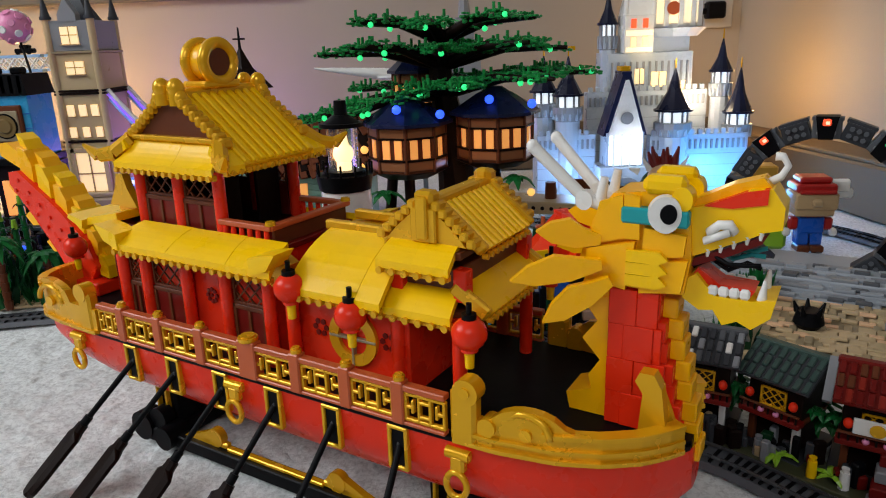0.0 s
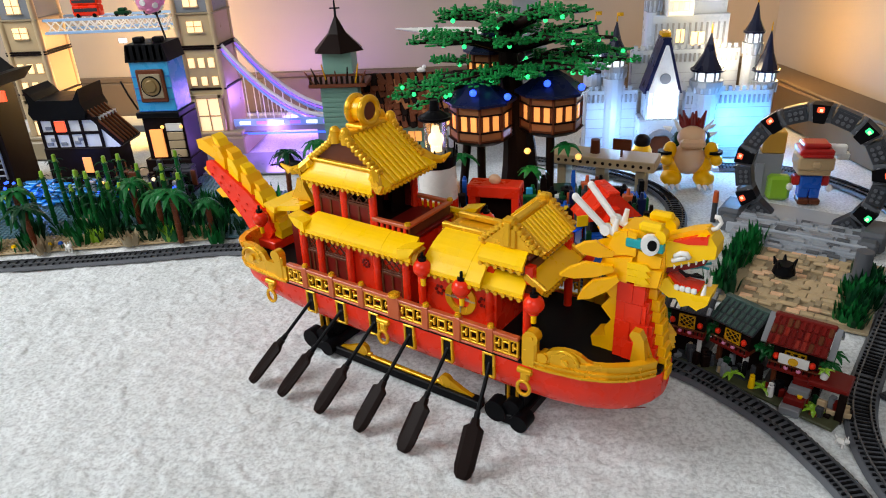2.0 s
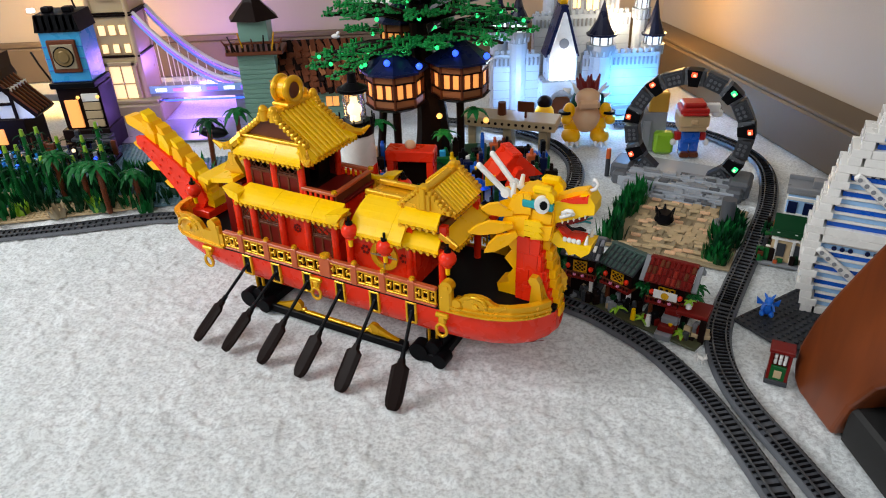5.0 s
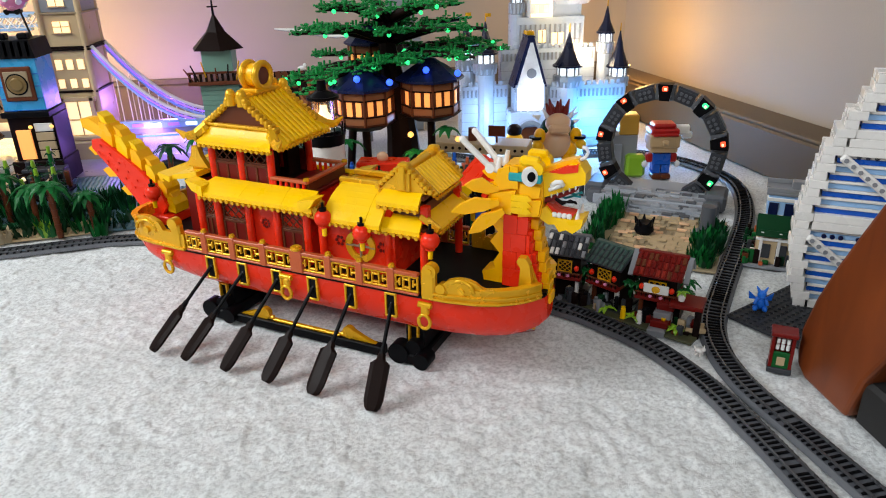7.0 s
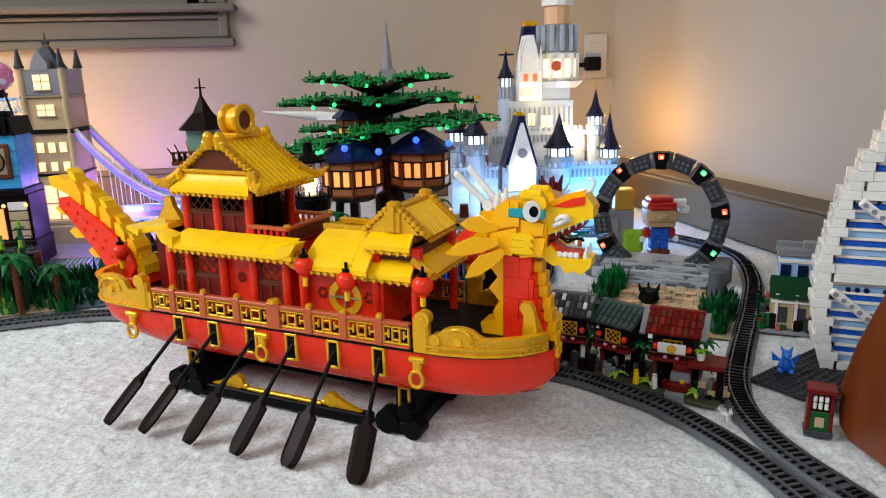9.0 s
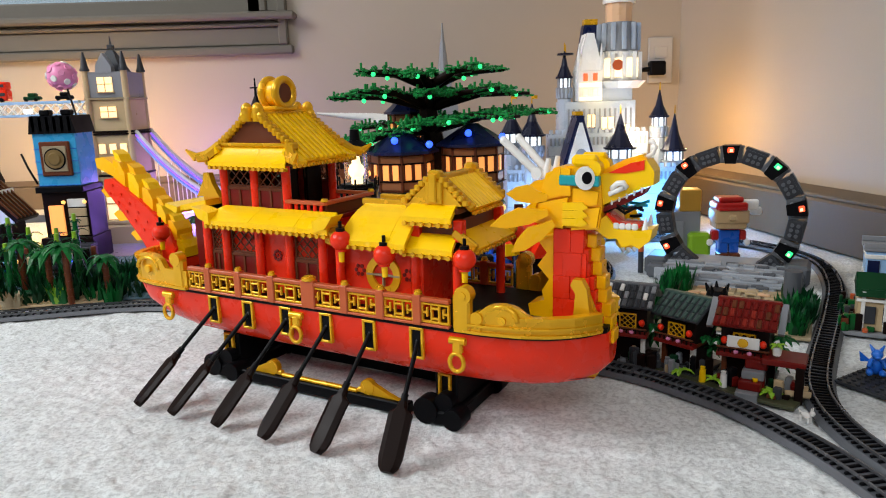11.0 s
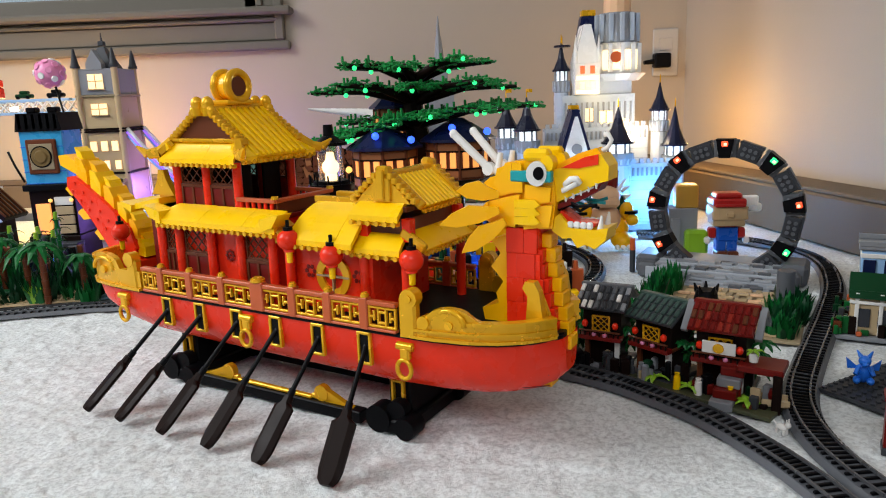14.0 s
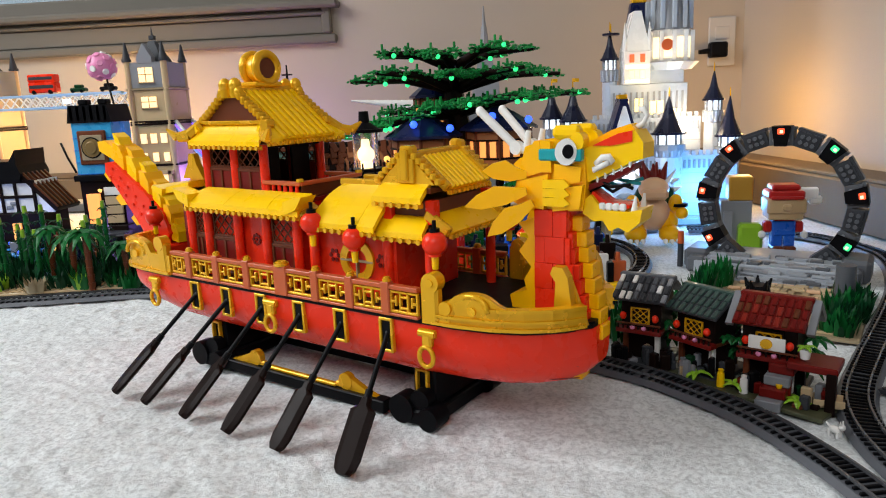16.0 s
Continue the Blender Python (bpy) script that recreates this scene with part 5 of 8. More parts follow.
for x, y, r, h, mt in ((-62.0, 78.5, 1.6, 2.2, DARK_TAN), (-47.5, 78.2, 1.3, 3.0, GREEN), (-51, 81, 1.6, 2.6, GREEN), (-56, 79.8, 1.2, 2.2, LIME), (-70.5, 78.5, 1.5, 3.0, GREEN), (-68.3, 79.5, 1.0, 2.6, LIME), (-75.5, 75.5, 1.6, 2.6, DARK_TAN), (-78.5, 77, 1.6, 3.0, GREEN), (-84, 75.5, 1.5, 2.6, GREEN), (-90, 75, 1.5, 2.6, LIME), (-46, 90, 2.2, 3.6, DARK_GREEN), (-42, 92, 2.4, 4.0, GREEN), (-49, 94, 2.2, 4.0, DARK_GREEN), (-54, 92, 2.4, 4.2, GREEN), (-60, 92, 2.4, 4.0, DARK_GREEN), (-66, 82, 2.0, 3.0, DARK_GREEN), (-73, 84, 2.0, 3.0, GREEN), (-44, 86, 1.2, 2.6, GREEN)):
    grass_tuft(x, y, r, h, mt, 26)
for x, y, c in ((-74.5, 76.2, YELLOW), (-76, 75.6, RED), (-72.8, 76.6, BLUE_P), (-80, 75.4, YELLOW), (-83, 75.2, RED)):
    o = thing("toy_flower", x, y, 0.37, 0, "small bright plastic flower on a stem", "toy flower", "flowers")
    part("stem", Mesh().cyl((0, 0, 0), (0, 0, 0.9), 0.12, 0.12, 6), GREEN, o)
    part("bloom", Mesh().cyl((0, 0, 0.9), (0, 0, 1.25), 0.42, 0.3, 8), c, o)


def small_animal(name, x, y, z, rz, s, mat, label):
    """A small moulded animal: body, head, ears, legs, in one mesh."""
    m = Mesh().ball(0, 0, 1.1, 0.55, 1.0, 0.55, 10, 6).ball(0, -1.05, 1.75, 0.5, 0.5, 0.5, 10, 6).cyl((0.25, -1.0, 2.0), (0.3, -0.95, 2.7), 0.16, 0.1, 6).cyl((-0.25, -1.0, 2.0), (-0.3, -0.95, 2.7), 0.16, 0.1, 6).cyl((0, 0.9, 1.3), (0, 1.4, 1.8), 0.2, 0.12, 6)
    for lx in (-0.32, 0.32):
        for ly in (-0.65, 0.65):
            m.cyl((lx, ly, 0), (lx, ly, 0.9), 0.22, 0.24, 8)
    o = solid(name, m, mat, x, y, z, rz, label, "toy animal")
    o.scale = (s, s, s)
    return o


small_animal("toy_dog", -71.0, 75.6, 0.37, 60, 0.7, WHITE, "small white plastic dog on the sandy plate")
small_animal("toy_rabbit", 29.2, 32.2, 0.02, 30, 0.5, WHITE, "small white plastic rabbit on the carpet")
dragon = Mesh().ball(0, 0, 1.3, 0.95, 0.9, 1.3, 12, 8).ball(0, -0.5, 3.0, 0.72, 0.8, 0.65, 12, 8).ball(0, -1.2, 2.8, 0.4, 0.5, 0.32, 10, 6)
for sx in (-1, 1):
    dragon.ball(sx * 0.75, -0.7, 0.5, 0.45, 0.8, 0.45, 10, 6).cyl((sx * 0.6, -0.5, 2.2), (sx * 1.0, -1.2, 1.4), 0.3, 0.25, 8).cyl((sx * 0.4, -0.3, 3.4), (sx * 0.85, 0.1, 4.1), 0.3, 0.08, 8).prism([(sx * 0.4, 1.6), (sx * 1.9, 2.9), (sx * 1.7, 1.5)], "y", 0.5, 0.75)
dragon.cyl((0, 0.6, 0.8), (0.9, 1.9, 0.4), 0.45, 0.12, 8)
pet = solid("toy_dragon", dragon, plastic("vivid_blue_plastic", (0.015, 0.17, 0.75), 0.28), 40.2, 39.9, 0.55, -25, "small bright blue plastic dragon sitting on grey plate", "toy animal")
pet.scale = (0.72, 0.72, 0.72)
small_animal("toy_fox", -73.5, 86, 0.37, 90, 0.8, DARK_TAN, "small tan plastic animal among the bamboo")
croc = Mesh().ball(0, 0, 0.5, 3.2, 0.8, 0.5, 12, 6).ball(3.2, 0, 0.5, 1.6, 0.6, 0.35, 10, 6).cyl((-3, 0, 0.5), (-5.5, 0.6, 0.4), 0.5, 0.12, 8)
solid("toy_crocodile", croc, DARK_GREEN, -63, 83.5, 0.4, 10, "dark green plastic crocodile lying on blue plate", "toy animal")
orca = Mesh().ball(0, 0, 1.4, 3.4, 1.1, 1.2, 14, 8).prism([(-0.5, 2.2), (0.8, 2.2), (-0.2, 4.2)], "y", -0.15, 0.15).prism([(-4.6, -0.9), (-3.0, 0), (-4.6, 0.9), (-4.0, 0)], "z", 1.3, 1.6)
solid("toy_whale", orca, BLACK, -44, 112, 0.4, -15, "black plastic whale with a raised fin", "toy animal")

# ---- suspension bridge ----
bridge = thing("toy_bridge", -67, 133, 0.0, 0, "toy-brick tower bridge with lit windows and blue walkways", "toy bridge")


def lit_window(parent, x, y, z, w, h, mat=None, cross=True):
    p = part("window", Mesh().box(x, y, z, w, 0.3, h, 0.04), mat or PANE_C, parent, "lit window")
    if cross:
        part("mullion", Mesh().box(x, y - 0.18, z, 0.16, 0.12, h, 0.02).box(x, y - 0.18, z + h * 0.5, w, 0.12, 0.16, 0.02).box(x, y - 0.12, z - 0.25, w + 0.5, 0.5, 0.25, 0.04), TAN, p)


def bridge_tower(cx):
    t = part("tower", Mesh().box(cx, 0, 5.0, 8.8, 10.0, 9.2, 0.1), TAN, bridge, "tan brick tower")
    part("storey", Mesh().box(cx, 0, 14.6, 8.4, 9.6, 8.4, 0.1), TAN, t)
    part("storey", Mesh().box(cx, 0, 23.6, 8.4, 9.6, 6.4, 0.1), TAN, t)

    part("pier", Mesh().box(cx, 0, 0, 15.5, 16, 4.2, 0.3).box(cx, 0, 4.2, 14.0, 14, 0.9, 0.2), DARK_TAN, t, "stone pier")
    for z in (14.2, 22.8, 23.3, 30.0):
        part("band", Mesh().box(cx, 0, z, 9.2, 10.4, 0.4, 0.06), DARK_BROWN if z != 30.0 else DARK_TAN, t)
    part("top_storey", Mesh().box(cx, 0, 30.4, 8.6, 9.8, 5.2, 0.1), GREY, t, "light grey top storey")
    for sx in (-1, 1):
        for sy in (-1, 1):
            x, y = cx + sx * 3.9, sy * 4.6
            part("turret", Mesh().cyl((x, y, 5), (x, y, 35.8), 0.7, 0.7, 8), TAN, t)
            part("spire", Mesh().cyl((x, y, 35.8), (x, y, 36.3), 1.0, 1.0, 8).cyl((x, y, 36.3), (x, y, 39.6), 0.85, 0.2, 8), DARK_GREY, t, "grey corner spire")
    part("roof", Mesh().cyl((cx, 0, 35.6), (cx, 0, 40.2), 3.9, 0.8, 4, True, False, None).box(cx, 0, 40.4, 1.2, 1.2, 0.9, 0.1).cyl((cx, 0, 41.2), (cx, 0, 43.0), 0.25, 0.1, 6), DARK_GREY, t, "grey pointed roof")
    part("dormer", Mesh().prism([(cx - 1.6, 35.4), (cx + 1.6, 35.4), (cx + 1.6, 36.6), (cx, 39.4), (cx - 1.6, 36.6)], "y", -5.0, -3.2), GREY, t)
    lit_window(t, cx, -5.0, 31.6, 3.0, 2.9)
    lit_window(t, cx, -4.95, 26.4, 3.2, 2.2)
    for dx in (-2.2, 0, 2.2):
        lit_window(t, cx + dx, -4.95, 19.0, 1.3, 2.0, cross=False)
    for dx in (-2.4, 0, 2.4):
        lit_window(t, cx + dx, -4.95, 15.2, 1.2, 1.8, cross=False)
    part("gate", Mesh().box(cx, -5.4, 5.2, 5.4, 0.4, 7.2, 0.1), PANE_C, t, "lit gateway")
    part("gate_arch", Mesh().box(cx - 2.9, -5.5, 5.1, 0.9, 0.7, 8.2, 0.1).box(cx + 2.9, -5.5, 5.1, 0.9, 0.7, 8.2, 0.1).box(cx, -5.5, 12.4, 7.6, 0.7, 0.9, 0.1).box(cx, -5.6, 5.2, 0.3, 0.3, 7.2, 0.05).box(cx, -5.6, 8.4, 6.2, 0.3, 0.3, 0.05), TAN, t)
    lit_window(t, cx - 4.3, -2.0, 31.6, 0.4, 2.4, cross=False)


bridge_tower(1.2)
bridge_tower(-37.6)
for y in (-4.0, 4.0):
    wk = part("walkway", Mesh().box(-18.5, y, 27.0, 27.4, 1.6, 0.5, 0.06).box(-18.5, y, 29.6, 27.4, 1.2, 0.5, 0.06), SKY_BLUE, bridge, "light blue upper walkway")
    for i in range(14):
        x = -31.5 + i * 2.0
        part("truss", Mesh().cyl((x, y - 0.4, 27.4), (x + 2.0, y - 0.4, 29.7), 0.16, 0.16, 6).cyl((x + 2.0, y - 0.4, 27.4), (x, y - 0.4, 29.7), 0.16, 0.16, 6), WHITE, wk)
part("deck", Mesh().box(-18.5, 0, 5.0, 28, 9, 1.6, 0.1).box(26, 0, 4.6, 40, 9, 1.2, 0.1).box(26, 0, 0, 3.0, 8, 4.6, 0.1), GREY, bridge, "road deck")
part("parapet", Mesh().box(26, -4.6, 5.8, 40, 0.5, 1.6, 0.06), SKY_BLUE, bridge)
for i in range(10):
    part("deck_light", Mesh().box(8.6 + i * 3.8, -4.95, 6.2, 2.4, 0.25, 0.7, 0.04), BULB_P if i % 2 else BULB_C, bridge)
part("deck_glow", Mesh().box(26, -4.7, 3.9, 38, 0.3, 0.35, 0.04), BULB_B, bridge, "blue light strip")
for y in (-4.2, 4.2):
    pts = [(6.0 + 22 * t, y, 23.5 - 31 * t + 15.0 * t * t) for t in [i / 12 for i in range(13)]]
    part("cable", Mesh().tube(pts, 0.42, 8), WHITE, bridge, "pale sweeping suspension cable")
    part("cable_light", Mesh().tube([(p[0], p[1] - 0.35, p[2] - 0.75) for p in pts], 0.22, 6), BULB_P, bridge, "violet light strip")
    part("cable", Mesh().tube([(p[0], p[1], p[2] - 1.6) for p in pts], 0.3, 8), SKY_BLUE, bridge)
    for p in pts[2:-1]:
        part("hanger", Mesh().cyl((p[0], y, 5.4), (p[0], y, p[2]), 0.12, 0.12, 6), WHITE, bridge)
bus = Mesh().box(0, 0, 0.3, 6.0, 2.2, 2.2, 0.25).box(0, 0, 2.5, 6.0, 2.2, 1.6, 0.25)
bb = thing("toy_bus", -89, 129.6, 29.9 + 0.25, 0, "small red double-decker toy bus on the walkway", "toy bus")
part("body", bus, RED, bb)
for x in (-1.8, 1.8):
    part("wheel", Mesh().cyl((x, -1.2, 0.45), (x, -0.7, 0.45), 0.45, 0.45, 10), BLACK, bb)
part("window_band", Mesh().box(0, -1.12, 1.2, 5.2, 0.1, 0.7, 0.02).box(0, -1.12, 3.0, 5.2, 0.1, 0.6, 0.02), DARK_GREY, bb)
for x, mat in ((-81.5, DARK_GREEN), (-75, BLACK)):
    o = thing("toy_car", x, 129.6, 30.12, 0, "small dark toy car on the walkway", "toy car")
    part("body", Mesh().box(0, 0, 0.25, 3.4, 1.6, 0.8, 0.25).box(0.1, 0, 1.0, 1.7, 1.4, 0.7, 0.3), mat, o)
    for wx in (-1, 1):
        part("wheel", Mesh().cyl((wx, -0.9, 0.35), (wx, -0.5, 0.35), 0.35, 0.35, 10), BLACK, o)

# ---- left village ----
def stud_top(parent, x0, x1, y0, y1, z, mat):
    tagged(part("studs", Mesh().studs(x0, x1, y0, y1, z), mat, parent), kind="stuff")


shop = thing("toy_building", -67.8, 112, 0, 0, "tall blue toy-brick building with round dial and black roof", "toy building")
part("ground_floor", Mesh().box(0, 0, 0, 9.4, 8, 5.0, 0.15).box(0.4, 0, 5.0, 8.2, 7, 8.4, 0.1), DARK_BROWN, shop)
part("doorway", Mesh().box(-1.3, -3.7, 5.4, 2.6, 0.4, 5.6, 0.05), PANE_W, shop, "amber lit doorway")
for i in range(4):
    part("shop_panel", Mesh().box(2.5, -3.7, 5.4 + i * 1.75, 3.2, 0.4, 1.5, 0.06), TAN if i != 3 else WHITE, shop)
part("lamp", Mesh().ball(0.4, -4.2, 11.6, 0.35), BULB_W, shop)
part("lamp", Mesh().ball(4.2, -4.2, 11.6, 0.35), BULB_W, shop)
part("cornice", Mesh().box(0, -0.2, 13.4, 8.6, 8.2, 1.1, 0.12), BLACK, shop)
part("upper_floor", Mesh().box(0, 0, 14.5, 7.6, 7, 9.8, 0.1), AZURE, shop, "bright blue upper storey")
for z in (14.6, 16.8, 19.0, 21.2):
    part("course", Mesh().box(0, -3.55, z, 7.7, 0.25, 0.12, 0.02), BLUE_P, shop)
part("dial_panel", Mesh().box(0, -3.7, 16.4, 5.4, 0.6, 6.2, 0.2), BROWN, shop)
part("dial_panel", Mesh().box(0, -4.0, 17.2, 4.2, 0.3, 4.6, 0.2), DARK_TAN, shop)
part("dial", Mesh().cyl((0, -4.1, 19.5), (0, -4.35, 19.5), 1.7, 1.7, 24).cyl((0, -4.3, 19.5), (0, -4.55, 19.5), 1.25, 1.0, 24), plastic("bronze_plastic", (0.22, 0.14, 0.05), 0.3, metal=0.4), shop, "round bronze dial")
part("dial_ring", Mesh().cyl((0, -4.0, 19.5), (0, -4.25, 19.5), 1.95, 1.95, 24), BLACK, shop)
part("roof", Mesh().prism([(-4.2, 24.0), (4.2, 24.0), (3.6, 27.2), (-3.6, 27.2)], "y", -3.9, 3.9), BLACK, shop, "black tiled roof")
for i in range(6):
    part("roof_tile", Mesh().box(-3.2 + i * 1.28, -3.6, 24.3, 0.8, 0.6, 2.8, 0.15), BLACK, shop)
for x in (-2, 1.8):
    part("chimney", Mesh().box(x, -1, 27.2, 1.8, 1.8, 1.0, 0.2), BLACK, shop)
part("crow_bar", Mesh().tube([(-4.0, -3.5, 15), (-5.2, -3.7, 18), (-6.0, -3.8, 20.6)], 0.2, 6), BLACK, shop)
part("roof_lamp", Mesh().box(-3.8, -3.4, 27.6, 1.4, 0.6, 0.8, 0.1), BULB_C, shop)
part("porch", Mesh().box(1.5, -5.0, 3.4, 7.5, 3.0, 0.6, 0.1).box(4.6, -5.6, 1.2, 2.2, 2.2, 2.4, 0.2).box(-1, -5.6, 4.0, 1.0, 1.0, 1.6, 0.2), DARK_GREY, shop)

balloon = thing("toy_balloon", -69, 117.2, 27.0, 0, "pink spotted ball on a thin black rod", "toy balloon")
part("rod", Mesh().cyl((3.2, -3.0, -0.6), (0.7, 0, 5.0), 0.2, 0.2, 8), BLACK, balloon)
part("ball", Mesh().ball(0, 0, 7.4, 2.6, 2.6, 2.6, 18, 12), PINK, balloon)
for i in range(26):
    z = 1 - 2 * (i + 0.5) / 26
    a = i * 2.39996
    r = math.sqrt(1 - z * z)
    d = Vector((r * math.cos(a), r * math.sin(a), z))
    c = Vector((0, 0, 7.4)) + d * 2.55
    part("spot", Mesh().cyl(c, c + d * 0.22, 0.62, 0.55, 10), PINK if i % 3 else WHITE, balloon)

house = thing("toy_building", -85.5, 111, 0, 0, "white timbered toy house with curved black roof", "toy building")
house.scale = (0.8, 0.9, 0.93)
part("ground_floor", Mesh().box(0, 0, 0, 17, 9, 8.6, 0.1), DARK_BROWN, house)
part("upper_wall", Mesh().box(-0.4, 0, 8.6, 15.2, 8, 6.4, 0.05), WHITE, house)
for x in (-8.0, -4.6, -0.9, 2.6, 7.0):
    part("timber", Mesh().box(x, -4.05, 8.4, 0.7, 0.5, 6.8, 0.06), DARK_BROWN, house)
for z in (8.2, 11.6, 14.6):
    part("timber", Mesh().box(-0.4, -4.05, z, 15.4, 0.55, 0.6, 0.06), DARK_BROWN, house)
for i, (x, z) in enumerate(((-6.6, 9.2), (-5.4, 10.1), (-3.0, 9.2), (0.6, 9.4), (1.6, 10.2), (-6.0, 12.6))):
    part("grey_brick", Mesh().box(x, -4.1, z, 1.5, 0.3, 0.7, 0.06), GREY, house)
part("window", Mesh().box(-2.8, -4.15, 12.0, 2.6, 0.3, 2.4, 0.05), BULB_R, house, "red lit window")
part("window", Mesh().box(2.0, -4.6, 3.2, 2.2, 0.3, 3.4, 0.05), PANE_W, house, "amber lit window")
part("roof", Mesh().prism([(-8.6, 15.0), (4.6, 15.0), (5.2, 16.4), (4.4, 18.2), (4.6, 21.2), (3.8, 20.2), (2.8, 19.0), (-6.8, 19.0), (-7.8, 20.2), (-9.2, 21.4), (-8.6, 18.2), (-9.4, 16.4)], "y", -5.0, 4.6), BLACK, house, "curved black roof with raised ends")
part("lean_to", Mesh().prism([(4.6, 15.6), (4.8, 16.4), (12.4, 9.4), (11.8, 8.8)], "y", -4.4, 3.8), DARK_BROWN, house, "steep brown lean-to roof")
for i in range(6):
    part("batten", Mesh().prism([(5.0, 16.3), (5.2, 16.7), (12.3, 9.9), (12.1, 9.4)], "y", -4.2 + i * 1.4, -3.8 + i * 1.4), BROWN, house)
part("side_wall", Mesh().prism([(4.4, 8.6), (4.4, 15.2), (11.0, 9.2), (11.0, 8.6)], "y", -3.9, -3.4), WHITE, house)

dark_tower = thing("toy_building", -104, 108, 0, 0, "dark toy tower with grey ladder and curved roofs", "toy building")
part("wall", Mesh().box(0, 0, 0, 12, 8, 21, 0.1), DARK_BROWN, dark_tower)
part("roof", Mesh().prism([(-8, 21), (8, 21), (10.5, 23.5), (6.5, 23.0), (3.5, 26), (-3.5, 26), (-8, 23)], "y", -5.5, 5), BLACK, dark_tower)
part("sign", Mesh().box(8.6, -5.2, 18.6, 3.4, 0.6, 2.0, 0.1), BULB_R, dark_tower, "red glowing lantern box")
lad = Mesh().box(3.0, -4.4, 3, 0.3, 0.4, 15, 0.05).box(4.8, -4.4, 3, 0.3, 0.4, 15, 0.05)
for i in range(11):
    lad.box(3.9, -4.4, 3.6 + i * 1.3, 1.8, 0.3, 0.3, 0.05)
part("ladder", lad, GREY, dark_tower)
part("window", Mesh().box(-1.5, -4.2, 3.2, 2.0, 0.3, 3.4, 0.05), PANE_W, dark_tower)

pond = thing("toy_pond", -86, 99, 0.4, 0, "blue lit pond of small translucent plastic pieces", "toy pond")
wt = Mesh()
for i in range(120):
    wt.box(rng.uniform(-12, 12), rng.uniform(-4, 4), rng.uniform(0, 2.2), rng.uniform(0.8, 2.4), rng.uniform(0.8, 1.6), 0.4, 0.08)
tagged(part("water", wt, plastic("pond_blue", (0.02, 0.22, 0.55), 0.12, vary=0.3), pond), kind="stuff")
for i in range(14):
    part("light", Mesh().ball(rng.uniform(-12, 14), rng.uniform(-4.5, 3), rng.uniform(2.2, 3.2), 0.3, nu=8, nv=6), BULB_B, pond)

dock = thing("toy_dock", -70, 101, 0.4, 0, "dark toy dock crowded with small pieces and lamps", "toy dock")
part("planking", Mesh().box(0, 0, 0, 19, 8, 0.6, 0.08), DARK_BROWN, dock)
for i in range(70):
    x, y = rng.uniform(-9, 9), rng.uniform(-3.8, 3.8)
    h = rng.uniform(0.5, 3.4)
    m = Mesh().box(x, y, 0.6, rng.uniform(0.5, 1.6), rng.uniform(0.5, 1.2), h, 0.1)
    if i % 3 == 0:
        m.cyl((x, y, 0.6 + h), (x, y, 0.6 + h + rng.uniform(0.8, 2.2)), 0.16, 0.12, 6)
    part("small_piece", m, rng.choice((BLACK, DARK_BROWN, DARK_BROWN, BROWN, DARK_GREY, GREY, DARK_GREEN, NAVY, TAN)), dock)
for x, y, z, b in ((-6, -3.6, 3.6, BULB_W), (-1, -3.8, 2.6, BULB_W), (4, -3.6, 4.2, BULB_Y), (7.5, -3.4, 2.4, BULB_B), (1.5, -3.9, 4.6, BULB_B)):
    part("light", Mesh().ball(x, y, z, 0.36, nu=8, nv=6), b, dock)

# ---- fishing shack ----
shack = thing("toy_building", -26, 118, 0, 0, "sand-green toy fishing shack with tower and patchwork roof", "toy building")
part("tower", Mesh().box(-7.2, 0, 0, 7.4, 7, 17.2, 0.1).box(-7.2, 0, 19.2, 5.8, 5.6, 4.4, 0.1), SAND_GREEN, shack)
for z in np.arange(0.9, 17, 1.0):
    part("plank", Mesh().box(-7.2, -3.55, float(z), 7.5, 0.2, 0.82, 0.06), SAND_GREEN, shack)
part("gallery", Mesh().box(-7.2, 0, 17.0, 11.4, 10, 0.8, 0.1), BROWN, shack)
for i in range(11):
    part("gallery_post", Mesh().box(-12.4 + i * 1.04, -4.8, 17.7, 0.5, 0.4, 1.7, 0.06), DARK_BROWN, shack)
part("gallery_rail", Mesh().box(-7.2, -4.8, 19.2, 11.2, 0.5, 0.4, 0.06), BROWN, shack)
part("tower_roof", Mesh().cyl((-7.2, 0, 23.4), (-7.2, 0, 26.6), 5.4, 2.0, 6, True, False).cyl((-7.2, 0, 26.6), (-7.2, 0, 29.6), 2.0, 0.35, 6, True, False).cyl((-7.2, 0, 29.4), (-7.2, 0, 32.4), 0.25, 0.12, 6).cyl((-8.2, 0, 31.2), (-6.2, 0, 31.2), 0.15, 0.15, 6), DARK_BROWN, shack, "dark shingled tower roof")
part("house", Mesh().box(4.6, 1, 0, 17.4, 10, 9.6, 0.1), SAND_GREEN, shack)
for z in np.arange(0.4, 9, 1.05):
    part("plank", Mesh().box(4.6, -4.05, float(z), 17.5, 0.2, 0.88, 0.06), SAND_GREEN, shack)
slope_len = math.hypot(7.2, 8.4)
sm = Matrix.Translation((4.6, -1.6, 13.4)) @ turn_about(0, 0, 0, math.degrees(math.atan2(8.4, 7.2)), 0, 0)
part("roof", Mesh().box(0, 0, -0.5, 19.5, slope_len, 0.5, 0.05, sm), DARK_BROWN, shack)
part("roof", Mesh().prism([(2.2, 17.6), (2.8, 18.0), (9.0, 10.6), (8.4, 10.0)], "x", -5.0, 14.2), DARK_BROWN, shack)
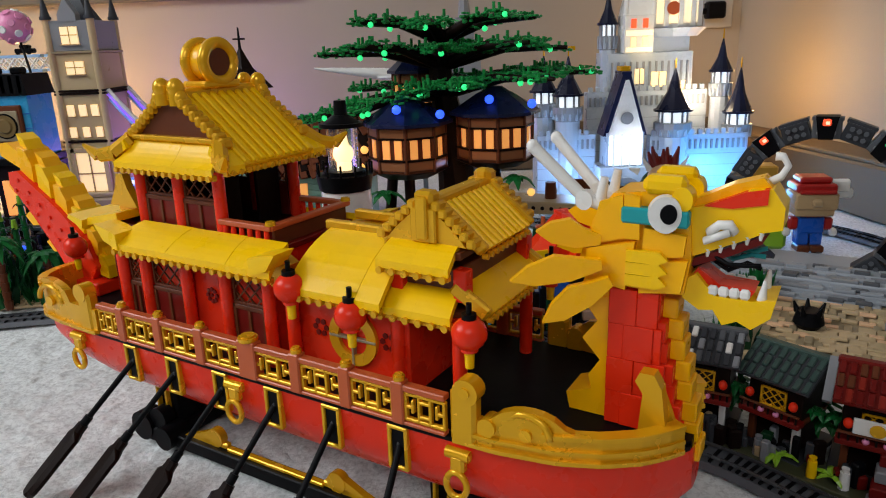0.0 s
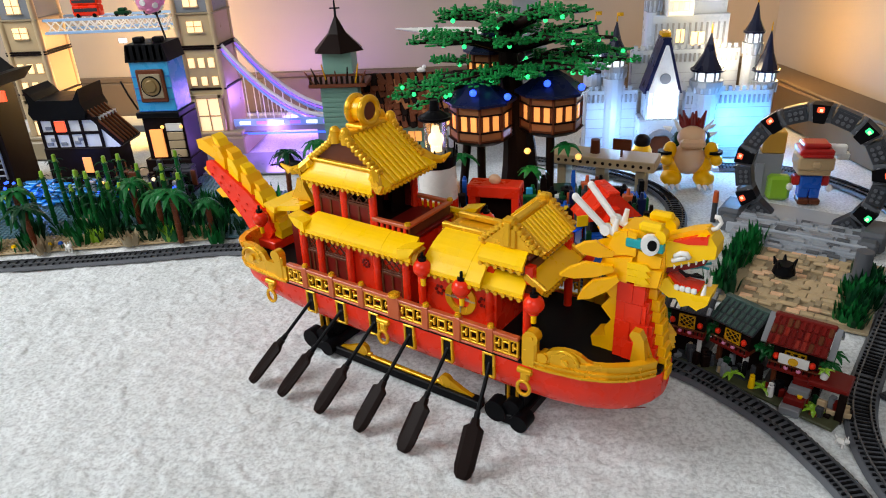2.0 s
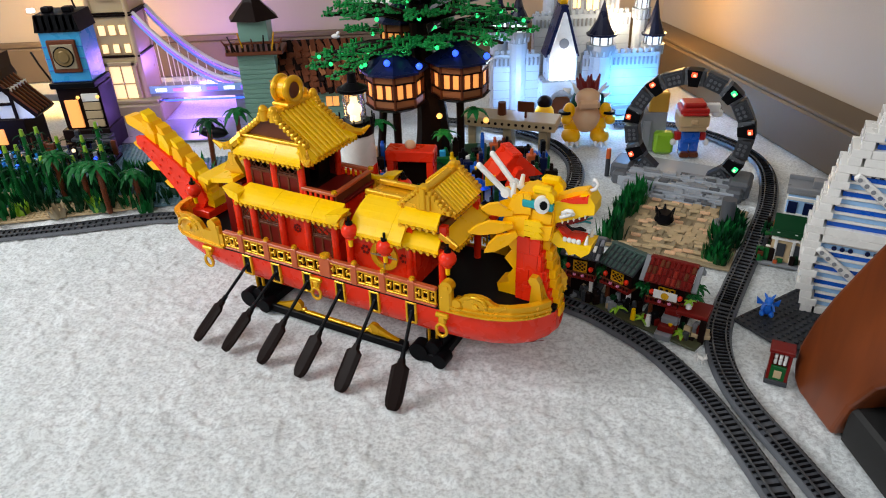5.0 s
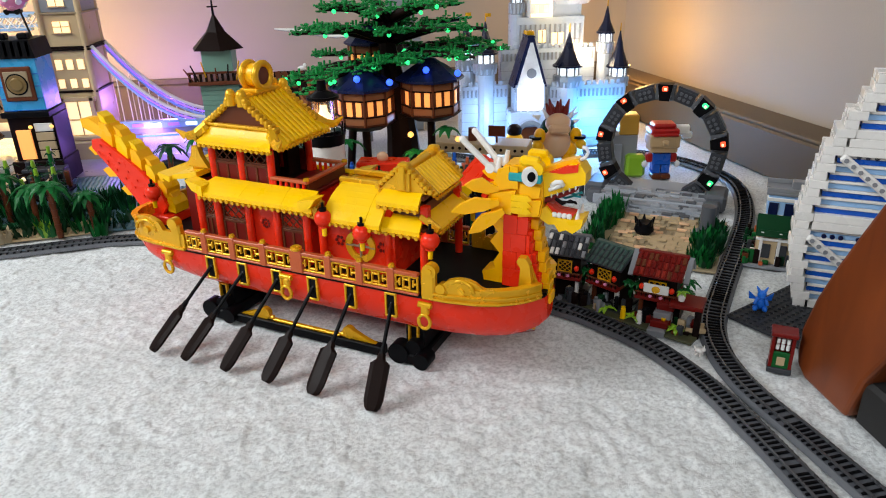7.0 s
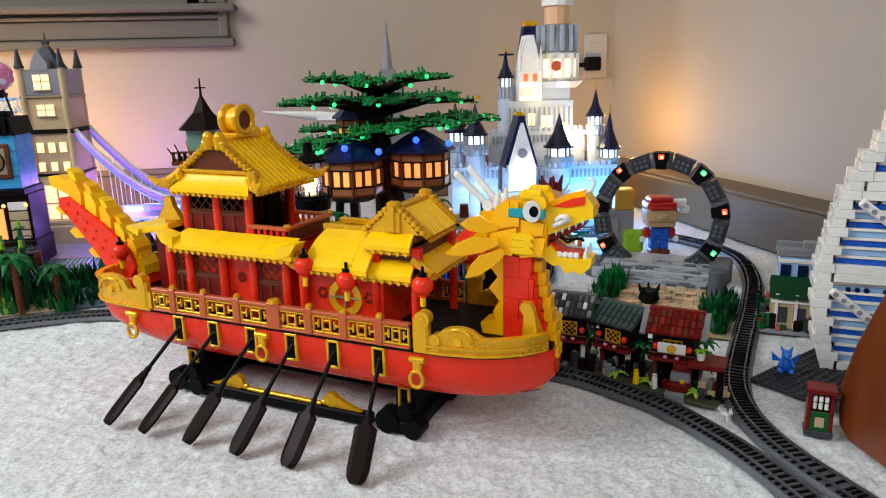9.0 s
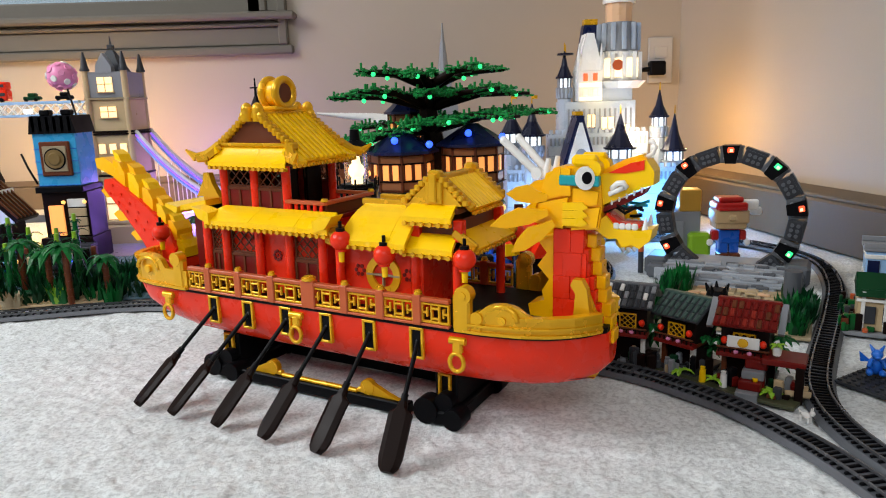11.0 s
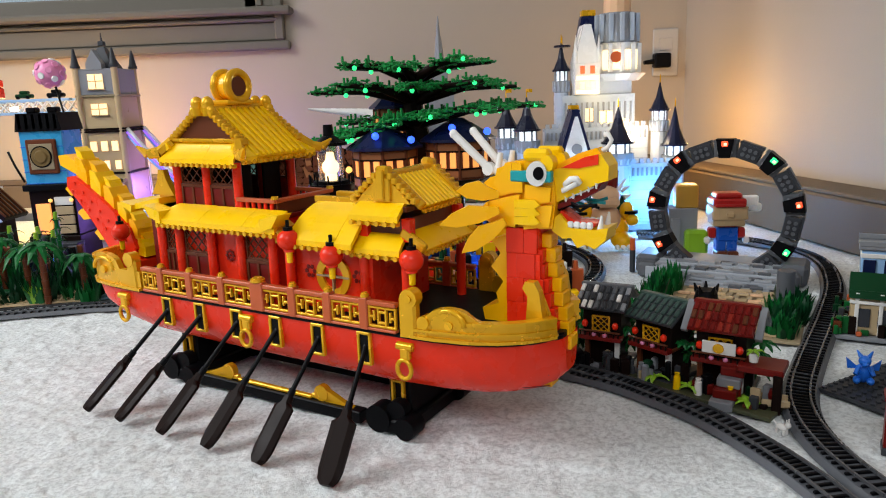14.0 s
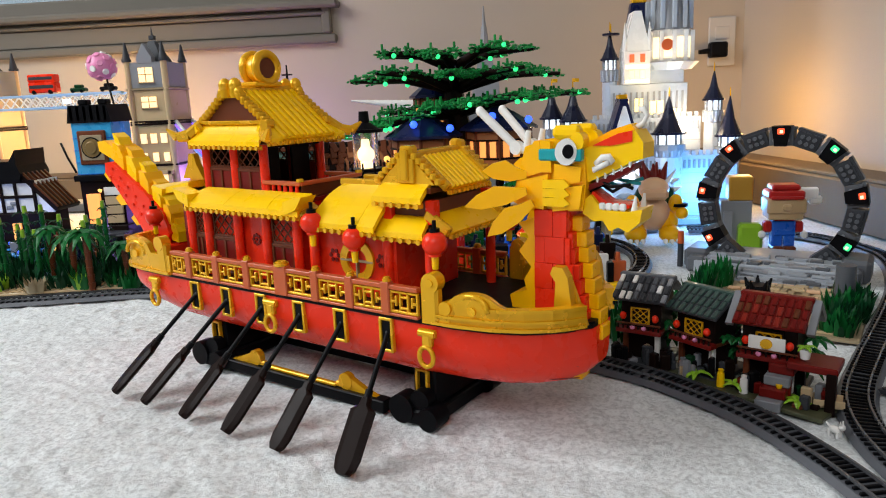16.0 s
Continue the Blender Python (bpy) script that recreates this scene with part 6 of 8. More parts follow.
SHINGLES = [BROWN, WOOD_P, DARK_BROWN, BROWN, BROWN, BROWN, DARK_BROWN]
shingle_data = {}
for r_ in range(8):
    for c_ in range(12):
        mt = SHINGLES[rng.randrange(7)]
        if mt.name not in shingle_data:
            shingle_data[mt.name] = Mesh().box(0, 0, 0, 1.1, 3.0, 0.3, 0.08).data("shingle", mt)
        s = new("shingle", shingle_data[mt.name])
        s.parent = shack
        mm = sm @ turn_about(-8.9 + c_ * 1.62, -slope_len / 2 + 0.8 + r_ * 1.34, rng.uniform(-0.02, 0.16), -6, 0, 18 + rng.uniform(-14, 14))
        s.matrix_basis = Matrix.LocRotScale(mm.translation * CM, mm.to_quaternion(), None)
for x in (0.6, 2.0, 6.6, 8.0):
    lit_window(shack, x, -4.3, 5.8, 1.2, 2.0, PANE_W, False)
part("lamp", Mesh().ball(-4, -5, 5, 0.5), BULB_W, shack)
part("lamp", Mesh().ball(12.6, -6, 6.5, 0.6), BULB_W, shack)
part("lamp", Mesh().ball(11.4, -7, 3.2, 0.6), BULB_W, shack)
for i in range(34):
    x, y = rng.uniform(-12, 12), rng.uniform(-8.6, -4.6)
    part("small_piece", Mesh().box(x, y, 0, rng.uniform(0.6, 1.8), rng.uniform(0.6, 1.6), rng.uniform(1.2, 6.5 if x < 2 else 3.5), 0.12), rng.choice((DARK_BROWN, BROWN, DARK_BROWN, BLACK, DARK_TAN, WOOD_P, SAND_GREEN)), shack)
for i in range(7):
    a = -1.2 + i * 0.4
    part("net_pole", Mesh().cyl((-7.2 + 5 * math.sin(a), -4.6, 17.6), (-7.2 + 6.4 * math.sin(a), -5.6, 20.4 + 0.6 * (i % 3)), 0.2, 0.14, 6), (BROWN, DARK_BROWN, GOLD)[i % 3], shack)
part("finial", Mesh().cyl((-7.2, 0, 29.5), (-7.2, 0, 33.0), 0.3, 0.15, 6), BLACK, shack)
part("gull", Mesh().ball(8.6, 2, 18.6, 0.9, 0.5, 0.5).ball(9.2, 2, 19.2, 0.4), WHITE, shack, "white gull on the ridge")

# grey skyscraper model and a pale model plane behind the tree
sk = thing("toy_tower", 4.3, 143, 0, 0, "slim grey toy skyscraper with a pointed mast", "toy building")
part("shaft", Mesh().box(0, 0, 0, 9, 9, 22, 0.1).box(0, 0, 22, 6, 6, 8, 0.1).box(0, 0, 30, 3.6, 3.6, 4, 0.1), GREY, sk)
part("mast", Mesh().cyl((0, 0, 34), (0, 0, 40.5), 1.3, 0.6, 8, True, False).cyl((0, 0, 40.5), (0, 0, 44.8), 0.5, 0.12, 8), GREY, sk)
jet = thing("toy_plane", -12, 128, 23.4, 12, "pale grey toy plane with a long pointed nose", "toy plane")
part("fuselage", Mesh().cyl((-11, 0, 2.5), (0, 0, 1.2), 0.15, 1.0, 10).cyl((0, 0, 1.2), (12, 0, 0), 1.0, 1.2, 10), WHITE, jet)
part("wing", Mesh().prism([(0, -0.9), (11, -7), (12, -7), (11, 7), (10, 7)], "z", 0.4, 0.8), WHITE, jet)
part("pylon", Mesh().cyl((8, 0, -23.3), (8, 0, 0.4), 0.5, 0.4, 8), GREY, jet)

# ---- tree house ----
tree = thing("toy_tree_house", 0, 92, 0, 0, "green toy tree with lit brown cabins and blue roofs", "toy tree house")
tk = Mesh()
for i in range(9):
    a, b = i / 9, (i + 1) / 9
    tk.cyl((1.2 - 1.3 * a + math.sin(a * 5) * 0.7, 2.0 - 0.8 * a, a * 31), (1.2 - 1.3 * b + math.sin(b * 5) * 0.7, 2.0 - 0.8 * b, b * 31), 3.6 - 2.5 * a, 3.6 - 2.5 * b, 10, True, False)
for i in range(7):
    a = i * 0.9
    tk.cyl((1.2, 2, 1.5), (1.2 + 6 * math.cos(a), 2 + 5 * math.sin(a), 0.2), 1.3, 0.5, 8)
part("trunk", tk, DARK_BROWN, tree, "dark brown twisting trunk")


def bough(a, z0, z1, length, spread, dens):
    """A limb with flat layered sprays of small leaf plates."""
    c, s = math.cos(a), math.sin(a)
    bx, by = -0.1, 1.2
    end = (bx + c * length, by + s * length * 0.8, z1)
    limb = part("limb", Mesh().cyl((bx, by, z0), ((bx + end[0]) / 2, (by + end[1]) / 2, (z0 + z1) / 2 + 1.0), 0.9, 0.6, 7).cyl(((bx + end[0]) / 2, (by + end[1]) / 2, (z0 + z1) / 2 + 1.0), end, 0.6, 0.25, 7), DARK_BROWN, tree)
    m = Mesh()
    for i in range(dens):
        t = 0.32 + 0.72 * rng.random()
        off = rng.choice((-1.0, -0.45, 0.1, 0.5, 1.0)) * spread * (1.1 - 0.6 * t) + rng.uniform(-0.25, 0.25)
        x = bx + c * length * t - s * off
        y = by + (s * length * t + c * off) * 0.8
        z = z0 + (z1 - z0) * t + 1.0 * math.sin(math.pi * t) + rng.choice((-0.35, 0.0, 0.0, 0.35)) + rng.uniform(-0.12, 0.12)
        r = rng.uniform(0.45, 0.8)
        mt = turn_about(x, y, z, rng.uniform(-14, 14), rng.uniform(-14, 14), rng.uniform(0, 360))
        for k in range(3):
            q = k * 2.094
            m.box(0.75 * r * math.cos(q), 0.75 * r * math.sin(q), 0, 0.95 * r, 0.55 * r, 0.26, 0.05, mt)
        if rng.random() < 0.16:
            m.cyl((x, y, z + 0.2), (x, y, z + 1.1), 0.2, 0.2, 6)
    part("foliage", m, LEAF, limb, "layered green leaf plates")
    for k in range(2 if spread > 3.2 else 1):
        t = rng.uniform(0.45, 1.0)
        part("light", Mesh().ball(bx + c * length * t, by + s * length * 0.8 * t - 1.0, z0 + (z1 - z0) * t + 0.1, 0.36, nu=8, nv=6), BULB_G, limb, "green light")


for i in range(12):
    a = i * 0.5236 + 0.2
    bough(a, 23.0, 24.0 + 1.4 * math.cos(a) - (2.6 if math.cos(a) < -0.7 else 0), 19.2 if abs(math.cos(a)) > 0.5 else 12.5, 3.4, 46)
for i in range(9):
    bough(i * 0.698 + 0.5, 26.6, 28.8 + rng.uniform(-0.6, 0.6), 16.0 if abs(math.cos(i * 0.698 + 0.5)) > 0.5 else 10, 3.0, 38)
for i in range(7):
    bough(i * 0.898, 29.8, 31.9 + rng.uniform(-0.5, 0.7), 12.0, 2.6, 30)
part("foliage", leaf_fan(Mesh(), -0.1, 1.2, 31.2, 8, 3.4, 0.1, 0.6), LEAF, tree)


def cabin(cx, cy, z0, r, n=8):
    w = part("cabin", Mesh().cyl((cx, cy, z0), (cx, cy, z0 + 5.6), r, r, n, True, False), BROWN, tree, "octagonal lit cabin")
    part("floor_ring", Mesh().cyl((cx, cy, z0 - 1.0), (cx, cy, z0), r * 0.7, r * 1.14, n, True, False), DARK_BROWN, w)
    part("roof", Mesh().cyl((cx, cy, z0 + 5.6), (cx, cy, z0 + 6.0), r * 1.24, r * 1.24, n, True, False).cyl((cx, cy, z0 + 6.0), (cx, cy, z0 + 8.3), r * 1.22, r * 0.45, n, True, False).cyl((cx, cy, z0 + 8.3), (cx, cy, z0 + 9.0), r * 0.42, r * 0.2, n, True, False), NAVY, w, "dark blue roof")
    for i in range(n):
        a0, a1 = 2 * math.pi * i / n, 2 * math.pi * (i + 1) / n
        am = (a0 + a1) / 2
        d = Vector((math.cos(am), math.sin(am), 0))
        # only faces that look away from the trunk side carry windows
        c = Vector((cx, cy, z0)) + d * r * math.cos(math.pi / n)
        mt = Matrix.Translation(c) @ turn_about(0, 0, 0, 0, 0, math.degrees(am) + 90)
        pn = part("wall_panel", Mesh().box(0, 0.0, 0.3, r * 0.7, 0.3, 1.4, 0.05, mt), WOOD_P, w)
        part("wall_panel", Mesh().box(0, 0.0, 4.1, r * 0.7, 0.3, 1.3, 0.05, mt), WOOD_P, w)
        for dx in (-0.17, 0.17):
            if i % 3 != 1 or dx < 0:
                part("window", Mesh().box(dx * r * (1 if i % 3 != 1 else 0), -0.05, 1.75, r * 0.2, 0.3, 2.3, 0.04, mt), PANE_W, pn, "amber lit window")
        corner = Vector((cx + r * math.cos(a0), cy + r * math.sin(a0), z0))
        part("post", Mesh().cyl(corner, corner + Vector((0, 0, 5.7)), 0.3, 0.3, 6), BROWN, w)
        part("beam", Mesh().box(0, -0.15, 1.45, r * 0.76, 0.4, 0.25, 0.03, mt), DARK_BROWN, w)
        part("beam", Mesh().box(0, -0.15, 4.1, r * 0.76, 0.4, 0.25, 0.03, mt), DARK_BROWN, w)
    for dx, dz in ((-0.2, 0.3), (0.9, -0.4)):
        part("light", Mesh().ball(cx + dx * r, cy - r * 0.85, z0 + 7.4 + dz, 0.55, nu=10, nv=6), BULB_B, w, "blue light")


cabin(-4.9, -4.0, 14.2, 4.7)
cabin(6.3, -2.2, 14.9, 4.7)
cabin(-3.4, 6.5, 20.0, 3.6)
for xa, ya, xb, zt in ((-4.9, -4, -4.9, 13.8), (6.3, -2.2, 6.3, 14.4), (-8.6, -3.0, -7.0, 13.8)):
    part("prop", Mesh().cyl((xa, ya, 0), (xb, ya, zt), 0.7, 0.7, 8), DARK_BROWN, tree)
part("island", Mesh().box(1, 0, 0, 22, 16, 1.4, 0.2).box(3, -3, 1.4, 10, 6, 1.0, 0.2), DARK_GREEN, tree)
part("lower_leaves", leaf_fan(leaf_fan(leaf_fan(Mesh(), -8, -6, 11, 8, 2.6, 0.3), 8.5, -6, 12.5, 8, 2.6, 0.3), 3, -7, 9, 8, 2.6, 0.3), GREEN, tree)
for x, y, z in ((-10.2, -6, 17.0), (-10.6, -7, 15.0), (10.4, -6.4, 11.0), (2.4, -7.2, 12.4)):
    part("lamp", Mesh().ball(x, y, z, 0.5, nu=10, nv=6), BULB_W, tree, "warm light")

# ---- castle ----
castle = thing("toy_castle", 34, 122, 0, 0, "white and pale blue toy castle with dark spires, lit inside", "toy castle")


SPIRE = plastic("black_blue_plastic", (0.004, 0.006, 0.022), 0.28, gloss=0.25, dust=0.003)


def spire(parent, x, y, z, r, h, flag=False):
    o = part("spire", Mesh().cyl((x, y, z), (x, y, z + 0.4), r * 1.3, r * 1.3, 12).cyl((x, y, z + 0.4), (x, y, z + h * 0.45), r * 1.15, r * 0.5, 12, True, False).cyl((x, y, z + h * 0.45), (x, y, z + h), r * 0.5, 0.1, 12, True, False), SPIRE, parent, "dark blue pointed spire")
    part("finial", Mesh().cyl((x, y, z + h), (x, y, z + h + 1.6), 0.14, 0.08, 6), GOLD, o)
    if flag:
        part("flag", Mesh().box(x + 0.6, y, z + h + 0.9, 1.1, 0.12, 0.7, 0.03), GOLD, o)


def round_tower(x, y, z1, r, lit=True, h=6.0, flag=False, base=0.0, n=12):
    """A round tower with vertical ribs, a lit lantern storey and a spire."""
    t = part("tower", Mesh().cyl((x, y, base), (x, y, z1), r, r, n, True, False), ICE_WALL, castle, "pale ribbed round tower")
    part("crown", Mesh().cyl((x, y, z1 - 2.4), (x, y, z1 - 1.0), r, r * 1.25, n, True, False).cyl((x, y, z1 - 1.0), (x, y, z1), r * 1.25, r * 1.25, n, True, False), GREY, t)
    for i in range(n):
        a = 2 * math.pi * i / n
        part("corbel", Mesh().box(x + r * 1.1 * math.cos(a), y + r * 1.1 * math.sin(a), z1 - 2.2, 0.4, 0.4, 2.0, 0.05), ICE_WALL, t)
    part("lantern", Mesh().cyl((x, y, z1), (x, y, z1 + 1.8), r * 0.85, r * 0.85, n), BULB_C if lit else ICE_WALL, t, "lit lantern storey")
    for i in range(8):
        a = 2 * math.pi * (i + 0.5) / 8
        part("lantern_post", Mesh().box(x + r * 0.9 * math.cos(a), y + r * 0.9 * math.sin(a), z1, 0.35, 0.35, 1.8, 0.04), GREY, t)
    spire(castle, x, y, z1 + 1.8, r, h, flag)
    return t


def wall_run(x0, x1, y, z1, th=2.0):
    w = part("curtain_wall", Mesh().box((x0 + x1) / 2, y, 0, x1 - x0, th, z1, 0.05), ICE_WALL, castle, "pale castle wall")
    for i in range(int((x1 - x0) / 1.3)):
        part("merlon", Mesh().box(x0 + 0.65 + i * 1.3, y - th * 0.3, z1, 0.75, 0.6, 0.9, 0.05), ICE_WALL, w)
    for i in range(int((x1 - x0) / 0.9)):
        part("corbel", Mesh().box(x0 + 0.5 + i * 0.9, y - th / 2 - 0.12, z1 - 2.4, 0.4, 0.35, 1.6, 0.05), GREY, w)
    for z in np.arange(2.0, z1 - 3, 1.92):
        part("course", Mesh().box((x0 + x1) / 2, y - th / 2 - 0.03, float(z), x1 - x0, 0.08, 0.07, 0.01), GREY, w)


wall_run(-18.5, -8.5, -2, 13.5)
wall_run(0.5, 17, -3, 13.0)
wall_run(-9.0, 12, 4, 20, 3)
round_tower(-17.0, 0, 18.8, 1.9, True, 6.0, True)
round_tower(-13.2, -2.0, 18.2, 2.1, True, 6.5, True)
round_tower(4.3, -3.6, 15.2, 2.5, True, 7.0)
round_tower(16.2, -1.0, 14.2, 2.0, True, 7.6)
round_tower(14.2, 2.5, 21.0, 1.6, True, 5.6)
round_tower(-5.2, 5.0, 29.5, 1.4, True, 5.6)
# gatehouse with its steep white gable
gh = part("gatehouse", Mesh().box(-4.6, -5, 0, 8.4, 6, 8.6, 0.1).box(-4.6, -5, 8.6, 6.2, 5, 5.6, 0.1), ICE_WALL, castle, "white lit gatehouse")
part("lit_storey", Mesh().box(-4.6, -7.7, 8.9, 5.4, 0.5, 5.0, 0.1), BULB_C, gh, "glowing white storey")
for x in (-6.6, -5.2, -3.9, -2.6):
    part("mullion", Mesh().box(x, -8.0, 8.7, 0.35, 0.3, 5.3, 0.04), WHITE, gh)
part("gable", Mesh().prism([(-7.4, 13.8), (-1.8, 13.8), (-4.4, 22.6), (-4.8, 22.6)], "y", -8.0, -7.2), WHITE, gh, "steep white gable")
part("gable_roof", Mesh().prism([(-8.2, 13.6), (-1.0, 13.6), (-4.0, 23.6), (-5.2, 23.6)], "y", -7.1, -2.0).box(-4.6, -4.6, 23.4, 1.6, 5, 0.5, 0.1), NAVY, gh, "steep dark blue roof")
part("cresting", Mesh().box(-4.6, -4.6, 23.9, 1.6, 3, 0.8, 0.1), GOLD, gh)
part("clock", Mesh().cyl((-4.6, -8.3, 16.6), (-4.6, -8.0, 16.6), 1.0, 1.0, 16), GREY, gh)
for i in range(9):
    a = math.pi * i / 8
    part("arch_stone", Mesh().box(0, 0, -0.5, 1.2, 0.8, 1.0, 0.08, turn_about(-4.6 + 2.6 * math.cos(a), -8.2, 3.8 + 2.6 * math.sin(a), 0, 90 - math.degrees(a), 0)), GREY, gh)
for x in (-7.2, -2.0):
    part("arch_pier", Mesh().box(x, -8.2, 0, 1.0, 0.8, 3.8, 0.08), GREY, gh)
part("gate_opening", Mesh().box(-4.6, -7.9, 0, 4.2, 0.5, 5.4, 0.1), BROWN, gh)
# keep
keep = part("keep", Mesh().box(2, 8, 0, 15, 9, 26.5, 0.1).box(4.6, 8, 26.5, 8.6, 8, 2.6, 0.1), ICE_WALL, castle, "tall white keep")
for x in np.arange(-4.6, 9.5, 1.1):
    part("pilaster", Mesh().box(float(x), 3.4, 4, 0.4, 0.3, 21, 0.05), GREY, keep)
for x, z, w in ((-2.6, 21.2, 1.6), (0.2, 21.2, 1.6), (-2.6, 15.5, 1.8), (0.2, 15.5, 1.8), (3.6, 20.6, 2.6), (7.4, 19.0, 1.8), (7.4, 13.0, 1.8)):
    p = part("window", Mesh().box(x, 3.35, z, w, 0.3, 2.6, 0.1), PANE_C, keep, "lit arched window")
    part("window_bar", Mesh().box(x, 3.15, z, 0.2, 0.2, 2.6, 0.03), GREY, p)
part("balcony", Mesh().cyl((6.3, 6, 29.0), (6.3, 6, 30.4), 4.4, 5.8, 12, True, False), ICE_WALL, keep)
main = part("main_tower", Mesh().cyl((6.3, 6, 30.4), (6.3, 6, 37.4), 4.2, 4.2, 12, True, False), WHITE, castle, "tallest white tower")
part("lit_storey", Mesh().cyl((6.3, 6, 31.2), (6.3, 6, 35.0), 4.4, 4.4, 12, True, False), BULB_Y, main)
for i in range(12):
    a = 2 * math.pi * i / 12
    part("pilaster", Mesh().box(6.3 + 4.5 * math.cos(a), 6 + 4.5 * math.sin(a), 30.6, 0.8, 0.8, 5.6, 0.06), WHITE, main)
    part("flute", Mesh().box(6.3 + 4.1 * math.cos(a), 6 + 4.1 * math.sin(a), 36.6, 0.9, 0.9, 5.4, 0.15), ICE_WALL, main)
part("medallion", Mesh().cyl((5.0, 1.6, 33.6), (5.0, 1.2, 33.6), 1.1, 1.1, 14), TERRACOTTA, main)
part("drum_roof", Mesh().cyl((6.3, 6, 36.4), (6.3, 6, 42.2), 4.4, 3.6, 12, True, False), GREY, main, "grey-blue fluted upper storey")
part("upper_turret", Mesh().cyl((6.3, 6, 42.2), (6.3, 6, 46.0), 2.7, 2.7, 12, True, False), NOUGAT, main)
part("top_crown", Mesh().cyl((6.3, 6, 46), (6.3, 6, 47.4), 3.3, 3.3, 12, True, False).cyl((6.3, 6, 47.4), (6.3, 6, 50), 2.2, 2.2, 12, True, False), WHITE, main)
spire(castle, 6.3, 6, 50, 2.6, 13)
ww = part("white_wing", Mesh().box(-0.6, 4, 26.5, 5.0, 5, 6.2, 0.1).prism([(-3.1, 32.7), (1.9, 32.7), (0.1, 40.0), (-1.3, 40.0)], "y", 1.6, 6.5), WHITE, castle, "white gabled wing")
for x in (-1.6, 0.4):
    for z in (27.6, 30.6):
        part("window", Mesh().box(x, 1.42, z, 0.9, 0.2, 1.5, 0.05), BULB_R if z > 30 else PANE_C, ww)
part("lit_face", Mesh().box(-0.6, 1.35, 26.8, 4.4, 0.12, 0.6, 0.02).box(-0.6, 1.35, 29.4, 4.4, 0.12, 0.8, 0.02), BULB_Y, ww)
part("wing_roof", Mesh().prism([(-1.8, 36), (3.2, 36), (2.2, 42.0), (-0.8, 42.0)], "y", 6.5, 9), NAVY, ww)
for x in (-2.9, 1.7):
    part("pinnacle", Mesh().cyl((x, 1.8, 32.7), (x, 1.8, 35.0), 0.45, 0.4, 8).cyl((x, 1.8, 35.0), (x, 1.8, 38.0), 0.42, 0.05, 8), WHITE, ww)
part("wing_cresting", Mesh().box(0.7, 7.6, 42.0, 2.8, 2.0, 1.2, 0.1), GOLD, ww)
spire(castle, -5.0, 5.0, 36.0, 1.3, 0.6)
part("rock", Mesh().box(0, 0, 0, 37, 12, 1.6, 0.3).box(-3, -8.5, 0, 12, 6, 0.9, 0.2), GREY, castle)
for x in (-8.5, -1.0):
    part("yard_lamp", Mesh().cyl((x, -8.6, 0.9), (x, -8.6, 3.8), 0.25, 0.25, 8).ball(x, -8.6, 4.2, 0.55), BULB_W if x < -5 else BULB_C, castle)

# wall socket with its plug
so = thing("wall_socket", 62.0, NW, 30.4, 0, "white wall socket plate with a black plug", "wall socket")
part("plate", Mesh().box(0, -0.4, 0, 6.4, 0.8, 11.6, 0.3), CEIL_P, so)
part("outlet", Mesh().box(0, -0.85, 6.3, 3.4, 0.3, 3.0, 0.4).box(0, -0.85, 2.0, 3.4, 0.3, 3.0, 0.4), CEIL_P, so)
part("plug", Mesh().box(-1.4, -2.2, 2.0, 4.2, 2.6, 3.6, 0.4).cyl((-3.4, -2.4, 3.6), (-6.0, -2.6, 3.4), 0.7, 0.5, 10), BLACK, so)

# ---- block figures: plain toy dolls, one mesh each ----
f1 = Mesh()
f1.use(0).box(-1.0, 0, 0.9, 1.7, 2.2, 2.6, 0.15).box(1.0, 0, 0.9, 1.7, 2.2, 2.6, 0.15).box(0, 0, 2.6, 3.8, 2.6, 2.6, 0.3)
f1.use(1).box(-2.5, -0.2, 3.2, 1.4, 1.8, 1.8, 0.3).box(2.5, -0.2, 3.2, 1.4, 1.8, 1.8, 0.3).box(0, 0.1, 4.6, 3.4, 2.4, 0.9, 0.2)
f1.use(2).box(-3.4, -0.6, 2.2, 1.1, 1.2, 1.2, 0.3).box(3.4, -0.6, 2.2, 1.1, 1.2, 1.2, 0.3)
f1.use(3).box(0, 0, 5.4, 5.6, 4.4, 1.2, 0.2).box(0, -0.2, 6.4, 6.2, 4.8, 2.4, 0.25).box(0, -2.6, 6.9, 1.5, 1.2, 1.1, 0.3)
f1.use(1).box(0, 0.2, 8.8, 5.8, 4.8, 1.2, 0.25).box(0, -1.4, 8.7, 5.2, 3.0, 0.5, 0.15).box(0, 0.4, 10.0, 4.6, 3.8, 0.9, 0.3)
f1.use(4).box(-1.0, -0.6, 0, 1.9, 3.0, 1.0, 0.2).box(1.0, -0.6, 0, 1.9, 3.0, 1.0, 0.2)
f1.use(2).box(4.0, 1.2, 8.2, 3.6, 1.0, 2.0, 0.3).box(5.4, 1.4, 7.4, 2.2, 1.0, 1.4, 0.3)
doll = solid("toy_figure", f1, [BLUE_P, plastic("cap_red_plastic", (0.42, 0.015, 0.012), 0.3), WHITE, plastic("doll_tan_plastic", (0.55, 0.38, 0.20), 0.32), BROWN], 49.4, 92.6, 0.0, -8, "plain block doll in blue with a red cap", "toy figure")
doll.scale = (0.88, 0.88, 0.95)
f2 = Mesh()
